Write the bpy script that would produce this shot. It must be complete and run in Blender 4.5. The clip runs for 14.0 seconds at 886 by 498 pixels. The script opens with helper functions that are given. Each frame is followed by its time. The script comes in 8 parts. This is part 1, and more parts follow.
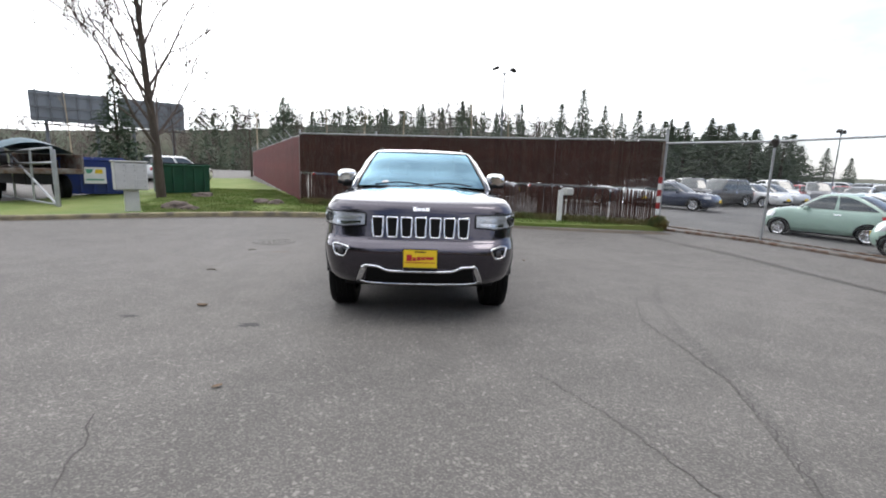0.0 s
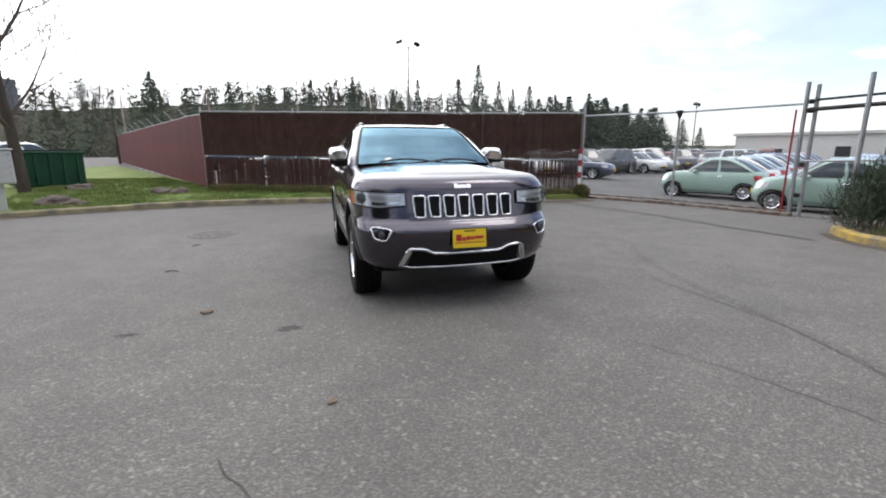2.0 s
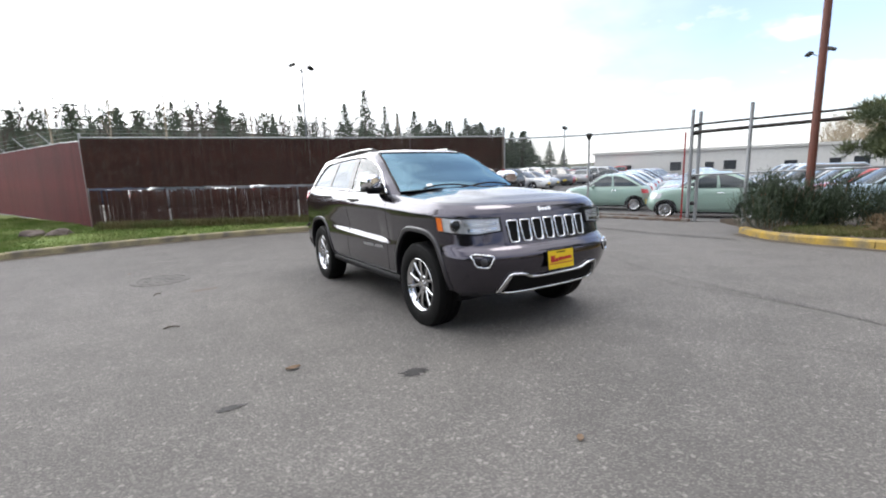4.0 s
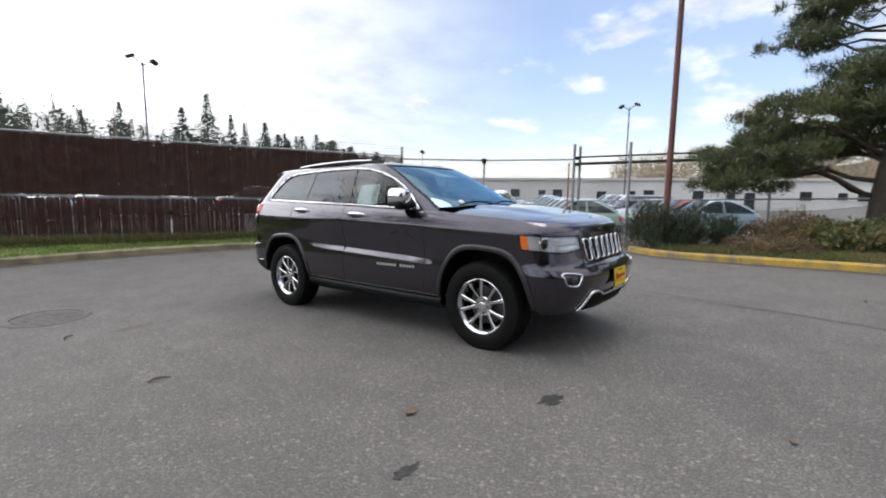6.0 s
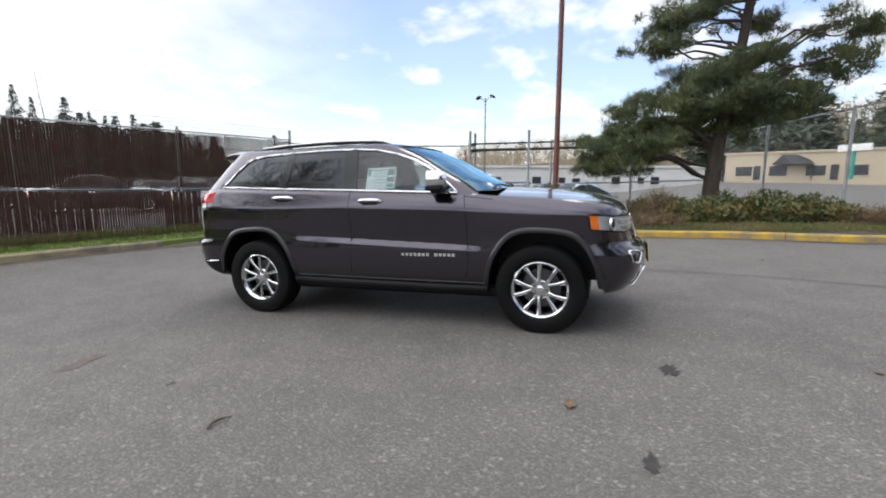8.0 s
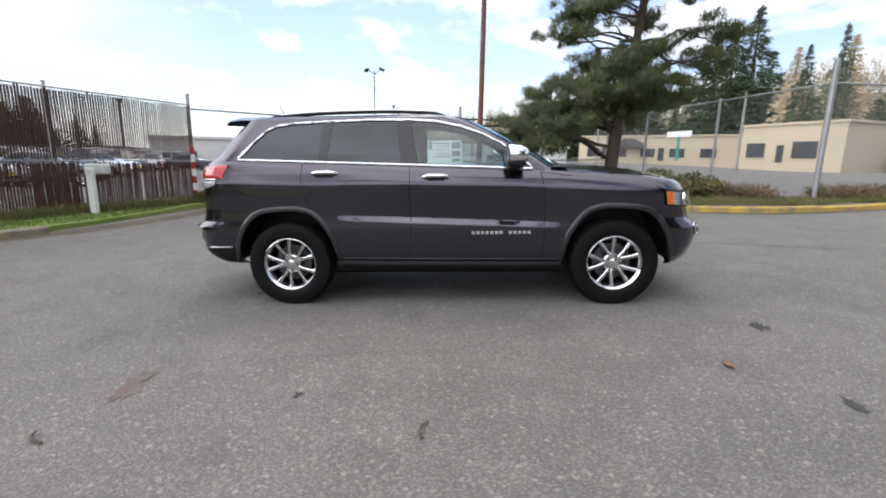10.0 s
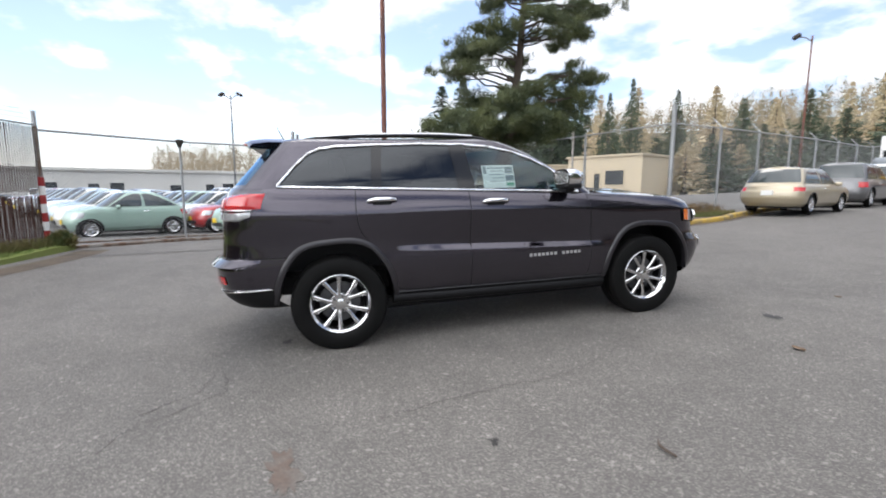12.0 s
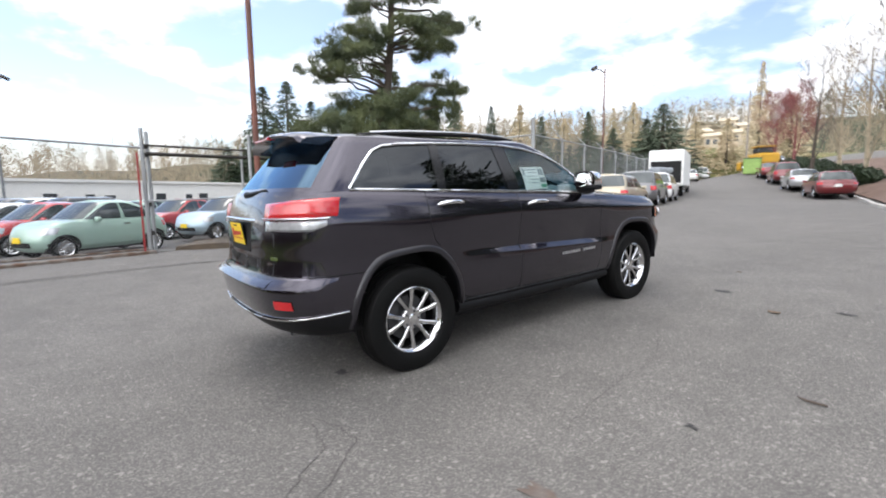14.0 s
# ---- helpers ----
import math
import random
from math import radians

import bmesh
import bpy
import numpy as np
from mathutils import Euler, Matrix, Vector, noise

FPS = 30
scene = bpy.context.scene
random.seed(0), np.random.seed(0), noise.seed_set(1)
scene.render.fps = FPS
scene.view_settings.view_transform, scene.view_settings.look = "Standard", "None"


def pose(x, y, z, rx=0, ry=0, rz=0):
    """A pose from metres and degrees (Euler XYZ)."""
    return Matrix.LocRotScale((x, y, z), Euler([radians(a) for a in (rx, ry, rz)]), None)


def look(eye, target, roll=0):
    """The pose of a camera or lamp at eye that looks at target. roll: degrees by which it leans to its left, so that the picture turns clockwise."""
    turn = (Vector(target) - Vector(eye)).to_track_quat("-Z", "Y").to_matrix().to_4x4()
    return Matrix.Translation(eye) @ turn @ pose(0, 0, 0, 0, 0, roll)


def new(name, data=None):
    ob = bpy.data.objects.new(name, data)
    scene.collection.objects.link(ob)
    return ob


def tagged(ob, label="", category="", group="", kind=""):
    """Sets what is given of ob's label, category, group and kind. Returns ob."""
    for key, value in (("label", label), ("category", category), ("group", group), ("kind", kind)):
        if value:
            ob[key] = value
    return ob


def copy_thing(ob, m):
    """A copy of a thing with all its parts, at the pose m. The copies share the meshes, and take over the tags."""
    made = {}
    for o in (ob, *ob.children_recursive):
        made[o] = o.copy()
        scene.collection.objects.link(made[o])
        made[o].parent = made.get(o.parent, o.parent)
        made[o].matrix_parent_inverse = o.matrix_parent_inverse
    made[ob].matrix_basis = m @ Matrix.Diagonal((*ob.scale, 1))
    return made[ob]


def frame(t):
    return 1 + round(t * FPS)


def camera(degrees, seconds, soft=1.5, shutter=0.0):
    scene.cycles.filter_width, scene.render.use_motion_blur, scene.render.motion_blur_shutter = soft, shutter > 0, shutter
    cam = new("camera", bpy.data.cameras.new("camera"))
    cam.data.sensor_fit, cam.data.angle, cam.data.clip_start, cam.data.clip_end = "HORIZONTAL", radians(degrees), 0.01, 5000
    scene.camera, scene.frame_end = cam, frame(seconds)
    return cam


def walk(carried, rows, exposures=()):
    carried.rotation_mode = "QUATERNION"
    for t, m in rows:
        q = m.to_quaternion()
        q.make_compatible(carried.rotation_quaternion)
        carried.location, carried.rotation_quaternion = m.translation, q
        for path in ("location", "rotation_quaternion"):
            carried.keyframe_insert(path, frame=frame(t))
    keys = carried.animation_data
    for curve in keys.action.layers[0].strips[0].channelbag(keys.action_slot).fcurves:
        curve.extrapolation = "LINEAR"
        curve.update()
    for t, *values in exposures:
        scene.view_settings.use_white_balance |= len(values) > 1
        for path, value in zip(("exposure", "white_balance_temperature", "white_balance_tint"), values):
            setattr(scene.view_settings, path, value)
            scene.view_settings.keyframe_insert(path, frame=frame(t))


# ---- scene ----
cam = camera(88.9, 14.0, soft=1.9, shutter=0.4)
PATH = [
    (0, (-0.022, -6.158, 1.441), (0.082, -4.19, 1.105), 1.9),
    (0.5, (-0.232, -6.134, 1.424), (-0.12, -4.16, 1.122), 2.2),
    (1, (-0.558, -6.006, 1.411), (-0.308, -4.059, 1.029), -0.8),
    (1.5, (-0.857, -5.876, 1.38), (-0.438, -3.96, 0.986), -1.7),
    (2, (-1.244, -5.753, 1.387), (-0.696, -3.877, 0.966), -0.0),
    (2.5, (-1.674, -5.618, 1.403), (-1.026, -3.777, 0.964), -0.5),
    (3, (-2.049, -5.379, 1.399), (-1.34, -3.558, 0.975), -2.1),
    (3.5, (-2.433, -5.173, 1.407), (-1.513, -3.437, 1.034), -0.7),
    (3.7, (-2.574, -5.101, 1.429), (-1.609, -3.384, 1.083), -1.2),
    (5.8, (-3.94, -3.718, 1.419), (-2.438, -2.424, 1.151), 1.0),
    (6, (-4.037, -3.543, 1.403), (-2.486, -2.305, 1.152), 0.7),
    (6.5, (-4.221, -3.148, 1.386), (-2.564, -2.06, 1.118), 0.7),
    (7, (-4.358, -2.738, 1.372), (-2.63, -1.769, 1.105), 1.6),
    (7.5, (-4.552, -2.337, 1.366), (-2.727, -1.579, 1.056), 1.6),
    (8, (-4.651, -1.908, 1.343), (-2.785, -1.251, 1.045), 0.0),
    (8.5, (-4.777, -1.463, 1.342), (-2.862, -0.956, 1.072), -0.3),
    (8.7, (-4.843, -1.285, 1.353), (-2.918, -0.833, 1.048), -0.2),
    (10.8, (-4.835, 0.599, 1.288), (-2.863, 0.438, 0.994), 0.3),
    (11, (-4.816, 0.784, 1.286), (-2.847, 0.549, 1.024), -0.1),
    (11.5, (-4.729, 1.228, 1.267), (-2.792, 0.819, 0.987), 0.5),
    (12, (-4.53, 1.643, 1.254), (-2.622, 1.104, 0.993), 0.1),
    (12.5, (-4.35, 2.076, 1.244), (-2.511, 1.33, 0.994), -1.1),
    (13, (-4.087, 2.481, 1.213), (-2.327, 1.564, 0.961), -0.9),
    (13.5, (-3.805, 2.858, 1.221), (-2.13, 1.789, 0.996), 0.6),
    (14, (-3.531, 3.242, 1.223), (-1.957, 2.03, 0.988), -0.7),
]
walk(cam, [(t, look(eye, target, roll)) for t, eye, target, roll in PATH], exposures=((0, -0.64), (1.5, -0.76), (2.5, -0.69), (3.5, -0.48), (6.5, -0.96), (7.5, -0.92), (8.5, -0.58), (11.5, -0.53), (14, -0.36)))

# ---- world, sun, exposure ----
SUN_AZ, SUN_EL = 84.0, 64.0      # degrees from +y towards +x, and above the horizon
world = bpy.data.worlds.new("sky")
scene.world = world
world.use_nodes = True


def build_sky():
    nt = world.node_tree
    nt.nodes.clear()
    N, L = nt.nodes.new, nt.links.new
    out, bg = N("ShaderNodeOutputWorld"), N("ShaderNodeBackground")
    sky = N("ShaderNodeTexSky")
    sky.sky_type, sky.sun_disc = "NISHITA", False
    sky.sun_elevation, sky.sun_rotation = radians(SUN_EL), radians(SUN_AZ)
    sky.air_density, sky.dust_density, sky.ozone_density = 1.0, 0.6, 2.0
    tc, sep, comb = N("ShaderNodeTexCoord"), N("ShaderNodeSeparateXYZ"), N("ShaderNodeCombineXYZ")
    L(tc.outputs["Generated"], sep.inputs[0])

    def m(op, a, b=0.0, c=0.0, clamp=False):
        n = N("ShaderNodeMath")
        n.operation, n.use_clamp = op, clamp
        for i, v in enumerate((a, b, c)):
            if isinstance(v, (int, float)):
                n.inputs[i].default_value = v
            else:
                L(v, n.inputs[i])
        return n.outputs[0]

    # clouds lie on a flat layer high above
    den = m("ADD", m("MAXIMUM", sep.outputs["Z"], 0.0), 0.22)
    L(m("DIVIDE", sep.outputs["X"], den), comb.inputs["X"])
    L(m("DIVIDE", sep.outputs["Y"], den), comb.inputs["Y"])
    no = N("ShaderNodeTexNoise")
    no.inputs["Scale"].default_value, no.inputs["Detail"].default_value = 2.0, 7.0
    no.inputs["Roughness"].default_value = 0.55
    L(comb.outputs[0], no.inputs["Vector"])
    ramp = N("ShaderNodeMapRange")
    ramp.interpolation_type = "SMOOTHSTEP"
    ramp.inputs["From Min"].default_value, ramp.inputs["From Max"].default_value = 0.49, 0.63
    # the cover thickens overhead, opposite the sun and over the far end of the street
    away = N("ShaderNodeVectorMath")
    away.operation = "DOT_PRODUCT"
    L(tc.outputs["Generated"], away.inputs[0])
    away.inputs[1].default_value = (math.sin(radians(152)), math.cos(radians(152)), 0.25)
    high = m("POWER", m("MAXIMUM", sep.outputs["Z"], 0.0), 4.0)
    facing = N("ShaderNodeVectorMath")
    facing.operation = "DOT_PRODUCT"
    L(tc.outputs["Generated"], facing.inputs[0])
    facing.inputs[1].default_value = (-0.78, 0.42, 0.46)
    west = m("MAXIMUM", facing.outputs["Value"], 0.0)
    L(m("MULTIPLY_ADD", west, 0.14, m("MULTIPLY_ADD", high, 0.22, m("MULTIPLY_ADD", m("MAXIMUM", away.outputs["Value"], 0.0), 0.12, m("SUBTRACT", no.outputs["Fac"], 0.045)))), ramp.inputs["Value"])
    # thick and thin places inside the clouds
    no2 = N("ShaderNodeTexNoise")
    no2.inputs["Scale"].default_value, no2.inputs["Detail"].default_value = 4.5, 5.0
    L(comb.outputs[0], no2.inputs["Vector"])
    body = N("ShaderNodeMapRange")
    body.inputs["From Min"].default_value, body.inputs["From Max"].default_value = 0.35, 0.65
    body.inputs["To Min"].default_value, body.inputs["To Max"].default_value = 0.85, 1.15
    L(no2.outputs["Fac"], body.inputs["Value"])
    # thin bright veil low over the fence
    s = Vector((math.sin(radians(-8)) * math.cos(radians(12)), math.cos(radians(-8)) * math.cos(radians(12)), math.sin(radians(12))))
    dot = N("ShaderNodeVectorMath")
    dot.operation = "DOT_PRODUCT"
    L(tc.outputs["Generated"], dot.inputs[0])
    dot.inputs[1].default_value = s
    veil = N("ShaderNodeMapRange")
    veil.interpolation_type = "SMOOTHSTEP"
    veil.inputs["From Min"].default_value, veil.inputs["From Max"].default_value = 0.28, 0.92
    veil.inputs["To Max"].default_value = 0.96
    L(dot.outputs["Value"], veil.inputs["Value"])
    haze = N("ShaderNodeMapRange")
    haze.interpolation_type = "SMOOTHSTEP"
    haze.inputs["From Min"].default_value, haze.inputs["From Max"].default_value = 0.15, 0.0
    haze.inputs["To Max"].default_value = 0.85
    L(sep.outputs["Z"], haze.inputs["Value"])
    fac = m("MAXIMUM", m("MAXIMUM", m("MULTIPLY_ADD", ramp.outputs[0], 0.80, 0.04), haze.outputs[0]), veil.outputs[0])
    mix = N("ShaderNodeMix")
    mix.data_type = "RGBA"
    L(fac, mix.inputs["Factor"])
    tint = N("ShaderNodeMix")
    tint.data_type, tint.blend_type = "RGBA", "MULTIPLY"
    tint.inputs["Factor"].default_value = 1.0
    tint.inputs["B"].default_value = (4.0, 3.7, 3.65, 1)
    L(sky.outputs[0], tint.inputs["A"])
    L(tint.outputs["Result"], mix.inputs["A"])
    glow = N("ShaderNodeMapRange")
    glow.interpolation_type = "SMOOTHSTEP"
    glow.inputs["From Min"].default_value, glow.inputs["From Max"].default_value = 0.70, 1.0
    glow.inputs["To Min"].default_value, glow.inputs["To Max"].default_value = 1.0, 2.2
    L(dot.outputs["Value"], glow.inputs["Value"])
    lit = N("ShaderNodeVectorMath")
    lit.operation = "SCALE"
    lit.inputs[0].default_value = (15.0, 15.2, 15.7)
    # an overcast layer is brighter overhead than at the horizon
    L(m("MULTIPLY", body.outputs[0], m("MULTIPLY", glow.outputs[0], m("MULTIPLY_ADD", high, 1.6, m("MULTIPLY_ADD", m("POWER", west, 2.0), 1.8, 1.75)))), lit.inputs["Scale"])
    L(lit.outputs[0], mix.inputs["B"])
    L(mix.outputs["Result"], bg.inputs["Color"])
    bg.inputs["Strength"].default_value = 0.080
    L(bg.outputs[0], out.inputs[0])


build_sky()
sun = new("sun", bpy.data.lights.new("sun", "SUN"))
sun.data.energy, sun.data.angle, sun.data.color = 1.0, radians(20.0), (1.0, 0.96, 0.91)
sun.matrix_world = look((0, 0, 0), (-math.sin(radians(SUN_AZ)) * math.cos(radians(SUN_EL)), -math.cos(radians(SUN_AZ)) * math.cos(radians(SUN_EL)), -math.sin(radians(SUN_EL))))


# ---- materials ----
def material(name, color, rough=0.6, metal=0.0, vary=0.15, scale=3.0, fine=60.0, bump=0.0, color2=None, coat=0.0, per_object=0.0, spec=0.5, stretch=None):
    """A surface with stains at one scale and grain at another; color2 is the colour of the stains."""
    mt = bpy.data.materials.new(name)
    mt.use_nodes = True
    nt = mt.node_tree
    N, L = nt.nodes.new, nt.links.new
    b = nt.nodes["Principled BSDF"]
    b.inputs["Roughness"].default_value, b.inputs["Metallic"].default_value = rough, metal
    b.inputs["Coat Weight"].default_value, b.inputs["Coat Roughness"].default_value = coat, 0.03
    b.inputs["Specular IOR Level"].default_value = spec
    tc = N("ShaderNodeTexCoord")
    vec = tc.outputs["Object"]
    if stretch:
        mp = N("ShaderNodeMapping")
        mp.inputs["Scale"].default_value = stretch
        L(vec, mp.inputs["Vector"])
        vec = mp.outputs[0]
    n1, n2 = N("ShaderNodeTexNoise"), N("ShaderNodeTexNoise")
    n1.inputs["Scale"].default_value, n1.inputs["Detail"].default_value = scale, 4
    n2.inputs["Scale"].default_value, n2.inputs["Detail"].default_value = fine, 3
    L(vec, n1.inputs["Vector"]), L(vec, n2.inputs["Vector"])
    mix = N("ShaderNodeMix")
    mix.data_type = "RGBA"
    c2 = color2 or tuple(c * (1 - vary) for c in color)
    mix.inputs["A"].default_value, mix.inputs["B"].default_value = (*color, 1), (*c2, 1)
    mr = N("ShaderNodeMapRange")
    mr.inputs["From Min"].default_value, mr.inputs["From Max"].default_value = 0.38, 0.64
    L(n1.outputs["Fac"], mr.inputs["Value"]), L(mr.outputs[0], mix.inputs["Factor"])
    grain = N("ShaderNodeMapRange")
    grain.inputs["To Min"].default_value, grain.inputs["To Max"].default_value = 1 - vary, 1 + vary
    L(n2.outputs["Fac"], grain.inputs["Value"])
    last = grain.outputs[0]
    if per_object:
        oi, pm = N("ShaderNodeObjectInfo"), N("ShaderNodeMapRange")
        pm.inputs["To Min"].default_value, pm.inputs["To Max"].default_value = 1 - per_object, 1 + per_object
        L(oi.outputs["Random"], pm.inputs["Value"])
        mm = N("ShaderNodeMath")
        mm.operation = "MULTIPLY"
        L(last, mm.inputs[0]), L(pm.outputs[0], mm.inputs[1])
        last = mm.outputs[0]
    hsv = N("ShaderNodeHueSaturation")
    L(mix.outputs["Result"], hsv.inputs["Color"]), L(last, hsv.inputs["Value"])
    L(hsv.outputs[0], b.inputs["Base Color"])
    if bump:
        bp = N("ShaderNodeBump")
        bp.inputs["Strength"].default_value, bp.inputs["Distance"].default_value = bump, 0.01
        L(n2.outputs["Fac"], bp.inputs["Height"]), L(bp.outputs[0], b.inputs["Normal"])
    return mt


def asphalt(name, dark, light, patch):
    """Worn asphalt with pale stones in a dark binder, wide patches and tyre-polished bands."""
    mt = bpy.data.materials.new(name)
    mt.use_nodes = True
    nt = mt.node_tree
    N, L = nt.nodes.new, nt.links.new
    b = nt.nodes["Principled BSDF"]
    tc = N("ShaderNodeTexCoord")
    vo = N("ShaderNodeTexVoronoi")
    vo.inputs["Scale"].default_value = 135.0
    vo2 = N("ShaderNodeTexVoronoi")
    vo2.inputs["Scale"].default_value = 58.0
    n1, n2, n3 = N("ShaderNodeTexNoise"), N("ShaderNodeTexNoise"), N("ShaderNodeTexNoise")
    for n, s, d in ((n1, 0.32, 6), (n2, 2.2, 5), (n3, 180.0, 2)):
        n.inputs["Scale"].default_value, n.inputs["Detail"].default_value = s, d
    for n in (vo, vo2, n1, n2, n3):
        L(tc.outputs["Object"], n.inputs["Vector"])
    # each stone has its own brightness
    sep = N("ShaderNodeSeparateColor")
    L(vo.outputs["Color"], sep.inputs[0])
    r1 = N("ShaderNodeValToRGB")
    e = r1.color_ramp.elements
    e[0].position, e[0].color = 0.0, (*dark, 1)
    e[1].position, e[1].color = 1.0, (*light, 1)
    mid = r1.color_ramp.elements.new(0.72)
    mid.color = (*[d * 0.62 + l * 0.38 for d, l in zip(dark, light)], 1)
    L(sep.outputs[0], r1.inputs[0])
    sep2 = N("ShaderNodeSeparateColor")
    L(vo2.outputs["Color"], sep2.inputs[0])
    big = N("ShaderNodeMapRange")
    big.inputs["From Min"].default_value, big.inputs["From Max"].default_value = 0.955, 0.99
    big.inputs["To Max"].default_value = 0.60
    L(sep2.outputs[1], big.inputs["Value"])
    m0 = N("ShaderNodeMix")
    m0.data_type = "RGBA"
    L(big.outputs[0], m0.inputs["Factor"]), L(r1.outputs[0], m0.inputs["A"])
    m0.inputs["B"].default_value = (*[l * 1.4 for l in light], 1)
    hs = N("ShaderNodeHueSaturation")
    L(m0.outputs["Result"], hs.inputs["Color"])
    a1, a2 = N("ShaderNodeMapRange"), N("ShaderNodeMapRange")
    for a, lo, hi in ((a1, 1 - patch, 1 + patch), (a2, 0.90, 1.10)):
        a.inputs["From Min"].default_value, a.inputs["From Max"].default_value = 0.3, 0.7
        a.inputs["To Min"].default_value, a.inputs["To Max"].default_value = lo, hi
    L(n1.outputs["Fac"], a1.inputs["Value"]), L(n2.outputs["Fac"], a2.inputs["Value"])
    mm = N("ShaderNodeMath")
    mm.operation = "MULTIPLY"
    L(a1.outputs[0], mm.inputs[0]), L(a2.outputs[0], mm.inputs[1]), L(mm.outputs[0], hs.inputs["Value"])
    L(hs.outputs[0], b.inputs["Base Color"])
    b.inputs["Roughness"].default_value = 0.82
    b.inputs["Specular IOR Level"].default_value = 0.35
    bp = N("ShaderNodeBump")
    bp.inputs["Strength"].default_value, bp.inputs["Distance"].default_value = 0.30, 0.006
    ad = N("ShaderNodeMath")
    ad.operation = "ADD"
    L(vo.outputs["Distance"], ad.inputs[0]), L(n3.outputs["Fac"], ad.inputs[1])
    L(ad.outputs[0], bp.inputs["Height"]), L(bp.outputs[0], b.inputs["Normal"])
    return mt


def glass(name, tint, gloss, sheen=(1.0, 1.0, 1.0)):
    """Glass: a clear pane by which part of the light goes straight through, with mirror gloss on it."""
    mt = bpy.data.materials.new(name)
    mt.use_nodes = True
    nt = mt.node_tree
    N, L = nt.nodes.new, nt.links.new
    out = nt.nodes["Material Output"]
    nt.nodes.remove(nt.nodes["Principled BSDF"])
    tr, gl, mx, lw = N("ShaderNodeBsdfTransparent"), N("ShaderNodeBsdfGlossy"), N("ShaderNodeMixShader"), N("ShaderNodeLayerWeight")
    lw.inputs["Blend"].default_value = 0.5
    po, sc = N("ShaderNodeMath"), N("ShaderNodeMath")
    po.operation, sc.operation = "POWER", "MULTIPLY_ADD"
    po.inputs[1].default_value = 5.0
    sc.inputs[1].default_value, sc.inputs[2].default_value = 1 - gloss, gloss
    L(lw.outputs["Facing"], po.inputs[0]), L(po.outputs[0], sc.inputs[0])
    tr.inputs["Color"].default_value = (*tint, 1)
    gl.inputs["Roughness"].default_value = 0.01
    gl.inputs["Color"].default_value = (*sheen, 1)
    L(sc.outputs[0], mx.inputs[0]), L(tr.outputs[0], mx.inputs[1]), L(gl.outputs[0], mx.inputs[2])
    L(mx.outputs[0], out.inputs[0])
    return mt


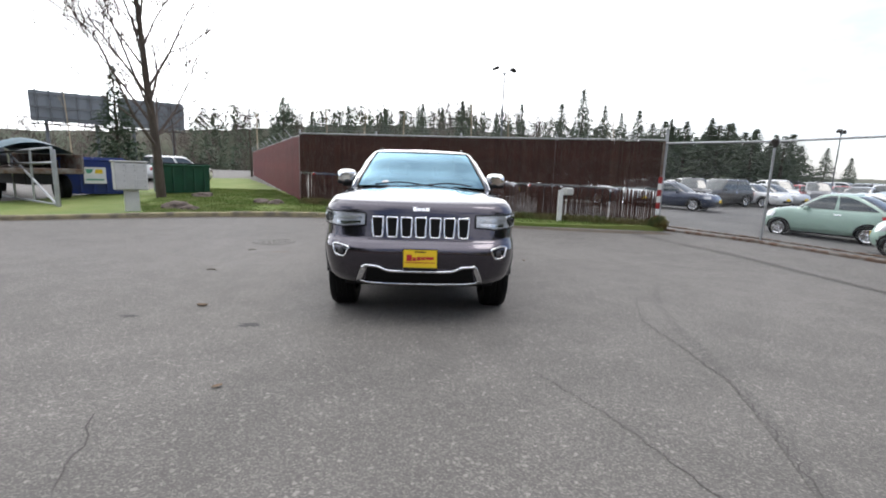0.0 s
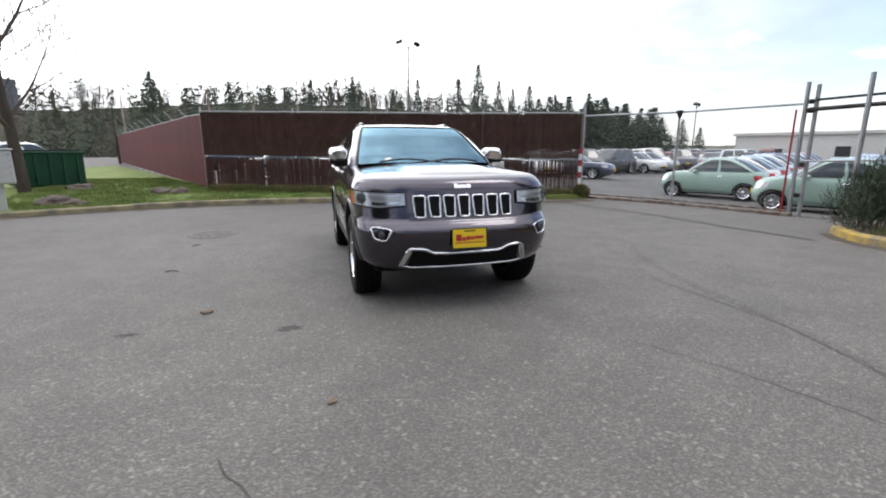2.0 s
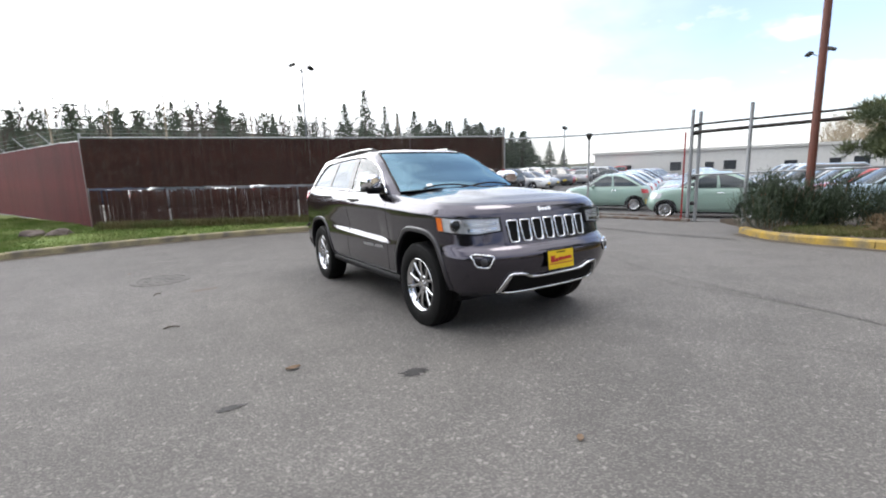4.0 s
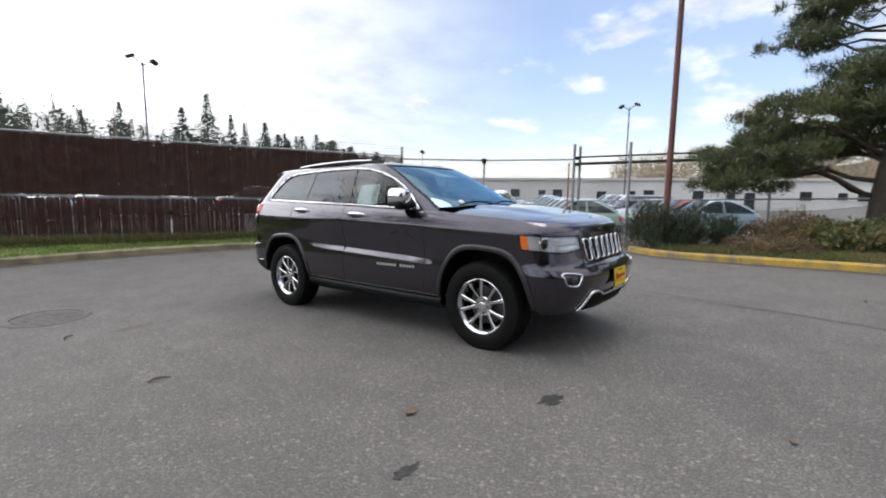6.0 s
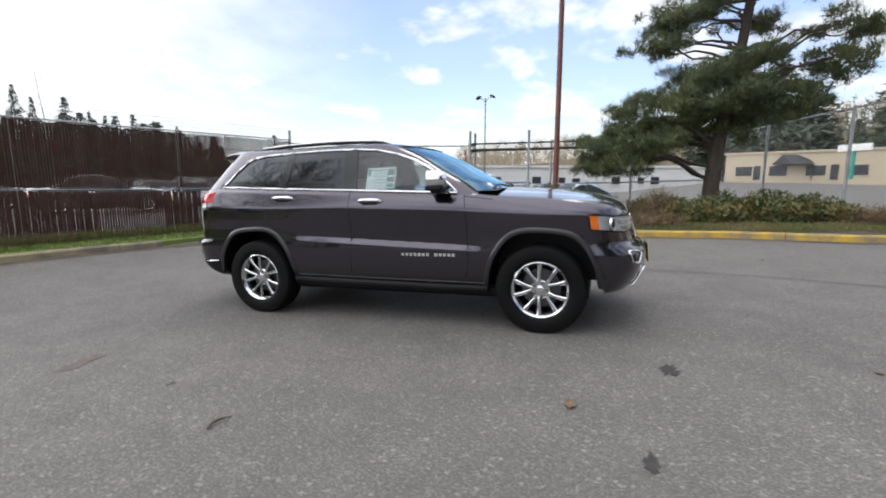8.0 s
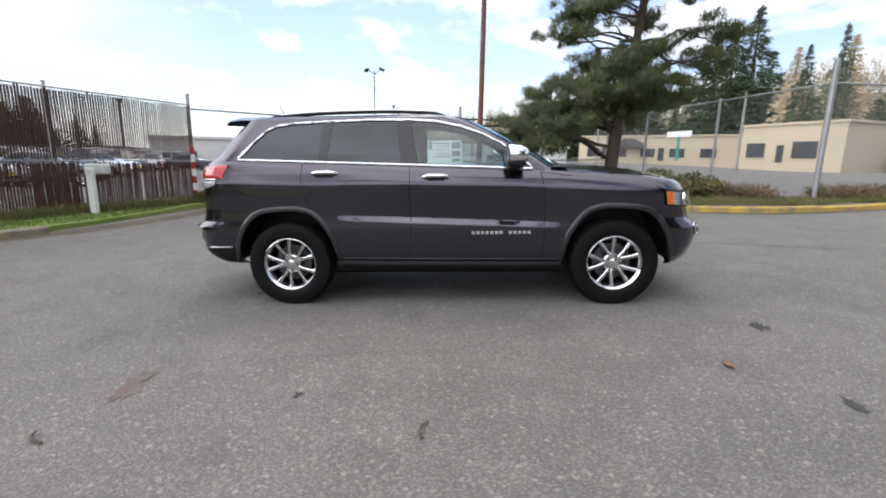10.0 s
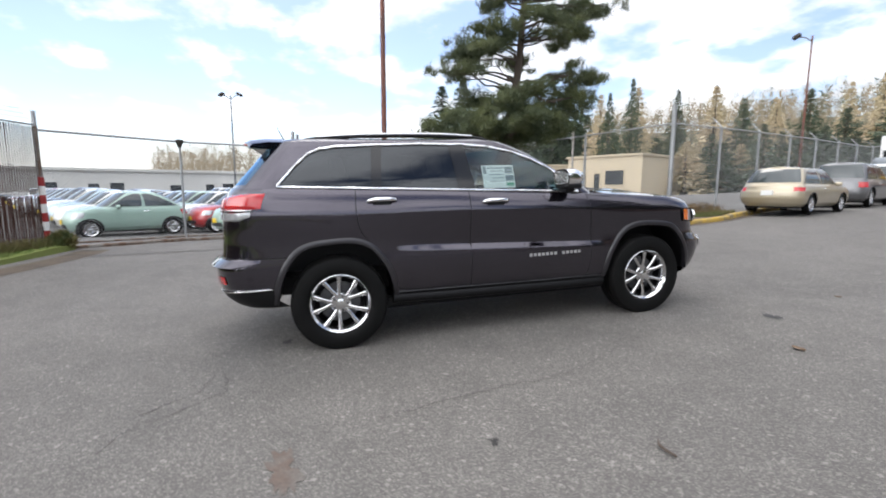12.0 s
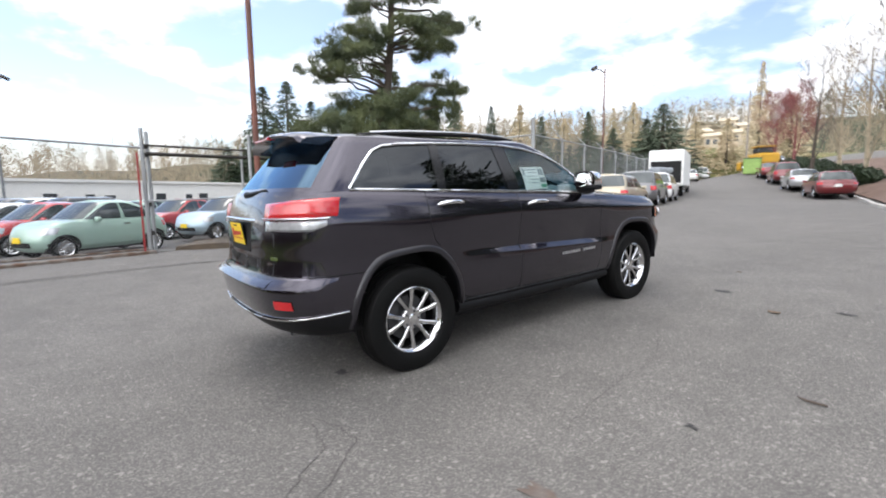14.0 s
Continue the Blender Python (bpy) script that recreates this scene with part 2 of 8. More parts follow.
M = dict(
    asphalt=asphalt("worn_asphalt", (0.086, 0.080, 0.074), (0.205, 0.191, 0.175), 0.09),
    lot=asphalt("lot_asphalt", (0.055, 0.053, 0.051), (0.17, 0.164, 0.157), 0.25),
    crack=material("crack_filler", (0.074, 0.068, 0.063), 0.9, vary=0.3),
    stain=material("oil_stain", (0.036, 0.033, 0.031), 0.7, vary=0.4, scale=12),
    rust_stain=material("rust_stain", (0.110, 0.080, 0.064), 0.85, vary=0.4, scale=9, color2=(0.125, 0.110, 0.098)),
    grass=material("lawn", (0.11, 0.165, 0.026), 0.9, vary=0.35, scale=0.8, fine=90, bump=0.6, color2=(0.17, 0.20, 0.05)),
    blade=material("grass_blades", (0.10, 0.165, 0.026), 0.8, vary=0.35, scale=1.5, color2=(0.21, 0.24, 0.08)),
    dirt=material("bare_soil", (0.10, 0.075, 0.052), 0.95, vary=0.35, scale=1.6, fine=45, bump=0.8, color2=(0.055, 0.045, 0.035)),
    hill=material("wooded_hill", (0.085, 0.08, 0.055), 0.95, vary=0.4, scale=0.06, fine=0.7, color2=(0.055, 0.07, 0.04)),
    verge=material("far_verge", (0.17, 0.135, 0.09), 0.95, vary=0.35, scale=0.08, fine=1.0, color2=(0.11, 0.105, 0.06)),
    kerb=material("old_concrete_kerb", (0.30, 0.26, 0.15), 0.85, vary=0.25, scale=3, fine=40, bump=0.4, color2=(0.15, 0.13, 0.10)),
    kerb_yellow=material("worn_yellow_kerb", (0.46, 0.30, 0.05), 0.8, vary=0.3, scale=3.5, fine=30, bump=0.5, color2=(0.21, 0.17, 0.10)),
    dry_grass=material("dry_grass", (0.15, 0.125, 0.05), 0.9, vary=0.4, scale=1.2, color2=(0.10, 0.12, 0.035)),
    concrete=material("concrete", (0.42, 0.40, 0.37), 0.85, vary=0.15, scale=2, fine=50, bump=0.3),
    slat=material("brown_privacy_slat", (0.056, 0.018, 0.012), 0.85, vary=0.3, scale=1.6, fine=25, per_object=0.2, color2=(0.040, 0.015, 0.011)),
    red_slat=material("red_privacy_slat", (0.135, 0.018, 0.020), 0.7, vary=0.25, scale=1.2, fine=25, per_object=0.15),
    galv=material("galvanised_steel", (0.42, 0.43, 0.44), 0.45, 0.7, vary=0.15, scale=4, fine=60),
    wire=material("fence_wire", (0.28, 0.29, 0.30), 0.5, 0.6, vary=0.15),
    rusty=material("rusty_pipe", (0.12, 0.07, 0.045), 0.8, 0.2, vary=0.3, scale=5, color2=(0.22, 0.20, 0.18)),
    dark_pipe=material("dark_steel", (0.05, 0.045, 0.04), 0.6, 0.4, vary=0.2),
    red_paint=material("red_paint", (0.33, 0.025, 0.025), 0.5, vary=0.15, scale=6),
    white_paint=material("white_paint", (0.75, 0.75, 0.73), 0.55, vary=0.08, scale=5),
    pole=material("rust_red_pole", (0.17, 0.06, 0.04), 0.6, 0.1, vary=0.25, scale=2, color2=(0.11, 0.05, 0.04)),
    lamp_grey=material("lamp_grey", (0.16, 0.17, 0.18), 0.5, 0.5),
    bark=material("bark", (0.085, 0.066, 0.052), 0.95, vary=0.35, scale=6, fine=30, bump=0.8, stretch=(1, 1, 0.25)),
    pale_bark=material("pale_bark", (0.34, 0.31, 0.28), 0.9, vary=0.3, scale=3, fine=30),
    twig=material("twigs", (0.13, 0.10, 0.085), 0.9, vary=0.3),
    pale_twig=material("pale_twigs", (0.40, 0.33, 0.23), 0.9, vary=0.3),
    red_twig=material("budding_twigs", (0.26, 0.09, 0.085), 0.9, vary=0.3),
    needle=material("pine_needles", (0.058, 0.078, 0.035), 0.65, vary=0.4, scale=1.4, fine=9, color2=(0.105, 0.12, 0.042)),
    # tan twigs of far larches, lightened further to paint in the haze
    larch=material("hazed_pale_larch_twigs", (0.55, 0.45, 0.31), 0.9, vary=0.3, scale=0.3, fine=3, color2=(0.42, 0.36, 0.22)),
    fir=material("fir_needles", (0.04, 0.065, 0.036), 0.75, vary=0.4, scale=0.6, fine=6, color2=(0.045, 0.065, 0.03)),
    # paler copy of the fir needles: haze of distance put into the colour
    hazed_fir=material("hazed_fir_needles", (0.075, 0.10, 0.065), 0.8, vary=0.35, scale=0.2, fine=3, color2=(0.10, 0.12, 0.075)),
    shrub=material("shrub_leaves", (0.055, 0.085, 0.025), 0.6, vary=0.4, scale=2.5, fine=12, color2=(0.16, 0.12, 0.035)),
    dark_shrub=material("evergreen_leaves", (0.03, 0.05, 0.02), 0.6, vary=0.4, scale=2.5, fine=12),
    brown_leaf=material("dry_stems", (0.17, 0.115, 0.06), 0.85, vary=0.35, scale=2),
    dead_leaf=material("dead_leaf", (0.17, 0.11, 0.065), 0.7, vary=0.3, scale=20),
    rock=material("rock", (0.13, 0.10, 0.085), 0.9, vary=0.35, scale=4, fine=20, bump=0.8),
    white_wall=material("pale_block_wall", (0.66, 0.65, 0.62), 0.85, vary=0.10, scale=0.15, fine=3, color2=(0.56, 0.55, 0.52)),
    tan_wall=material("tan_wall", (0.52, 0.44, 0.32), 0.85, vary=0.08, scale=0.1, fine=3),
    dark_open=material("dark_window", (0.03, 0.035, 0.04), 0.25, vary=0.2),
    roof_dark=material("dark_roof", (0.05, 0.05, 0.052), 0.8, vary=0.2),
    teal=material("teal_paint", (0.03, 0.30, 0.25), 0.5),
    blue_bin=material("blue_bin_paint", (0.012, 0.035, 0.22), 0.5, vary=0.2, scale=2, color2=(0.02, 0.04, 0.16)),
    green_bin=material("green_bin_paint", (0.008, 0.075, 0.04), 0.5, vary=0.25, scale=2),
    grey_box=material("grey_enamel", (0.50, 0.50, 0.48), 0.5, vary=0.1, scale=4),
    sign_grey=material("billboard_back", (0.23, 0.25, 0.27), 0.7, vary=0.2, scale=0.4),
    yellow_plant=material("yellow_machine_paint", (0.55, 0.30, 0.02), 0.5, vary=0.15),
    lime=material("lime_bin", (0.25, 0.38, 0.10), 0.6),
    iron=material("cast_iron", (0.13, 0.12, 0.11), 0.7, 0.3, vary=0.3, scale=12, fine=60, bump=0.4),
    brick_bank=material("mulch_bank", (0.15, 0.095, 0.07), 0.95, vary=0.35, scale=1.5, fine=20, bump=0.6),
)


# ---- mesh helpers ----
class Build:
    """Collects pieces of one mesh."""

    def __init__(self):
        self.v, self.f = [], []

    def add(self, verts, faces):
        o = len(self.v)
        self.v.extend([tuple(p) for p in verts])
        self.f.extend([tuple(i + o for i in q) for q in faces])
        return self

    def box(self, lo, hi, m=None, bevel=0.0):
        (x0, y0, z0), (x1, y1, z1) = lo, hi
        if bevel:
            c = bevel
            vs, fs = [], []
            for z, i in ((z0, c), (z0 + c, 0), (z1 - c, 0), (z1, c)):
                vs += [(x0 + i + (c if not i else 0), y0 + i, z), (x1 - i - (c if not i else 0), y0 + i, z), (x1 - i, y0 + i + (c if not i else 0), z), (x1 - i, y1 - i - (c if not i else 0), z),
                       (x1 - i - (c if not i else 0), y1 - i, z), (x0 + i + (c if not i else 0), y1 - i, z), (x0 + i, y1 - i - (c if not i else 0), z), (x0 + i, y0 + i + (c if not i else 0), z)]
            for k in range(3):
                fs += [(8 * k + j, 8 * k + (j + 1) % 8, 8 * k + 8 + (j + 1) % 8, 8 * k + 8 + j) for j in range(8)]
            fs += [tuple(range(7, -1, -1)), tuple(range(24, 32))]
        else:
            vs = [(x0, y0, z0), (x1, y0, z0), (x1, y1, z0), (x0, y1, z0), (x0, y0, z1), (x1, y0, z1), (x1, y1, z1), (x0, y1, z1)]
            fs = [(3, 2, 1, 0), (4, 5, 6, 7), (0, 1, 5, 4), (1, 2, 6, 5), (2, 3, 7, 6), (3, 0, 4, 7)]
        if m is not None:
            vs = [m @ Vector(p) for p in vs]
        return self.add(vs, fs)

    def tube(self, path, r, n=8, closed=False, caps=True):
        """A tube along a path; r is a radius or one for each point."""
        pts = [Vector(p) for p in path]
        k = len(pts)
        rs = list(r) if isinstance(r, (list, tuple)) else [r] * k
        vs, fs = [], []
        side = None
        for i, p in enumerate(pts):
            a, b = pts[i - 1] if (i or closed) else pts[0], pts[(i + 1) % k] if (i < k - 1 or closed) else pts[-1]
            d = (b - a).normalized()
            if side is None:
                side = d.cross(Vector((0, 0, 1)))
                if side.length < 0.05:
                    side = d.cross(Vector((1, 0, 0)))
            side = (side - d * side.dot(d)).normalized()
            up = d.cross(side)
            for j in range(n):
                t = 2 * math.pi * j / n
                vs.append(p + (side * math.cos(t) + up * math.sin(t)) * rs[i])
        for i in range(k if closed else k - 1):
            o, q = i * n, ((i + 1) % k) * n
            fs += [(o + j, o + (j + 1) % n, q + (j + 1) % n, q + j) for j in range(n)]
        if caps and not closed:
            fs += [tuple(range(n - 1, -1, -1)), tuple(range((k - 1) * n, k * n))]
        return self.add(vs, fs)

    def lathe(self, profile, axis_m, n=24):
        """A profile of (radius, height) turned round the z axis of axis_m."""
        vs, fs = [], []
        for r, h in profile:
            vs += [axis_m @ Vector((r * math.cos(2 * math.pi * j / n), r * math.sin(2 * math.pi * j / n), h)) for j in range(n)]
        for i in range(len(profile) - 1):
            fs += [(i * n + j, i * n + (j + 1) % n, (i + 1) * n + (j + 1) % n, (i + 1) * n + j) for j in range(n)]
        return self.add(vs, fs)

    def grid(self, fn, us, vs_, flip=False):
        """A sheet through fn(u, v)."""
        pts = [fn(u, v) for v in vs_ for u in us]
        n = len(us)
        fs = [(j * n + i, j * n + i + 1, (j + 1) * n + i + 1, (j + 1) * n + i) for j in range(len(vs_) - 1) for i in range(n - 1)]
        return self.add(pts, [q[::-1] for q in fs] if flip else fs)

    def outward(self, c):
        """Turns every face away from the point c."""
        c = Vector(c)
        for i, q in enumerate(self.f):
            p = [Vector(self.v[j]) for j in q]
            n = Vector((0, 0, 0))
            for a, b_ in zip(p, p[1:] + p[:1]):
                n += a.cross(b_)
            if n.dot(sum(p, Vector((0, 0, 0))) / len(p) - c) < 0:
                self.f[i] = q[::-1]
        return self

    def obj(self, name, mt, parent=None, label="", smooth=0.0):
        me = bpy.data.meshes.new(name)
        me.from_pydata(self.v, [], self.f)
        me.materials.append(mt)
        if smooth:
            me.shade_smooth()
            me.set_sharp_from_angle(angle=radians(smooth))
        me.update()
        ob = new(name, me)
        if parent is not None:
            ob.parent = parent
        return tagged(ob, label=label) if label else ob


def raw(name, verts, faces, mt, parent=None, smooth=False):
    """A mesh from arrays."""
    me = bpy.data.meshes.new(name)
    me.from_pydata(verts.tolist() if hasattr(verts, "tolist") else verts, [], faces.tolist() if hasattr(faces, "tolist") else faces)
    me.materials.append(mt)
    if smooth:
        me.shade_smooth()
    ob = new(name, me)
    if parent is not None:
        ob.parent = parent
    return ob


def thing(name, x, y, z, rz, label, category, group="", kind=""):
    ob = new(name)
    ob.matrix_basis = pose(x, y, z, 0, 0, rz)
    return tagged(ob, label=label, category=category, group=group, kind=kind)


def lerp(x, xs, ys):
    """Straight lines through the points (xs, ys), level beyond the ends."""
    if x <= xs[0]:
        return ys[0]
    for i in range(1, len(xs)):
        if x < xs[i]:
            return ys[i - 1] + (ys[i] - ys[i - 1]) * (x - xs[i - 1]) / (xs[i] - xs[i - 1])
    return ys[-1]


# ---- ground ----
def H(x, y):
    z = lerp(y, (-300, -80, -55, -40, -29, -20, -14, -10, 1, 3, 6, 9, 13, 40), (22, 6.0, 3.2, 1.6, 0.74, 0.62, 0.50, 0.38, -0.0325, -0.06, -0.08, -0.05, 0.1, 0.3))
    z = z * lerp(x, (16, 45), (1, 0)) if y < -10 else z * lerp(x, (16, 45), (1, 0.2)) if y < 0 else z
    z -= lerp(x, (8, 9.5, 13, 40), (0, 0.05, 0.26, 0.3)) * lerp(y, (-8, -2), (0, 1))
    z += lerp(x, (14, 90, 300), (0, 1.3, 3.0)) * lerp(y, (-14, -5), (1, 0)) * lerp(y, (-60, -30), (0, 1))
    return z


def axis(fine, lo, hi):
    a = list(np.arange(fine[0], fine[1] + 0.01, fine[2]))
    s, p = fine[2], fine[0]
    while p > lo:
        s *= 1.35
        p -= s
        a.insert(0, p)
    s, p = fine[2], fine[1]
    while p < hi:
        s *= 1.35
        p += s
        a.append(p)
    return a


g = Build()
g.grid(lambda x, y: (x, y, H(x, y)), axis((-14, 16, 1.0), -1500, 1500), axis((-16, 14, 1.0), -1500, 1500))
tagged(g.obj("ground", M["asphalt"], smooth=60), "worn grey asphalt of a street end with cracks and stains", "asphalt", kind="structure")


def strip(line, wide, off, name, mt, smooth=0, lift=None):
    """A flat strip along a line of (x, y), lying off above the ground."""
    b = Build()
    n = len(line)
    vs = []
    for i, (x, y) in enumerate(line):
        (xa, ya), (xb, yb) = line[max(i - 1, 0)], line[min(i + 1, n - 1)]
        d = Vector((yb - ya, xa - xb)).normalized() * wide / 2
        vs += [(x - d.x, y - d.y, H(x - d.x, y - d.y) + off), (x + d.x, y + d.y, H(x + d.x, y + d.y) + off)]
    b.add(vs, [(2 * i, 2 * i + 1, 2 * i + 3, 2 * i + 2) for i in range(n - 1)])
    return b.obj(name, mt)


def smooth_line(pts, step=0.4):
    """A rounded line through the points."""
    out = []
    P = [Vector(p) for p in pts]
    for i in range(len(P) - 1):
        a, b, c, d = P[max(i - 1, 0)], P[i], P[i + 1], P[min(i + 2, len(P) - 1)]
        k = max(2, int((c - b).length / step))
        for j in range(k):
            t = j / k
            out.append(0.5 * ((2 * b) + (c - a) * t + (2 * a - 5 * b + 4 * c - d) * t * t + (3 * b - a - 3 * c + d) * t ** 3))
    out.append(P[-1])
    return [tuple(p) for p in out]


def region(name, outline, off, mt, label, category, kind="structure", cell=0.6, rough=0.0):
    """A sheet over the ground inside an outline, with its edge turned down."""
    bm = bmesh.new()
    ring = [bm.verts.new((x, y, 0)) for x, y in outline]
    f = bm.faces.new(ring)
    f.normal_update()
    if f.normal.z < 0:
        f.normal_flip()
    bmesh.ops.triangulate(bm, faces=[f])
    xs, ys = [p[0] for p in outline], [p[1] for p in outline]
    for k in range(int((max(xs) - min(xs)) / cell)):
        bmesh.ops.bisect_plane(bm, geom=bm.verts[:] + bm.edges[:] + bm.faces[:], plane_co=(min(xs) + (k + 0.5) * cell, 0, 0), plane_no=(1, 0, 0))
    for k in range(int((max(ys) - min(ys)) / cell)):
        bmesh.ops.bisect_plane(bm, geom=bm.verts[:] + bm.edges[:] + bm.faces[:], plane_co=(0, min(ys) + (k + 0.5) * cell, 0), plane_no=(0, 1, 0))
    edge = [e for e in bm.edges if e.is_boundary]
    for v in bm.verts:
        v.co.z = H(v.co.x, v.co.y) + off + rough * noise.noise(v.co * 0.7)
    low = bmesh.ops.extrude_edge_only(bm, edges=edge)["geom"]
    for v in low:
        if isinstance(v, bmesh.types.BMVert):
            v.co.z -= off + 0.1
    bm.normal_update()
    me = bpy.data.meshes.new(name)
    bm.to_mesh(me)
    bm.free()
    me.materials.append(mt)
    ob = new(name, me)
    return tagged(ob, label, category, kind=kind)


def kerb(name, line, mt, label, wide=0.16, high=0.13, piece=2.4, seed=1):
    """A kerb of separate stones along a line."""
    rng = random.Random(seed)
    root = tagged(new(name), label, "kerb", kind="structure")
    pts = smooth_line(line, 0.3)
    run, cur = 0.0, [pts[0]]
    for a, b in zip(pts, pts[1:]):
        run += (Vector(b) - Vector(a)).length
        cur.append(b)
        if run > piece or b is pts[-1]:
            bd = Build()
            n = len(cur)
            dz, dx = rng.uniform(-0.012, 0.012), rng.uniform(-0.01, 0.01)
            vs = []
            for i, (x, y) in enumerate(cur):
                (xa, ya), (xb, yb) = cur[max(i - 1, 0)], cur[min(i + 1, n - 1)]
                d = Vector((yb - ya, xa - xb)).normalized()
                t = Vector((xb - xa, yb - ya)).normalized() * (0.006 if i == 0 else -0.006 if i == n - 1 else 0)
                for o, h in ((-wide / 2, -0.1), (-wide / 2, high - 0.025), (-wide / 2 + 0.03, high), (wide / 2 - 0.03, high), (wide / 2, high - 0.03), (wide / 2 + 0.012, -0.1)):
                    px, py = x + d.x * (o + dx) + t.x, y + d.y * (o + dx) + t.y
                    vs.append((px, py, H(x, y) + h + dz))
            fs = [(6 * i + j, 6 * i + j + 1, 6 * i + 7 + j, 6 * i + 6 + j) for i in range(n - 1) for j in range(5)]
            fs += [(5, 4, 3, 2, 1, 0), tuple(6 * (n - 1) + j for j in range(6))]
            bd.add(vs, fs)
            bd.obj("kerb_stone", mt, root)
            run, cur = 0.0, [b]
    return root


KERB_BACK = [(-17, 1.2), (-13, 3.7), (-10.3, 5.4), (-8.0, 6.7), (-5.7, 7.6), (-3.5, 8.0), (-1, 8.0), (0.8, 7.7), (2.5, 7.1)]
KERB_ISLAND = [(7.4, -0.3), (6.6, -1.3), (6.3, -3), (6.15, -4.4), (5.75, -5.6), (5.45, -6.6), (5.5, -7.8), (5.95, -9.7), (6.9, -11.6), (8.2, -14.5), (9.6, -18), (12.6, -26), (17.9, -40)]
kerb("kerb_back", KERB_BACK, M["kerb"], "low worn concrete kerb with faded yellow paint before the lawn", seed=3)
kerb("kerb_island", KERB_ISLAND, M["kerb_yellow"], "worn yellow painted concrete kerb round the planting bed", seed=5)
back = smooth_line(KERB_BACK, 1.0)
region("lawn", [(x, y + 0.09) for x, y in back] + [(7.15, 6.75), (7.35, 7.6), (-4.5, 11.9), (-14.5, 33), (-19, 31), (-12.2, 15.0), (-13.5, 8.2), (-17, 5.5)], 0.10, M["grass"], "short patchy green lawn behind the kerb", "lawn", rough=0.05)
isl = smooth_line(KERB_ISLAND[:9], 1.0)
region("planting_bed", [(x + 0.1, y) for x, y in isl] + [(8.4, -12.2), (8.0, -9.2), (13.5, -7.6), (13.8, 0.6), (10.2, 1.6), (9.0, 0.6)], 0.11, M["dirt"], "bare soil and grass of a planting bed", "planting bed", rough=0.06)
region("lot_surface", [(7.3, 7.4), (8.85, 4.9), (9.75, 2.1), (10.5, 1.4), (14.2, 0.4), (15, -3), (60, -3), (90, 60), (5, 90), (-4, 40), (-4, 12.2)], 0.012, M["lot"], "dark patched asphalt of a car lot", "car lot", cell=2.5)


# ---- vehicle shells ----
class Shell:
    """A closed band of bodywork: rows from bottom to top of (z at the nose, z at the tail, half width, nose y, tail y, nose corner depth, tail corner depth)."""

    def __init__(self, rows, ramp, n=2.5, shape=None):
        self.rows, self.ramp, self.n, self.shape = rows, ramp, n, shape
        self.top = len(rows) - 1
        self.known = {}

    def row(self, v):
        if v in self.known:
            return self.known[v]
        w = min(max(v, 0.0), self.top - 1e-6)
        i = int(w)
        t = w - i
        R = self.rows
        res = []
        for a, b, c, d in zip(R[max(i - 1, 0)], R[i], R[i + 1], R[min(i + 2, self.top)]):
            cub = 0.5 * (2 * b + (c - a) * t + (2 * a - 5 * b + 4 * c - d) * t * t + (3 * b - a - 3 * c + d) * t ** 3)
            res.append(0.5 * (b + (c - b) * t) + 0.5 * cub)
        self.known[v] = res
        return res

    def P(self, u, v):
        """u: 0 nose, 1 to 2 along the side, 3 tail; the half with positive x."""
        zf, zr, w, yf, yr, a, b = self.row(v)
        n = self.n
        if u < 1:
            th = u * math.pi / 2
            x, y = w * math.sin(th) ** (2 / n), yf + a * (1 - max(math.cos(th), 0) ** (2 / n))
        elif u <= 2:
            x, y = w, yf + a + (u - 1) * (yr - b - yf - a)
        else:
            th = (3 - u) * math.pi / 2
            x, y = w * max(math.sin(th), 0) ** (2 / n), yr - b * (1 - max(math.cos(th), 0) ** (2 / n))
        z = zf + (zr - zf) * lerp(y, *self.ramp)
        if self.shape:
            x += self.shape(y, z) * min(1.0, x / 0.6)
        return Vector((x, y, z))

    def u_side(self, y, v):
        zf, zr, w, yf, yr, a, b = self.row(v)
        n = self.n
        if y < yf + a:
            c = min(max(1 - (y - yf) / a, 0), 1)
            return math.acos(c ** (n / 2)) / (math.pi / 2)
        if y > yr - b:
            c = min(max(1 - (yr - y) / b, 0), 1)
            return 3 - math.acos(c ** (n / 2)) / (math.pi / 2)
        return 1 + (y - yf - a) / (yr - b - yf - a)

    def u_front(self, x, v):
        w = self.row(v)[2]
        return math.asin(min(abs(x) / w, 1.0) ** (self.n / 2)) / (math.pi / 2)

    def solve(self, z, uf):
        lo, hi = 0.0, float(self.top)
        for _ in range(20):
            m = (lo + hi) / 2
            if self.P(uf(m), m).z < z:
                lo = m
            else:
                hi = m
        return uf(lo), lo

    def out(self, u, v, off):
        p = self.P(u, v)
        e = 0.01
        du = self.P(min(u + e, 3), v) - self.P(max(u - e, 0), v)
        dv = self.P(u, min(v + e * 4, self.top)) - self.P(u, max(v - e * 4, 0))
        nn = du.cross(dv)
        if nn.length < 1e-9:
            return p
        nn.normalize()
        c = Vector((0, 0.2, 0.8))
        if nn.dot(p - c) < 0:
            nn = -nn
        return p + nn * off

    def side(self, y, z, off=0.0, s=-1):
        u, v = self.solve(z, lambda q: self.u_side(y, q))
        p = self.out(u, v, off)
        return Vector((p.x * s, p.y, p.z))

    def front(self, x, z, off=0.0):
        u, v = self.solve(z, lambda q: self.u_front(x, q))
        p = self.out(u, v, off)
        return Vector((p.x if x >= 0 else -p.x, p.y, p.z))

    def rear(self, x, z, off=0.0):
        u, v = self.solve(z, lambda q: 3 - self.u_front(x, q))
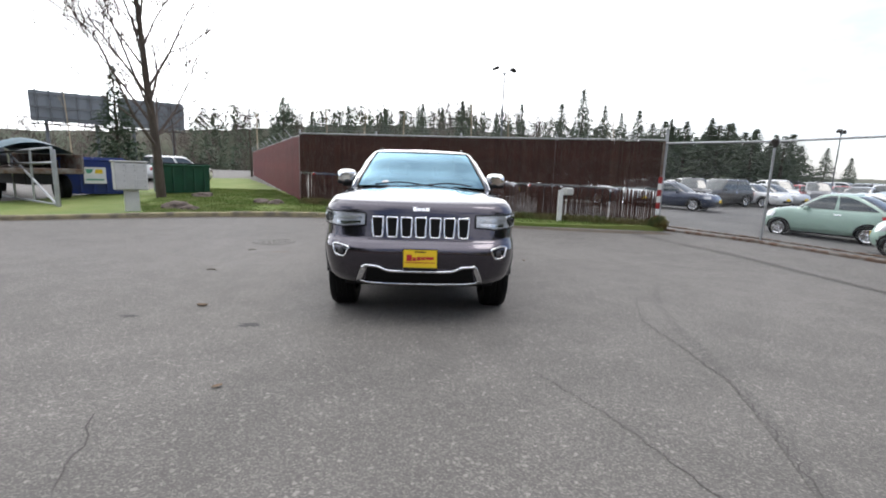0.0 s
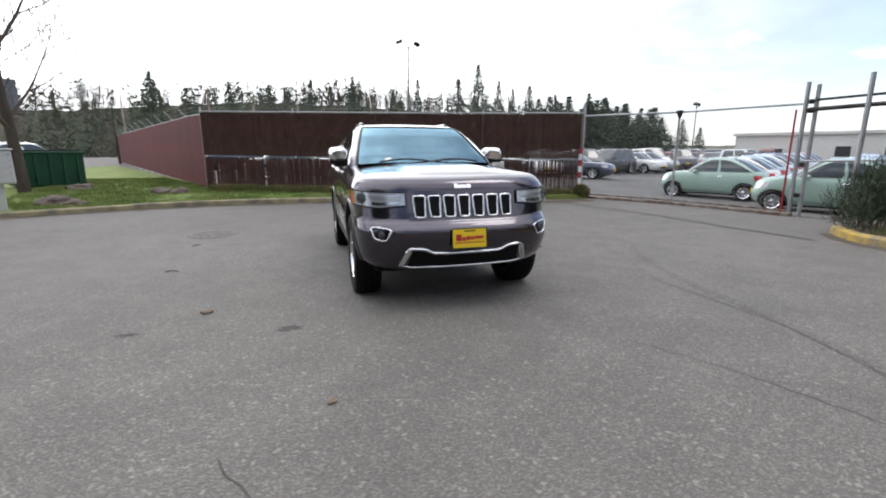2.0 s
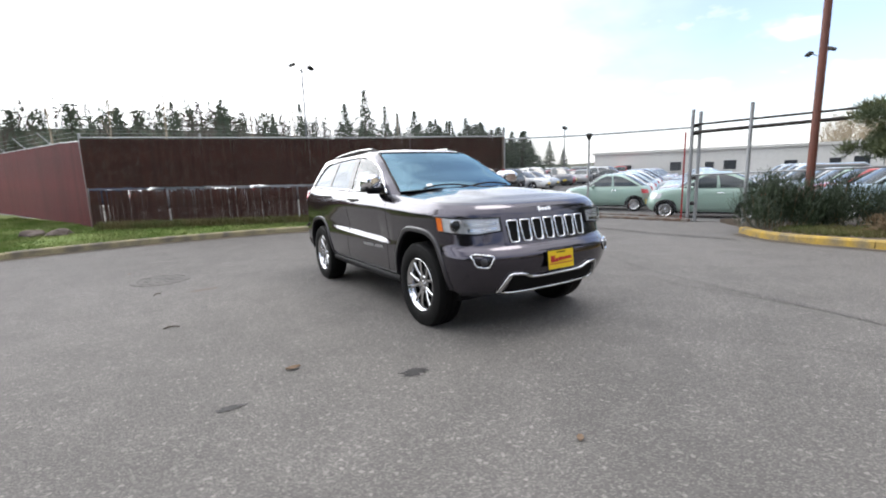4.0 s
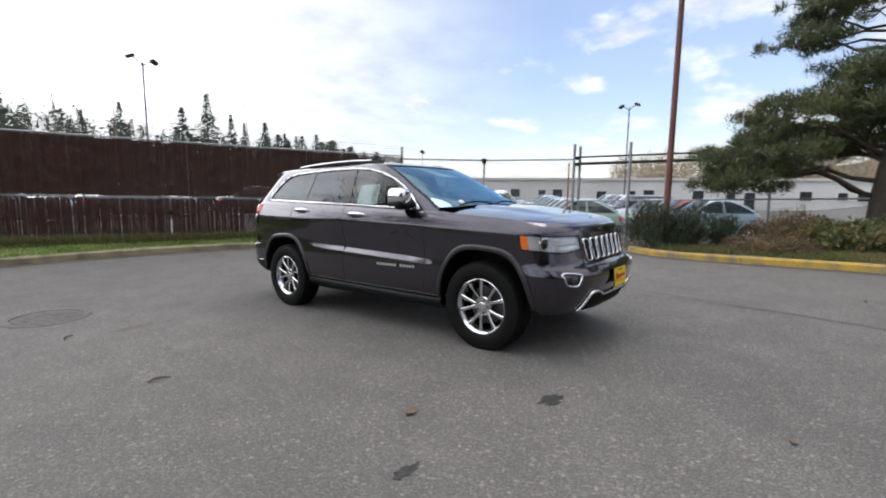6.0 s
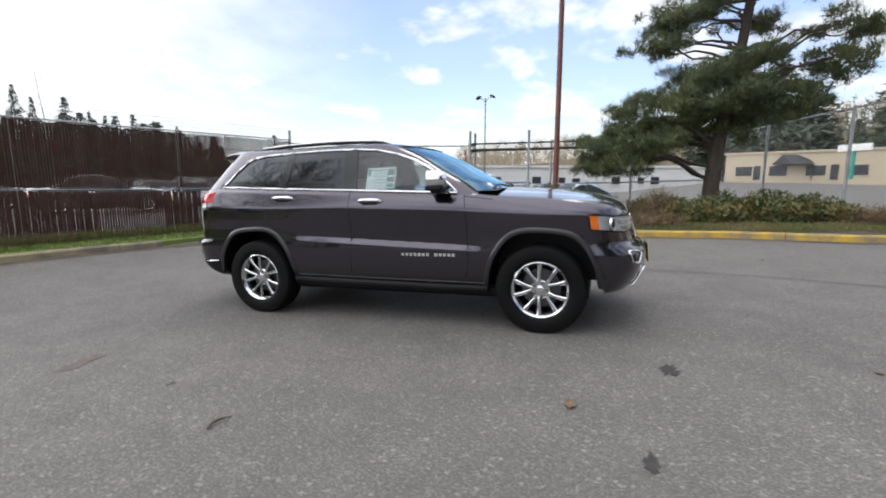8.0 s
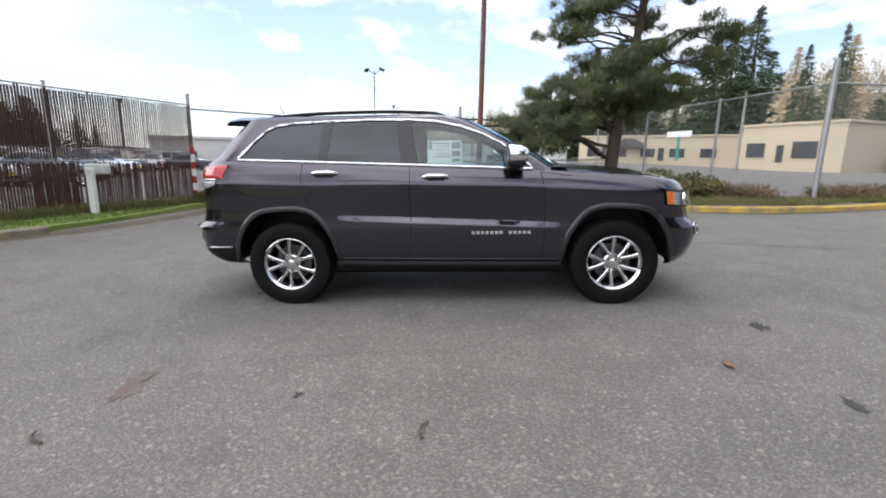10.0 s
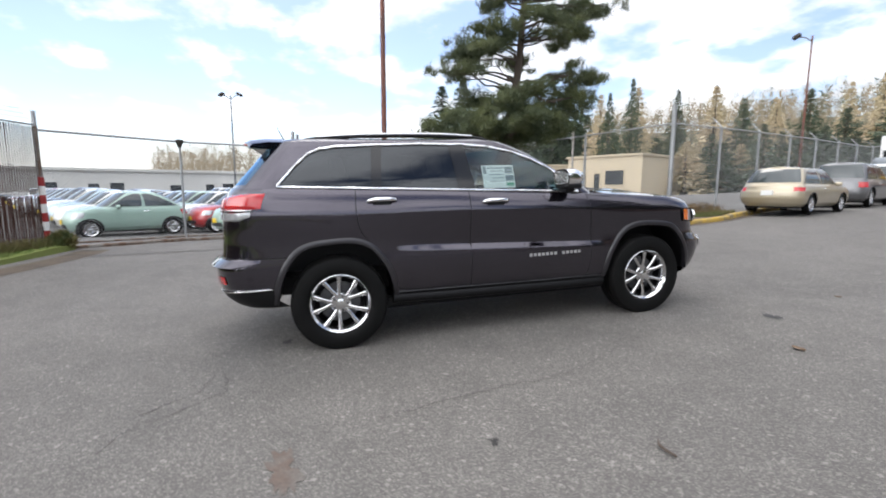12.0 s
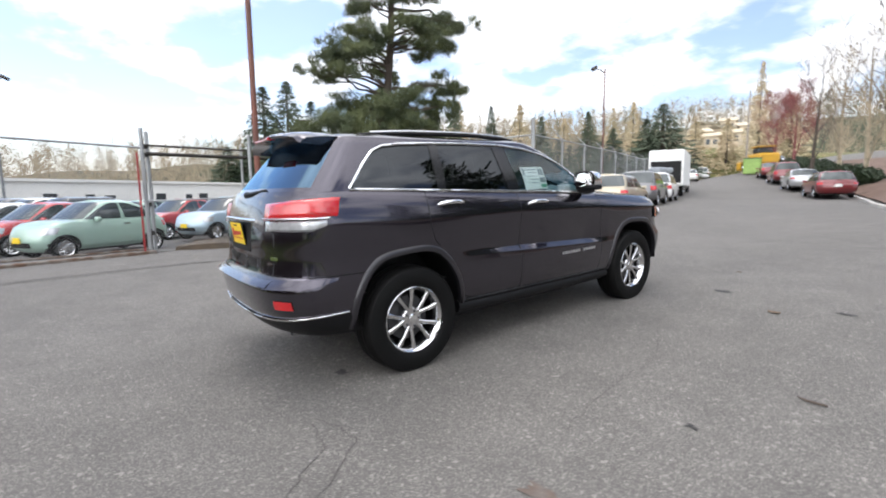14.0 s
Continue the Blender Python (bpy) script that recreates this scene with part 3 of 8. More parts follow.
        p = self.out(u, v, off)
        return Vector((p.x if x >= 0 else -p.x, p.y, p.z))

    def sheet(self, us, vs, drop=None, sign=(1, -1), off=0.0):
        """The skin as a mesh; drop(y, z, u, v) leaves a corner's cells out."""
        b = Build()
        pts = [[(self.out(u, v, off) if off else self.P(u, v)) for u in us] for v in vs]
        bad = [[bool(drop and drop(p.y, p.z, u, v)) for p, u in zip(r, us)] for r, v in zip(pts, vs)]
        n = len(us)
        keep = [(j, i) for j in range(len(vs) - 1) for i in range(n - 1) if not (bad[j][i] or bad[j][i + 1] or bad[j + 1][i] or bad[j + 1][i + 1])]
        fs = [(j * n + i, j * n + i + 1, (j + 1) * n + i + 1, (j + 1) * n + i) for j, i in keep]
        for s in sign:
            flat = [(p.x * s, p.y, p.z) for r in pts for p in r]
            b.add(flat, fs if s > 0 else [q[::-1] for q in fs])
        return b

    def lid(self, us, v, crown, k=24, inset=0.0):
        """The sheet that closes the band at its upper edge, raised in the middle."""
        b = Build()
        xs = [math.sin(math.pi / 2 * (2 * i / k - 1)) for i in range(k + 1)]
        rows = []
        for u in us:
            p = self.P(u, v)
            rows.append([(p.x * t, p.y, p.z + crown(p.y, t, p.x)) for t in xs])
        n = k + 1
        b.add([q for r in rows for q in r], [(j * n + i, j * n + i + 1, (j + 1) * n + i + 1, (j + 1) * n + i) for j in range(len(rows) - 1) for i in range(k)])
        return b


def span(a, b, n):
    return [a + (b - a) * i / n for i in range(n + 1)]


def weld(b, dist=0.0006):
    """Joins doubled points, for pieces made of two halves."""
    bm = bmesh.new()
    vs = [bm.verts.new(p) for p in b.v]
    for q in b.f:
        if len(set(q)) > 2:
            try:
                bm.faces.new([vs[i] for i in q])
            except ValueError:
                pass
    bmesh.ops.remove_doubles(bm, verts=bm.verts[:], dist=dist)
    loose = [v for v in bm.verts if not v.link_faces]
    bmesh.ops.delete(bm, geom=loose, context="VERTS")
    bmesh.ops.recalc_face_normals(bm, faces=bm.faces[:])
    o = Build()
    bm.verts.index_update()
    o.v = [tuple(v.co) for v in bm.verts]
    o.f = [tuple(v.index for v in f.verts) for f in bm.faces]
    bm.free()
    return o


def car_paint(name, color, metal=0.5, rough=0.38):
    mt = material(name, color, rough, metal, vary=0.05, scale=2.0, fine=900, coat=1.0)
    return mt


M.update(
    badge=material("badge_silver", (0.55, 0.55, 0.56), 0.35, 0.7, vary=0.05),
    granite=car_paint("dark_grey_metallic_paint", (0.054, 0.048, 0.063), 0.95, 0.18),
    black_trim=material("black_plastic", (0.005, 0.005, 0.006), 0.5, vary=0.15, spec=0.25),
    mesh_black=material("black_mesh", (0.006, 0.006, 0.006), 0.8, vary=0.2, spec=0.15),
    lamp_bowl=material("lamp_bowl", (0.62, 0.63, 0.65), 0.30, 0.55, vary=0.15, scale=25),
    gloss_black=material("gloss_black", (0.008, 0.008, 0.009), 0.12, vary=0.1),
    arch=material("arch_moulding_grey", (0.020, 0.018, 0.022), 0.40, 0.3, vary=0.1, coat=0.5),
    chrome=material("chrome", (0.82, 0.82, 0.83), 0.07, 1.0, vary=0.03, scale=8),
    alloy=material("polished_alloy", (0.66, 0.66, 0.67), 0.14, 1.0, vary=0.06, scale=10),
    dark_alloy=material("shaded_alloy", (0.10, 0.10, 0.105), 0.4, 0.8, vary=0.15),
    rubber=material("tyre_rubber", (0.0045, 0.0045, 0.0045), 0.6, vary=0.2, scale=6, fine=90, bump=0.2, spec=0.15),
    tint=glass("privacy_glass", (0.022, 0.025, 0.030), 0.060, (0.90, 0.95, 1.0)),
    # gloss raised and coloured blue to stand for the sky reflected in it
    hatch_glass=glass("rear_window_glass", (0.03, 0.045, 0.06), 0.22, (0.48, 0.74, 1.0)),
    clear=glass("clear_glass", (0.62, 0.70, 0.70), 0.06),
    # windshield mirror gloss strengthened, with the blue of the sky painted into it
    shield=glass("windshield_glass", (0.10, 0.19, 0.23), 0.24, (0.50, 0.80, 1.0)),
    lens=glass("lamp_lens", (0.90, 0.91, 0.92), 0.03),
    red_lens=material("red_lamp_lens", (0.46, 0.007, 0.010), 0.12, vary=0.12, scale=20, coat=1.0),
    white_lens=material("clear_lamp_band", (0.55, 0.56, 0.57), 0.15, 0.5, vary=0.2, scale=30, coat=1.0),
    amber=material("amber_lens", (0.75, 0.16, 0.01), 0.15, vary=0.1, scale=30, coat=1.0),
    plate_yellow=material("yellow_plate", (0.80, 0.55, 0.015), 0.45, vary=0.05),
    plate_red=material("red_print", (0.45, 0.02, 0.02), 0.5),
    leather=material("pale_leather", (0.30, 0.27, 0.22), 0.55, vary=0.1, scale=5),
    dash=material("dark_dashboard", (0.025, 0.024, 0.023), 0.6, vary=0.15),
    paper=material("white_paper", (0.78, 0.80, 0.78), 0.6, vary=0.04),
    print_grey=material("grey_print", (0.22, 0.25, 0.26), 0.6),
    print_green=material("green_print", (0.10, 0.34, 0.22), 0.6),
)


def wheel(parent, x, y, z, side, r=0.388, wide=0.262, rim=0.238, spokes=5, seg=40):
    """A tyre on a polished rim of paired spokes; side: -1 or 1, the way that its face looks."""
    root = new("wheel")
    root.parent = parent
    root.matrix_basis = pose(x, y, z, 0, 90 * side, 0)
    b = Build()
    h = wide / 2
    prof = [(rim, -h * 0.82), (rim + 0.02, -h * 0.95), (r - 0.055, -h), (r - 0.02, -h * 0.93), (r - 0.004, -h * 0.75), (r, -h * 0.46), (r - 0.007, -h * 0.44), (r - 0.007, -h * 0.38), (r, -h * 0.36), (r, -h * 0.05), (r - 0.007, -h * 0.03), (r - 0.007, h * 0.03), (r, h * 0.05), (r, h * 0.36), (r - 0.007, h * 0.38), (r - 0.007, h * 0.44), (r, h * 0.46), (r - 0.004, h * 0.75), (r - 0.02, h * 0.93), (r - 0.055, h), (rim + 0.045, h * 1.01), (rim + 0.02, h * 0.95), (rim, h * 0.82)]
    b.lathe(prof, Matrix(), seg)
    b.obj("tyre", M["rubber"], root, smooth=40)
    b = Build()
    b.lathe([(rim + 0.001, h * 0.80), (rim + 0.004, h * 0.88), (rim - 0.001, h * 0.90), (rim - 0.010, h * 0.82), (rim - 0.024, h * 0.70), (rim - 0.030, h * 0.35)], Matrix(), seg)
    for k in range(spokes):
        for d in (-1, 1):
            a = 2 * math.pi * k / spokes + d * 0.17 + 0.3
            a2 = 2 * math.pi * k / spokes + d * 0.30 + 0.3
            p0 = Vector((0.055 * math.cos(a - d * 0.1), 0.055 * math.sin(a - d * 0.1), h * 0.55))
            p1 = Vector(((rim - 0.008) * math.cos(a2), (rim - 0.008) * math.sin(a2), h * 0.72))
            t = (p1 - p0).normalized().cross(Vector((0, 0, 1))).normalized()
            vs = []
            for p, w in ((p0, 0.017), (p0.lerp(p1, 0.5) + Vector((0, 0, 0.004)), 0.0135), (p1, 0.021)):
                vs += [p - t * w + Vector((0, 0, -0.03)), p - t * w * 0.95, p - t * w * 0.5 + Vector((0, 0, 0.007)), p + t * w * 0.5 + Vector((0, 0, 0.007)), p + t * w * 0.95, p + t * w + Vector((0, 0, -0.03))]
            b.add(vs, [(6 * i + j, 6 * i + (j + 1) % 6, 6 * i + 6 + (j + 1) % 6, 6 * i + 6 + j) for i in range(2) for j in range(6)])
    b.lathe([(0.086, h * 0.30), (0.084, h * 0.52), (0.074, h * 0.60), (0.036, h * 0.62)], Matrix(), 30)
    b.obj("rim", M["alloy"], root, smooth=35)
    b = Build()
    b.lathe([(0.036, h * 0.60), (0.034, h * 0.66), (0.02, h * 0.69), (0.001, h * 0.695)], Matrix(), 20)
    b.obj("hub_cap", M["chrome"], root, smooth=40)
    if seg > 30:
        for k in range(5):
            a = 2 * math.pi * (k + 0.5) / 5 + 0.3
            b = Build()
            b.lathe([(0.011, h * 0.5), (0.011, h * 0.66), (0.006, h * 0.69), (0.0005, h * 0.69)], Matrix.Translation((0.058 * math.cos(a), 0.058 * math.sin(a), 0)), 8)
            b.obj("wheel_nut", M["dark_alloy"], root, smooth=40)
    b = Build()
    b.lathe([(rim - 0.02, h * 0.36), (rim - 0.045, -h * 0.7), (0.02, -h * 0.7)], Matrix(), seg)
    b.obj("barrel", M["black_trim"], root, smooth=40)
    b = Build()
    b.lathe([(0.05, h * 0.05), (0.165, h * 0.05), (0.165, -h * 0.12), (0.05, -h * 0.12)], Matrix(), 30)
    b.obj("brake_disc", M["dark_alloy"], root, smooth=40)
    return root


RAMP = ((-2.2, -0.95, -0.7, 1.86, 2.3), (0, 0.40, 0.44, 0.94, 1))


def door_shape(y, z):
    """The ledge low on the doors, and the swell over the wheels."""
    f = lerp(y, (-0.96, -0.60, 0.35, 1.02), (0, 1, 1, 0))
    zc = 0.715 + 0.04 * (y + 0.85)
    ledge = -0.040 * f * lerp(z, (zc, zc + 0.042, zc + 0.36), (0, 1, 0))
    swell = 0.010 * (math.exp(-((y + 1.46) / 0.42) ** 2) + math.exp(-((y - 1.46) / 0.45) ** 2)) * lerp(z, (0.5, 0.8, 1.0, 1.16), (0.3, 1, 0.8, 0))
    return ledge + swell


LOWER = Shell([
    (0.33, 0.36, 0.80, -2.10, 2.16, 0.50, 0.42), (0.36, 0.41, 0.875, -2.19, 2.31, 0.52, 0.42), (0.43, 0.48, 0.915, -2.255, 2.385, 0.53, 0.42), (0.53, 0.56, 0.932, -2.30, 2.425, 0.53, 0.42),
    (0.62, 0.64, 0.94, -2.32, 2.44, 0.53, 0.42), (0.69, 0.72, 0.941, -2.315, 2.44, 0.52, 0.42), (0.735, 0.80, 0.936, -2.275, 2.39, 0.50, 0.40), (0.78, 0.90, 0.934, -2.225, 2.375, 0.48, 0.40),
    (0.93, 1.03, 0.941, -2.185, 2.37, 0.46, 0.40), (1.01, 1.14, 0.944, -2.165, 2.355, 0.45, 0.40), (1.055, 1.235, 0.919, -2.14, 2.33, 0.45, 0.40), (1.085, 1.30, 0.892, -2.10, 2.305, 0.45, 0.40), (1.10, 1.335, 0.868, -2.05, 2.285, 0.45, 0.40)],
    RAMP, 3.0, door_shape)
CABIN = Shell([
    (1.10, 1.33, 0.870, -1.10, 2.285, 0.36, 0.34), (1.25, 1.40, 0.838, -0.92, 2.225, 0.34, 0.33), (1.38, 1.50, 0.788, -0.68, 2.135, 0.30, 0.31), (1.52, 1.59, 0.738, -0.47, 2.055, 0.27, 0.29),
    (1.62, 1.655, 0.700, -0.29, 1.995, 0.25, 0.28), (1.675, 1.695, 0.668, -0.17, 1.965, 0.25, 0.28), (1.706, 1.715, 0.62, -0.05, 1.935, 0.25, 0.28)],
    RAMP, 2.6)


def dlo_top(y):
    return lerp(y, (-0.74, -0.62, -0.47, -0.30, -0.12, 0.10, 0.35, 0.7, 1.1, 1.4, 1.55, 1.64, 1.74, 1.88), (1.215, 1.325, 1.435, 1.525, 1.59, 1.638, 1.658, 1.664, 1.657, 1.645, 1.625, 1.585, 1.49, 1.335))


def dlo_low(y):
    return 1.218 + (y + 0.72) * 0.0435


ARCH = ((-0.47, 0.28), (-0.465, 0.42), (-0.43, 0.60), (-0.34, 0.765), (-0.22, 0.85), (0.0, 0.875), (0.16, 0.865), (0.28, 0.80), (0.39, 0.64), (0.44, 0.46), (0.455, 0.28))


def in_poly(y, z, poly):
    c = False
    for (a, b), (d, e) in zip(poly, poly[1:] + poly[:1]):
        if (b > z) != (e > z) and y < a + (z - b) / (e - b) * (d - a):
            c = not c
    return c


def arch_line(yc, flip, grow=0.0):
    pts = [(yc + (-p if flip else p), q) for p, q in ARCH]
    line = smooth_line(pts, 0.04)
    if not grow:
        return line
    return [(yc + (y - yc) * (1 + grow / 0.45), 0.38 + (z - 0.38) * (1 + grow / 0.49)) for y, z in line]


def build_suv():
    car = tagged(new("suv_car"), "dark grey metallic four-door SUV with chrome trim and yellow plates", "car")
    car.matrix_basis = Matrix.Translation((-0.014, 0, 0)) @ pose(0, 0, 0, -1.862, 0, 0) @ Matrix.Diagonal((0.945, 1, 1, 1))
    P = M["granite"]
    holes = [list(arch_line(-1.4575, False, 0.018)), list(arch_line(1.4575, True, 0.018))]
    us = span(0, 1, 30)[:-1] + span(1, 2, 210)[:-1] + span(2, 3, 30)
    vs = span(0, 5, 22)[:-1] + span(5, 8, 44)[:-1] + span(8, 12, 24)
    cut = lambda y, z, u, v: any(in_poly(y, z, h) for h in holes)
    weld(LOWER.sheet(us, vs, cut)).obj("body", P, car, smooth=38)

    def hood_crown(y, t, w):
        c = lerp(y, (-2.05, -1.9, -1.5, -0.9), (0.0, 0.030, 0.052, 0.050))
        dome = 0.016 * lerp(abs(t), (0.40, 0.54), (1, 0)) * lerp(y, (-2.0, -1.6), (0, 1))
        return c * (1 - abs(t) ** 3.2) + dome
    hood_u = span(0, 1, 26)[:-1] + span(1, 1.47, 30)
    weld(LOWER.lid(hood_u, 12, hood_crown, 40)).obj("hood", P, car, smooth=40)

    # upper body: pillars and roof sides, with the window openings
    us = span(0, 1, 40)[:-1] + span(1, 2, 150)[:-1] + span(2, 3, 30)
    vs = span(0, 6, 66)

    def gone(y, z, u, v):
        if -0.72 < y < 1.88 and dlo_low(y) + 0.004 < z < dlo_top(y) - 0.002 and u > 0.45:
            return True
        return (u < 0.70 and v < 4.75) or (u > 2.30 and 0.5 < v < 4.6)
    weld(CABIN.sheet(us, vs, gone)).obj("upper_body", P, car, smooth=38)
    roof_u = span(0, 1, 20)[:-1] + span(1, 2, 40)[:-1] + span(2, 3, 20)
    weld(CABIN.lid(roof_u, 6, lambda y, t, w: 0.036 * (1 - abs(t) ** 2.4) * lerp(y, (-0.05, 0.25, 1.6, 1.93), (0, 1, 1, 0.2)), 32)).obj("roof", P, car, smooth=40)
    # glass
    weld(CABIN.sheet(span(0, 0.715, 30), span(0.3, 4.82, 30), off=-0.004)).outward((0, 0.4, 0.9)).obj("windshield", M["shield"], car, "clear blue-green windshield glass with sky blue put into its gloss", smooth=60)
    weld(CABIN.sheet(span(2.285, 3, 24), span(0.42, 4.68, 24), off=-0.004)).outward((0, 0.4, 0.9)).obj("rear_window", M["hatch_glass"], car, "tinted rear window with a sky reflection coloured into its gloss", smooth=60)
    # black band round the windshield
    for s in (1, -1):
        weld(CABIN.sheet(span(0.675, 0.725, 4), span(0.3, 4.8, 24), sign=(s,), off=0.003)).obj("windshield_seal", M["black_trim"], car, smooth=60)
    for s in (1, -1):
        weld(CABIN.sheet(span(0, 0.72, 24), span(4.62, 4.86, 3), sign=(s,), off=0.003)).obj("windshield_seal", M["black_trim"], car, smooth=60)
    PANES = [("front_door_glass", -0.735, 0.275, -0.735, 0.325, "clear"), ("rear_door_glass", 0.40, 1.09, 0.45, 1.05, "tint"), ("quarter_glass", 1.15, 1.885, 1.115, 1.885, "tint")]
    for s in (-1, 1):
        for name, y0, y1, t0, t1, g_ in PANES:
            b = Build()

            def pane(a, c):
                y = (y0 + (t0 - y0) * c) * (1 - a) + (y1 + (t1 - y1) * c) * a
                lo, hi = dlo_low(y) - 0.012, max(dlo_top(y) + 0.010, dlo_low(y) - 0.010)
                return CABIN.side(y, lo + (hi - lo) * c, -0.006, s)
            b.grid(pane, span(0, 1, 34), span(0, 1, 14), flip=(s > 0))
            b.outward((0, 0.4, 0.9)).obj(name, M[g_], car, smooth=60)
        # black pillars between the panes
        for y0, y1, t0, t1 in ((0.265, 0.41, 0.315, 0.46), (1.08, 1.16, 1.04, 1.125)):
            b = Build()

            def post(a, c):
                y = (y0 + (t0 - y0) * c) * (1 - a) + (y1 + (t1 - y1) * c) * a
                lo, hi = dlo_low(y) - 0.006, dlo_top(y) + 0.004
                return CABIN.side(y, lo + (hi - lo) * c, -0.001, s)
            b.grid(post, span(0, 1, 6), span(0, 1, 12), flip=(s > 0))
            b.obj("door_pillar", M["gloss_black"], car, smooth=60)
        # chrome round the side windows
        line = [(y, dlo_low(y)) for y in span(-0.735, 1.875, 60)] + [(y, dlo_top(y)) for y in span(1.875, -0.735, 120)]
        b = Build()
        b.tube([CABIN.side(y, z, 0.002, s) for y, z in line], 0.0105, 6, closed=True)
        b.obj("window_trim", M["chrome"], car, "chrome strip round the side windows", smooth=60)
        # door gaps
        for gap in ([(-0.80, 1.20), (-0.83, 1.0), (-0.835, 0.6), (-0.80, 0.455), (-0.74, 0.43), (0.3, 0.44)], [(0.335, 1.255), (0.335, 0.7), (0.345, 0.44)],
                    [(1.29, 1.30), (1.295, 1.1), (1.26, 0.95), (1.21, 0.90)], [(0.345, 0.44), (0.9, 0.45), (1.0, 0.5)], [(-1.06, 1.155), (-0.80, 1.187)], [(1.80, 0.79), (2.05, 0.795), (2.3, 0.80)]):
            b = Build()
            b.tube([LOWER.side(y, z, -0.0015, s) for y, z in smooth_line(gap, 0.04)], 0.0042, 5)
            b.obj("door_gap", M["black_trim"], car, smooth=60)
        # wheel arches
        for yc, flip in ((-1.4575, False), (1.4575, True)):
            pair = [(p, q) for p, q in zip(arch_line(yc, flip), arch_line(yc, flip, 0.042)) if p[1] > 0.37 and q[1] > 0.37]
            inner, outer = [p for p, q in pair], [q for p, q in pair]
            b = Build()
            vs_, k = [], 6
            for (y0, z0), (y1, z1) in zip(inner, outer):
                for d, q in ((0.0, -0.03), (0.0, 0.011), (0.3, 0.013), (0.75, 0.012), (1.0, 0.005), (1.05, -0.01)):
                    y, z = y0 + (y1 - y0) * d, z0 + (z1 - z0) * d
                    vs_.append(LOWER.side(y, z, q, s))
            b.add(vs_, [(k * i + j, k * i + j + 1, k * i + k + j + 1, k * i + k + j) for i in range(len(inner) - 1) for j in range(k - 1)])
            b.obj("arch_moulding", M["arch"], car, smooth=50)
            b = Build()
            well = [(y, max(z, 0.42)) for y, z in arch_line(yc, flip, 0.004)]
            vs_ = [(s * x, y, z) for y, z in well for x in (0.932, 0.55)]
            b.add(vs_, [(2 * i, 2 * i + 1, 2 * i + 3, 2 * i + 2) for i in range(len(well) - 1)] + [tuple(2 * i + 1 for i in range(len(well)))])
            rim_ = arch_line(yc, flip, 0.085)
            vs_ = [(s * 0.895, y, z) for pq in zip(well, rim_) if min(pq[0][1], pq[1][1]) > 0.50 for y, z in pq]
            b.add(vs_, [(2 * i, 2 * i + 1, 2 * i + 3, 2 * i + 2) for i in range(len(vs_) // 2 - 1)])
            b.obj("wheel_well", M["black_trim"], car, smooth=60)
            wheel(car, s * 0.812, yc, 0.386, s)
        # door handles
        for y in (0.105, 1.085):
            z = 1.155 + (y - 0.105) * 0.042
            b = Build()
            b.tube([LOWER.side(y - 0.115, z, 0.0, s), LOWER.side(y - 0.10, z, 0.028, s), LOWER.side(y - 0.05, z + 0.002, 0.036, s), LOWER.side(y + 0.06, z + 0.003, 0.036, s), LOWER.side(y + 0.10, z, 0.028, s), LOWER.side(y + 0.115, z, 0.0, s)], (0.012, 0.015, 0.017, 0.017, 0.015, 0.012), 8)
            b.obj("door_handle", M["chrome"], car, "chrome door handle", smooth=50)
            b = Build()
            b.grid(lambda a, c: LOWER.side(y - 0.075 + 0.15 * a, z - 0.03 + 0.055 * c, 0.0015, s), span(0, 1, 8), span(0, 1, 4), flip=(s > 0))
            b.obj("handle_recess", M["black_trim"], car, smooth=60)
        # unreadable chrome model letters low on the front door
        for k in range(13):
            if k == 5:
                continue
            y = -0.72 + k * 0.0405 if s < 0 else -0.205 - k * 0.0405
            b = Build()
            b.grid(lambda a, c: LOWER.side(y + 0.028 * a, 0.655 + 0.006 * abs(y) + 0.026 * c, 0.004, s), (0, 1), (0, 1), flip=(s > 0))
            b.obj("lettering_bar", M["badge"], car)
        # mirror
        mir = new("door_mirror")
        mir.parent = car
        mir.matrix_basis = pose(s * 0.955, -0.56, 1.335)
        b = Build()
        rings = []
        for t, w, h, zz in ((-0.105, 0.05, 0.045, 0.0), (-0.095, 0.085, 0.066, 0.0), (-0.05, 0.108, 0.078, 0.004), (0.02, 0.112, 0.082, 0.004), (0.055, 0.112, 0.082, 0.004), (0.06, 0.104, 0.074, 0.004)):
            rings.append([(s * 0.01 + w * (1 if math.cos(a) > 0 else -1) * abs(math.cos(a)) ** 0.7, t - s * 0 + 0.018 * math.cos(a) * s * -1, zz + h * (1 if math.sin(a) > 0 else -1) * abs(math.sin(a)) ** 0.7) for a in span(0, 2 * math.pi, 20)[:-1]])
        b.add([p for r in rings for p in r], [(20 * i + j, 20 * i + (j + 1) % 20, 20 * i + 20 + (j + 1) % 20, 20 * i + 20 + j) for i in range(4) for j in range(20)] + [tuple(range(20))])
        b.obj("mirror_cap", M["chrome"], mir, "chrome mirror cap", smooth=50)
        b = Build()
        b.add([p for r in rings[4:] for p in r], [(20 * i + j, 20 * i + (j + 1) % 20, 20 * i + 20 + (j + 1) % 20, 20 * i + 20 + j) for i in range(1) for j in range(20)])
        b.obj("mirror_rim", M["black_trim"], mir, smooth=50)
        b = Build()
        b.add([(p[0] * 0.90, p[1] - 0.004, p[2] * 0.90) for p in rings[5]], [tuple(range(19, -1, -1))])
        b.obj("mirror_glass", material("mirror_glass", (0.8, 0.8, 0.8), 0.02, 1.0, vary=0.0) if s < 0 else bpy.data.materials["mirror_glass"], mir)
        b = Build()
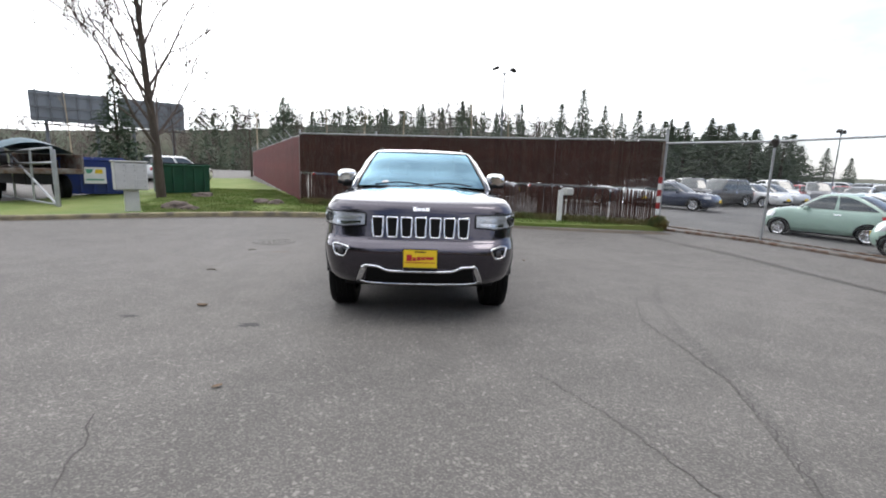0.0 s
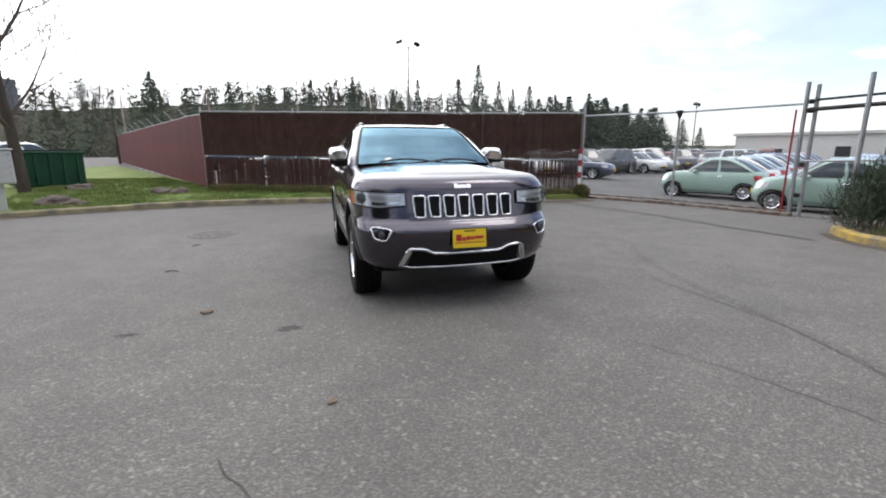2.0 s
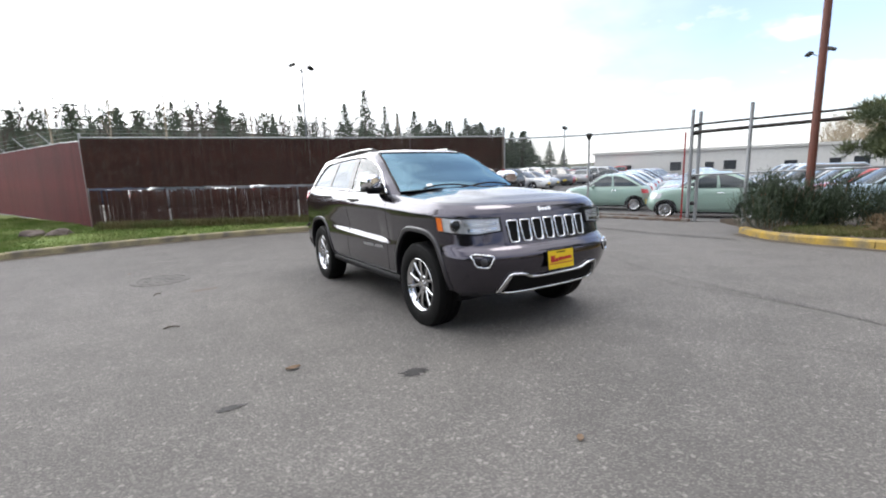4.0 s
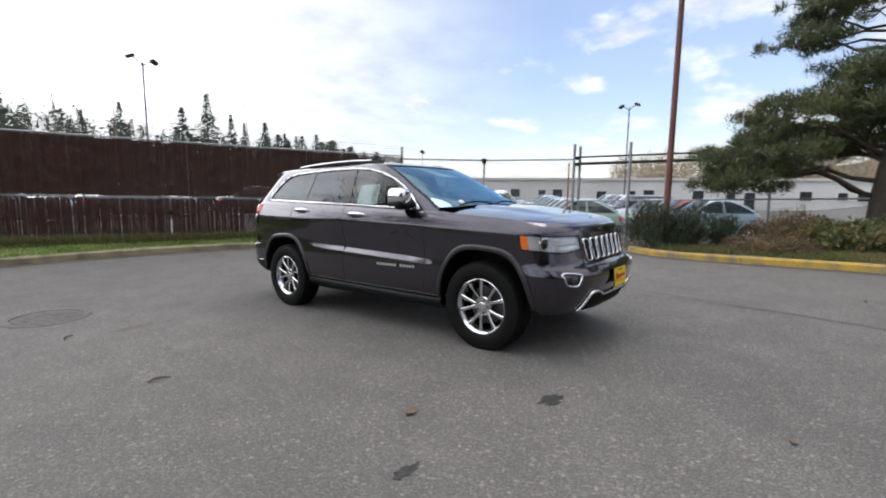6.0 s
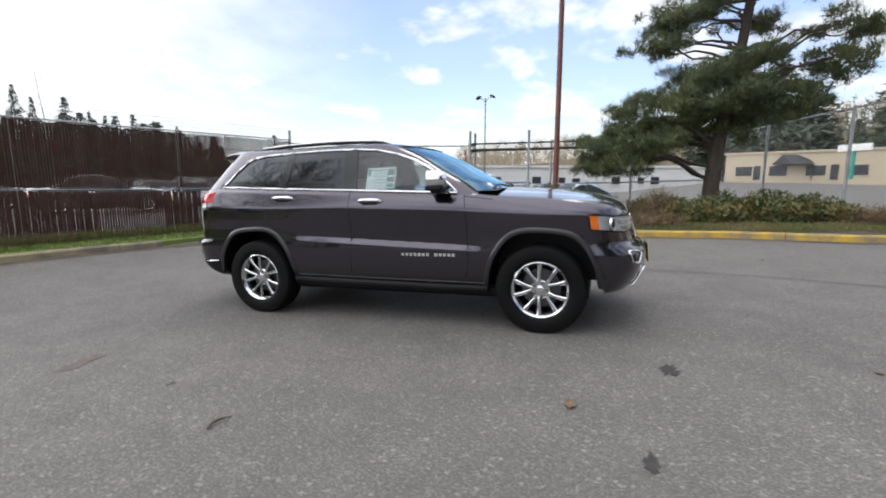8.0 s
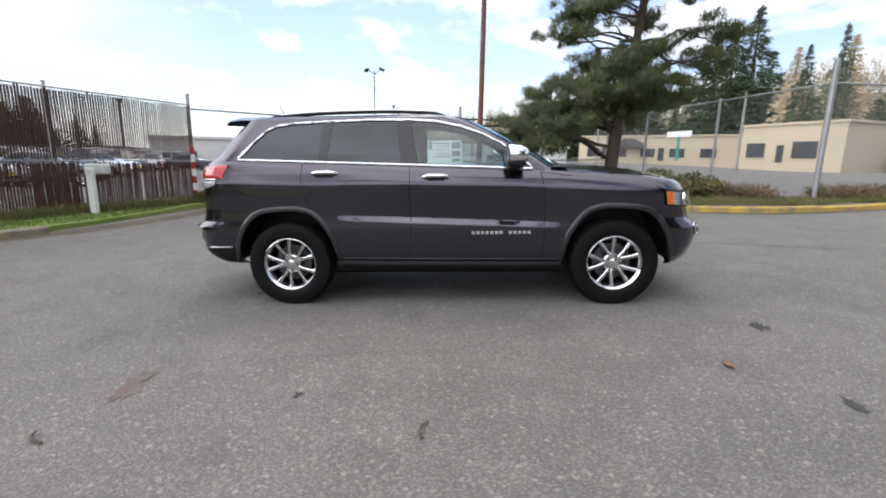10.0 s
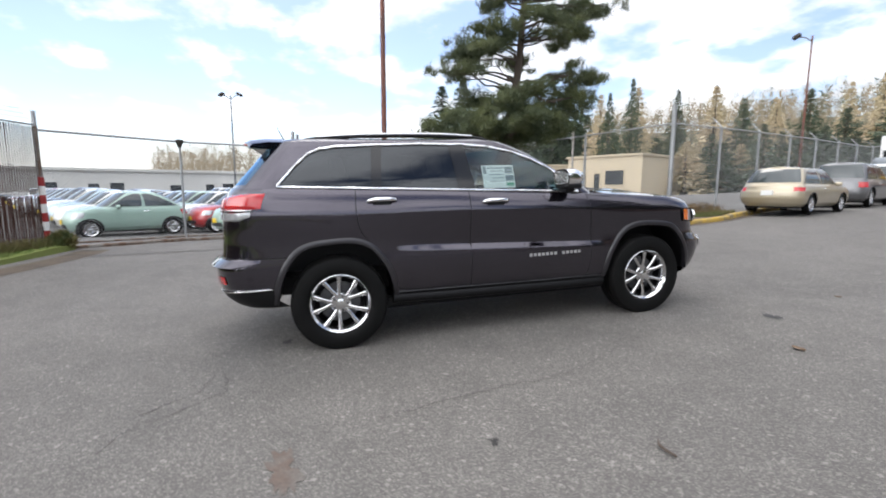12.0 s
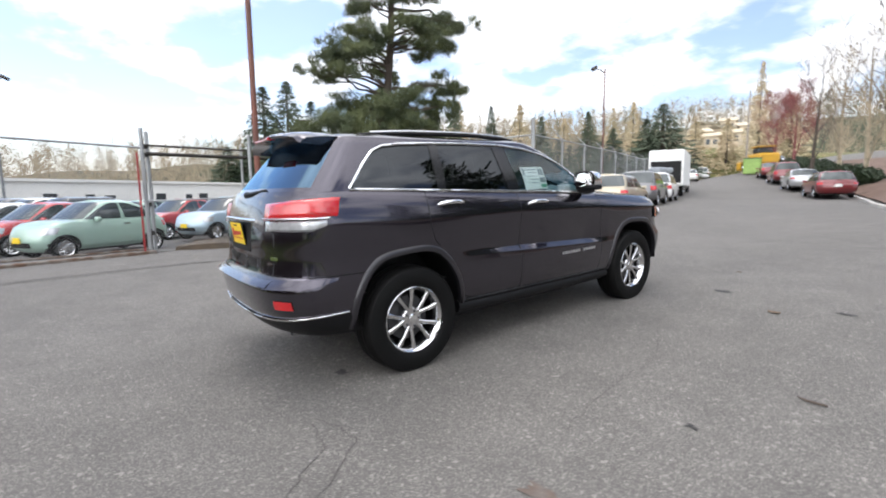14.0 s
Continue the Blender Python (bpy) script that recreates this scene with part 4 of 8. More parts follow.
        b.box((-0.108, -0.10, -0.092), (0.108, 0.058, -0.042), pose(s * 0.008, 0, 0), 0.014)
        b.box((-0.12, -0.06, -0.12), (0.03, 0.03, -0.07), pose(s * -0.06, 0.0, 0.0), 0.012)
        b.obj("mirror_foot", M["black_trim"], mir, smooth=40)
        # headlight that wraps round the corner
        hl = new("headlight")
        hl.parent = car

        def lamp(a, c, off, z0=0.872, z1=1.0):
            u = lerp(a, (0, 1), (LOWER.u_front(0.52, 8.5), LOWER.u_side(-1.845, 8.5)))
            lo = lerp(a, (0, 0.22, 0.30, 1), (z0 + 0.012, z0, z0 - 0.008, z0 + 0.028))
            hi = lerp(a, (0, 0.6, 1), (z1 - 0.012, z1, z1 + 0.018))
            uu, v = LOWER.solve(lo + (hi - lo) * c, lambda q: u)
            p = LOWER.out(uu, v, off)
            return Vector((p.x * s, p.y, p.z))
        edge = [(a, 0) for a in span(0, 1, 18)] + [(1, c) for c in span(0, 1, 5)[1:]] + [(a, 1) for a in span(1, 0, 18)[1:]] + [(0, c) for c in span(1, 0, 5)[1:-1]]
        b = Build()
        b.grid(lambda a, c: lamp(a, c, 0.010), span(0, 1, 30), span(0, 1, 6), flip=(s < 0))
        b.obj("lamp_reflector", M["lamp_bowl"], hl, smooth=50)
        b = Build()
        b.grid(lambda a, c: lamp(0.04 + 0.46 * a, 0.50 + 0.24 * c, 0.018), span(0, 1, 10), (0, 1), flip=(s < 0))
        b.obj("light_strip", M["white_lens"], hl)
        b = Build()
        b.grid(lambda a, c: lamp(0.06 + 0.40 * a, 0.14 + 0.22 * c, 0.018), span(0, 1, 10), (0, 1), flip=(s < 0))
        b.obj("light_strip", M["alloy"], hl)
        pc = lamp(0.64, 0.5, 0.010)
        b = Build()
        mm = look(pc, pc + Vector((s * 0.35, -1, 0)) * -1)
        b.lathe([(0.054, 0.0), (0.056, 0.016), (0.046, 0.018), (0.043, 0.006)], mm, 24)
        b.obj("projector_ring", M["chrome"], hl, smooth=40)
        b = Build()
        b.lathe([(0.043, 0.004), (0.035, 0.017), (0.020, 0.024), (0.001, 0.026)], mm, 24)
        b.obj("projector_lens", M["gloss_black"], hl, smooth=50)
        b = Build()
        b.grid(lambda a, c: lamp(0.88 + 0.11 * a, 0.06 + 0.88 * c, 0.016), span(0, 1, 6), span(0, 1, 4), flip=(s < 0))
        b.obj("side_marker", M["amber"], hl, "amber side marker lens", smooth=50)
        b = Build()
        b.grid(lambda a, c: lamp(a * 0.87, c, 0.038 if 0.05 < a < 0.9 else 0.018), span(0, 1, 20), span(0, 1, 6), flip=(s < 0))
        b.outward((0, 0.4, 0.8)).obj("lens", M["lens"], hl, smooth=60).visible_shadow = False
        b = Build()
        b.tube([lamp(a, c, 0.014) for a, c in edge], 0.006, 6, closed=True)
        b.obj("lamp_seal", M["black_trim"], hl, smooth=60)
        # fog lamp in a chrome surround
        fl = new("fog_lamp")
        fl.parent = car
        pts = [(0.74 + 0.76 * (x - 0.74), 0.665 + 0.80 * (z - 0.66)) for x, z in ((0.845, 0.712), (0.80, 0.722), (0.655, 0.70), (0.645, 0.675), (0.69, 0.605), (0.72, 0.598), (0.80, 0.61), (0.825, 0.64))]
        ring = smooth_line(pts + pts[:1], 0.02)[:-1]
        b = Build()
        b.tube([LOWER.front(s * x, z, 0.008) for x, z in ring], 0.0085, 7, closed=True)
        b.obj("chrome_surround", M["chrome"], fl, "chrome fog lamp surround", smooth=60)
        b = Build()
        c = LOWER.front(s * 0.74, 0.66, 0.002)
        ps = [LOWER.front(s * x, z, 0.005) for x, z in ring]
        b.add(ps + [c], [(i, (i + 1) % len(ps), len(ps)) for i in range(len(ps))])
        b.obj("recess", M["gloss_black"], fl)
        b = Build()
        b.lathe([(0.030, 0.0), (0.028, 0.012), (0.015, 0.018), (0.001, 0.02)], look(c, c + Vector((-s * 0.5, 1, 0))), 20)
        b.obj("bulb_lens", M["dark_alloy"], fl, smooth=50)
        # tail lamp
        tl = new("tail_lamp")
        tl.parent = car

        def tail(a, c, z0, z1, off):
            u = lerp(a, (0, 1), (LOWER.u_side(2.01, 9), 3 - LOWER.u_front(0.50, 9)))
            uu, v = LOWER.solve(z0 + (z1 - z0) * c, lambda q: u)
            p = LOWER.out(uu, v, off)
            return Vector((p.x * s, p.y, p.z))

        def bulge(a, c):
            return 0.002 + 0.022 * min(1, 7 * min(a, 1 - a), 5 * min(c, 1 - c) + 0.2)
        b = Build()
        b.grid(lambda a, c: tail(a, c, lerp(a, (0, 1), (1.172, 1.15)), lerp(a, (0, 0.5, 1), (1.285, 1.276, 1.255)), bulge(a, c)), span(0, 1, 26), span(0, 1, 10), flip=(s < 0))
        b.obj("red_lens", M["red_lens"], tl, "glossy red tail lamp lens", smooth=50)
        b = Build()
        b.grid(lambda a, c: tail(0.10 + 0.86 * a, c, lerp(a, (0, 0.2, 1), (1.115, 1.085, 1.085)), 1.15, bulge(a, c) * 0.8), span(0, 1, 22), span(0, 1, 6), flip=(s < 0))
        b.obj("clear_lens", M["white_lens"], tl, "clear reversing lamp band", smooth=50)
        b = Build()
        b.tube([tail(a, 0, 1.158, 1.2, 0.018) for a in span(0.08, 0.98, 20)], 0.006, 6)
        b.obj("lamp_divider", M["chrome"], tl, smooth=60)
        # rear reflector
        b = Build()
        b.grid(lambda a, c: LOWER.rear(s * (0.70 + 0.135 * a), 0.60 + 0.055 * c, 0.006), span(0, 1, 6), span(0, 1, 3), flip=(s > 0))
        b.obj("rear_reflector", M["red_lens"], car)
        # lower bumper edge at the back, black with a bright line over it
        b = Build()
        us_ = span(LOWER.u_side(1.93, 2), 3, 24)

        def skirt(u, c):
            zz = lerp(u, (us_[0], 2.2, 3), (0.55, 0.545, 0.50)) * c + 0.40 * (1 - c)
            uu, v = LOWER.solve(zz, lambda q: u)
            p = LOWER.out(uu, v, 0.008)
            return Vector((p.x * s, p.y, p.z))
        b.grid(skirt, us_, span(0, 1, 6), flip=(s < 0))
        b.obj("rear_skirt", M["black_trim"], car, smooth=50)
        b = Build()
        b.tube([skirt(u, 1.0) + Vector((s * 0.004, 0.004, 0.004)) for u in us_], 0.0055, 6)
        b.obj("bumper_strip", M["chrome"], car, "chrome strip along the rear bumper", smooth=60)
        # top of the rear bumper: a ledge that catches the light
        b = Build()
        lo_u, hi_u = LOWER.u_side(2.02, 6), 3 - LOWER.u_front(0.62, 6)

        def ledge(a, c):
            u = lo_u + (hi_u - lo_u) * a
            zz = lerp(a, (0, 0.35, 1), (0.765, 0.725, 0.72)) + (0.785 - lerp(a, (0, 0.35, 1), (0.765, 0.725, 0.72))) * c
            uu, v = LOWER.solve(zz, lambda q: u)
            p = LOWER.out(uu, v, 0.004 + 0.030 * (1 - c) * min(1, 4 * a))
            return Vector((p.x * s, p.y, p.z))
        b.grid(ledge, span(0, 1, 14), span(0, 1, 4), flip=(s < 0))
        b.obj("bumper_ledge", P, car, smooth=50)
        # roof rail
        b = Build()
        rl = [(0.0, 1.68), (0.07, 1.706), (0.20, 1.729), (0.6, 1.745), (1.2, 1.740), (1.55, 1.722), (1.68, 1.700), (1.76, 1.675)]
        b.tube([(s * (0.585 - 0.02 * abs(y - 0.8)), y, z) for y, z in smooth_line(rl, 0.08)], 0.017, 8)
        b.obj("roof_rail", M["black_trim"], car, "dark roof rail with a bright cap", smooth=50)
        b = Build()
        b.tube([(s * (0.587 - 0.02 * abs(y - 0.8)), y, z + 0.014) for y, z in smooth_line(rl[2:6], 0.08)], 0.0125, 8)
        b.obj("roof_rail_cap", M["alloy"], car, smooth=50)
        # sill
        b = Build()
        b.tube([(s * 0.855, y, z) for y, z in ((-1.0, 0.37), (-0.6, 0.365), (0.6, 0.375), (1.02, 0.385))], 0.05, 8)
        b.obj("sill", M["black_trim"], car, smooth=50)
        b = Build()
        b.tube([LOWER.side(y, z, 0.004, s) for y, z in ((-0.98, 0.425), (0, 0.43), (0.98, 0.44))], 0.0032, 6)
        b.obj("sill_strip", M["dark_alloy"], car, "thin grey strip along the sill", smooth=50)
        b = Build()
        b.grid(lambda a, c: LOWER.side(-0.99 + 2.0 * a, 0.345 + (0.072 + 0.014 * a) * c, 0.006, s), span(0, 1, 20), span(0, 1, 4), flip=(s > 0))
        b.obj("rocker_panel", M["black_trim"], car, smooth=60)
        # exhaust
        b = Build()
        b.lathe([(0.030, 0.0), (0.033, 0.10), (0.028, 0.10), (0.026, 0.0)], pose(s * 0.55, 2.13, 0.385, -86, 0, 0), 16)
        b.obj("exhaust_tip", M["alloy"], car, smooth=40)

    # grille: seven upright slots in chrome frames
    gr = new("grille")
    gr.parent = car
    b = Build()
    b.grid(lambda a, c: LOWER.front(-0.50 + 1.00 * a, 0.765 + 0.235 * c, 0.003), span(0, 1, 30), span(0, 1, 8))
    b.obj("grille_panel", M["granite"], gr, smooth=50)
    for k in range(7):
        cx = (k - 3) * 0.134
        sl = 0.0025 * (k - 3)
        pts = [(cx - 0.044 + sl * 0.3, 0.958), (cx + 0.044 + sl * 0.3, 0.958), (cx + 0.052 + sl * 0.3, 0.945), (cx + 0.043 - sl * 0.3, 0.795), (cx + 0.033 - sl * 0.3, 0.785), (cx - 0.033 - sl * 0.3, 0.785), (cx - 0.043 - sl * 0.3, 0.795), (cx - 0.052 + sl * 0.3, 0.945)]
        slot = new("grille_slot")
        slot.parent = gr
        ring = []
        for (x0, z0), (x1, z1) in zip(pts, pts[1:] + pts[:1]):
            n_ = 5 if abs(z1 - z0) > 0.05 else 2
            ring += [(x0 + (x1 - x0) * i / n_, z0 + (z1 - z0) * i / n_) for i in range(n_)]
        b = Build()
        b.tube([LOWER.front(x, z, 0.009) for x, z in ring], 0.0085, 7, closed=True)
        b.obj("slot_frame", M["chrome"], slot, "chrome slot frame", smooth=60)
        b = Build()
        c = LOWER.front(cx, 0.87, 0.006)
        ps = [LOWER.front(x, z, 0.006) for x, z in ring]
        b.add(ps + [c], [(i, (i + 1) % len(ps), len(ps)) for i in range(len(ps))])
        b.obj("slot_mesh", M["mesh_black"], slot)
    # lower intake with its chrome frame
    b = Build()
    b.grid(lambda a, c: LOWER.front((-0.52 + 1.04 * a) * (1 - 0.06 * c), 0.385 + (lerp(abs(a - 0.5), (0, 0.24, 0.34, 0.5), (0.49, 0.495, 0.53, 0.53)) - 0.385) * c, 0.004), span(0, 1, 30), span(0, 1, 6))
    b.obj("lower_intake", M["mesh_black"], car, "black lower intake mesh", smooth=50)
    top = [(-0.560, 0.40), (-0.540, 0.45), (-0.50, 0.538), (-0.44, 0.545), (-0.36, 0.538), (-0.30, 0.51), (-0.2, 0.502), (0.2, 0.502), (0.30, 0.51), (0.36, 0.538), (0.44, 0.545), (0.50, 0.538), (0.540, 0.45), (0.560, 0.40)]
    b = Build()
    b.tube([LOWER.front(x, z, 0.012) for x, z in smooth_line([(x * 1.05, z) for x, z in top], 0.04)], 0.012, 8)
    b.tube([LOWER.front(x, z, 0.012) for x, z in smooth_line([(-0.562, 0.405), (-0.504, 0.385), (-0.2, 0.378), (0.2, 0.378), (0.504, 0.385), (0.562, 0.405)], 0.05)], 0.010, 8)
    for s in (-1, 1):
        b.add([LOWER.front(s * x, z, 0.012) for x, z in ((0.588, 0.40), (0.525, 0.535), (0.499, 0.52), (0.555, 0.40))], [(0, 1, 2, 3)])
    b.obj("intake_frame", M["chrome"], car, "chrome frame round the lower intake", smooth=60)

    # plates, front and rear, printed with a dealer's mark that becomes plain bars
    def number_plate(m, w=0.305, h=0.152):
        root = new("dealer_plate")
        root.parent = car
        root.matrix_basis = m
        Build().box((-w / 2 - 0.008, -0.006, -h / 2 - 0.008), (w / 2 + 0.008, 0.0, h / 2 + 0.008), None, 0.002).obj("plate_frame", M["black_trim"], root)
        Build().box((-w / 2, -0.010, -h / 2), (w / 2, -0.0062, h / 2)).obj("plate_sheet", M["plate_yellow"], root, "yellow dealer plate")
        for x0, x1, z0, z1 in ((-0.125, -0.075, -0.02, 0.035), (-0.07, -0.035, -0.018, 0.012), (-0.03, 0.005, -0.014, 0.018), (0.01, 0.045, -0.01, 0.016), (0.05, 0.125, -0.006, 0.018)):
            Build().box((x0, -0.0125, z0), (x1, -0.0102, z1)).obj("print_bar", M["plate_red"], root)
        Build().box((-0.14, -0.0125, -0.036), (0.14, -0.0102, -0.030)).obj("print_bar", M["plate_red"], root)
        Build().box((-0.05, -0.0125, 0.055), (0.05, -0.0102, 0.064)).obj("print_bar", M["black_trim"], root)
        return root
    number_plate(pose(0, -2.338, 0.618, -4, 0, 0))
    number_plate(pose(0, 2.382, 1.05, 8, 0, 180))
    b = Build()
    b.grid(lambda a, c: LOWER.rear(-0.27 + 0.54 * a, 0.93 + 0.20 * c, 0.0015), span(0, 1, 8), span(0, 1, 4), flip=True)
    b.obj("plate_recess", M["black_trim"], car, smooth=60)
    b = Build()
    b.tube([LOWER.rear(x, 1.145, 0.012) for x in span(-0.40, 0.40, 10)], 0.013, 8)
    b.obj("tailgate_strip", M["chrome"], car, smooth=60)
    # maker's badge on the hood as plain bars
    for x0, x1, h in ((-0.075, -0.045, 0.034), (-0.038, -0.004, 0.024), (0.002, 0.036, 0.024), (0.042, 0.076, 0.028)):
        b = Build()
        b.grid(lambda a, c: LOWER.front(x0 + (x1 - x0) * a, 1.020 + h * c, 0.004), (0, 1), (0, 1))
        b.obj("badge_bar", M["chrome"], car)
    for x0, x1, z0 in ((-0.68, -0.60, 0.90), (-0.62, -0.56, 0.865)):
        b = Build()
        b.grid(lambda a, c: LOWER.rear(x0 + (x1 - x0) * a, z0 + 0.022 * c, 0.004), (0, 1), (0, 1), flip=True)
        b.obj("badge_bar", M["chrome"], car)
    # rear step of the bumper
    b = Build()
    b.grid(lambda a, c: LOWER.rear(-0.66 + 1.32 * a, 0.725 + 0.045 * c, 0.012 + 0.025 * (1 - c)), span(0, 1, 20), span(0, 1, 3), flip=True)
    b.obj("bumper_step", P, car, "glossy step on top of the rear bumper", smooth=50)
    # spoiler
    b = Build()

    def wing(a, c):
        x = -0.60 + 1.2 * a
        k = 1 - abs(2 * a - 1) ** 4
        prof = [(1.86, 1.722), (2.00, 1.728), (2.12, 1.715), (2.162 - 0.02 * (1 - k), 1.698), (2.15, 1.682), (2.05, 1.676), (1.93, 1.670)]
        y, z = prof[c]
        y -= 0.07 * abs(2 * a - 1) ** 2.5
        z += 0.030 * (1 - abs(2 * a - 1) ** 2.2) * (1 if c < 3 else 0.9) - 0.035 * abs(2 * a - 1) ** 5
        return Vector((x * (1.06 - 0.02 * c), y, z))
    b.grid(wing, span(0, 1, 24), list(range(7)), flip=True)
    for a in (0, 1):
        b.add([wing(a, c) for c in range(7)], [tuple(range(7))])
    b.obj("roof_spoiler", P, car, smooth=45)
    b = Build()
    b.box((-0.16, 2.110, 1.702), (0.16, 2.166, 1.718), None, 0.004)
    b.obj("high_brake_lamp", M["red_lens"], car)
    # rear wiper
    b = Build()
    b.tube([(0.02, 2.29, 1.315), (-0.08, 2.30, 1.32), (-0.36, 2.262, 1.345)], (0.028, 0.017, 0.009), 8)
    b.obj("rear_wiper", M["black_trim"], car, smooth=50)
    # front wipers
    for x0, x1 in ((-0.55, 0.02), (0.02, 0.60)):
        b = Build()
        b.tube([CABIN.front(x0 + (x1 - x0) * t, 1.235 + 0.03 * math.sin(t * 3), 0.018) for t in span(0, 1, 8)], 0.009, 6)
        b.obj("wiper", M["black_trim"], car, smooth=50)
    b = Build()
    b.grid(lambda x, y: (x, y, 1.228 + 0.02 * (1 - abs(x / 0.78) ** 3) - 0.05 * lerp(y, (-1.12, -1.02), (1, 0)) * 0), span(-0.78, 0.78, 16), span(-1.08 + 0.0, -0.80, 4))
    b.obj("cowl", M["black_trim"], car, smooth=50)
    # antenna fin, floor pan, inner parts
    b = Build()
    b.tube([(0.35, 1.82, 1.73), (0.35, 1.86, 1.80), (0.35, 1.92, 1.92)], (0.012, 0.006, 0.003), 6)
    b.obj("antenna", M["black_trim"], car, smooth=50)
    b = Build()
    b.box((-0.78, -1.85, 0.27), (0.78, 1.80, 0.38), None, 0.03)
    b.box((-0.5, -1.5, 0.25), (0.5, -0.6, 0.32), None, 0.02)
    for y in (-1.4575, 1.4575):
        b.tube([(-0.72, y, 0.36), (0.72, y, 0.36)], 0.05, 8)
    b.obj("underbody", M["black_trim"], car)
    b = Build()
    b.grid(lambda a, c: Vector((-0.72 + 1.44 * a, -0.98 + 0.55 * c, 1.19 + 0.02 * math.sin(3.1 * c) - 0.10 * max(0, c - 0.7) / 0.3)), span(0, 1, 12), span(0, 1, 8))
    b.box((-0.72, -0.50, 0.75), (0.72, -0.42, 1.12), None, 0.02)
    b.obj("dashboard", M["dash"], car, smooth=50)
    b = Build()
    b.grid(lambda a, c: Vector((-0.80 + 1.6 * a, -0.9 + 3.0 * c, 0.62)), (0, 1), (0, 1))
    b.obj("cabin_floor", M["dash"], car)
    # a bundle of pale protective cloth on the dashboard
    b = Build()
    for k in range(16):
        a = k / 15
        b.lathe([(0.002, 0.05), (0.05, 0.035), (0.065, 0.0), (0.05, -0.03)], pose(-0.58 + 0.42 * a, -0.86 + 0.05 * math.sin(k * 2.1), 1.225 + 0.028 * math.sin(k * 1.7), 20 * math.sin(k), 15 * math.cos(k * 3), 0), 10)
    b.obj("cloth_bundle", M["paper"], car, "crumpled pale cloth on the dashboard", smooth=60)
    # steering wheel on the side away from the path
    b = Build()
    b.tube([(0.36 + 0.185 * math.cos(a), -0.30 + 0.06 * math.sin(a), 1.06 + 0.175 * math.sin(a)) for a in span(0, 2 * math.pi, 28)[:-1]], 0.017, 8, closed=True)
    b.box((0.20, -0.33, 1.03), (0.52, -0.29, 1.09), None, 0.012)
    b.obj("steering_wheel", M["dash"], car, smooth=50)
    for x, y, bench in ((-0.37, 0.30, 0), (0.37, 0.30, 0), (0.0, 1.18, 1)):
        w = 0.50 if bench else 0.26
        seat = new("car_seat")
        seat.parent = car
        Build().box((x - w, y - 0.50, 0.68), (x + w, y + 0.04, 0.86), None, 0.05).obj("cushion", M["leather"], seat, smooth=50)
        Build().box((-w, -0.07, 0.0), (w, 0.07, 0.60), pose(x, y + 0.06, 0.80, -14, 0, 0), 0.05).obj("seat_back", M["leather"], seat, smooth=50)
        for hx in ((-0.34, 0.34) if bench else (0,)):
            Build().box((-0.13, -0.05, 0.62), (0.13, 0.05, 0.80), pose(x + hx, y + 0.06, 0.80, -12, 0, 0), 0.035).obj("headrest", M["leather"], seat, smooth=50)
    # price sheet in the front door window
    st = new("window_sheet")
    st.parent = car

    def onpane(y, z):
        return CABIN.side(y, z, -0.012, -1)
    b = Build()
    b.grid(lambda a, c: onpane(-0.12 + 0.30 * a, 1.275 + 0.20 * c), span(0, 1, 6), span(0, 1, 5))
    b.obj("sheet", M["paper"], st, "white printed price sheet")
    for y0, y1, z0, z1, m_ in ((-0.11, -0.035, 1.40, 1.46, "print_grey"), (-0.11, -0.035, 1.335, 1.385, "print_grey"), (-0.11, -0.035, 1.29, 1.32, "print_green"), (-0.02, 0.13, 1.445, 1.455, "print_grey"), (-0.02, 0.10, 1.42, 1.427, "print_grey"), (-0.02, 0.12, 1.39, 1.396, "print_grey"), (-0.02, 0.09, 1.36, 1.366, "print_grey"), (-0.02, 0.12, 1.33, 1.336, "print_grey"), (0.14, 0.17, 1.40, 1.465, "print_grey")):
        b = Build()
        b.grid(lambda a, c: CABIN.side(y0 + (y1 - y0) * a, z0 + (z1 - z0) * c, -0.0095, -1), span(0, 1, 3), (0, 1))
        b.obj("print_bar", M[m_], st)
    return car


build_suv()


# ---- fences, gate, posts ----
def at_ground(x, y, up=0.0):
    return (x, y, H(x, y) + up)


def straight(a, b, step):
    """Points along the line from a to b, about step apart."""
    L_ = math.dist(a, b)
    k = max(1, round(L_ / step))
    return [(a[0] + (b[0] - a[0]) * i / k, a[1] + (b[1] - a[1]) * i / k) for i in range(k + 1)]


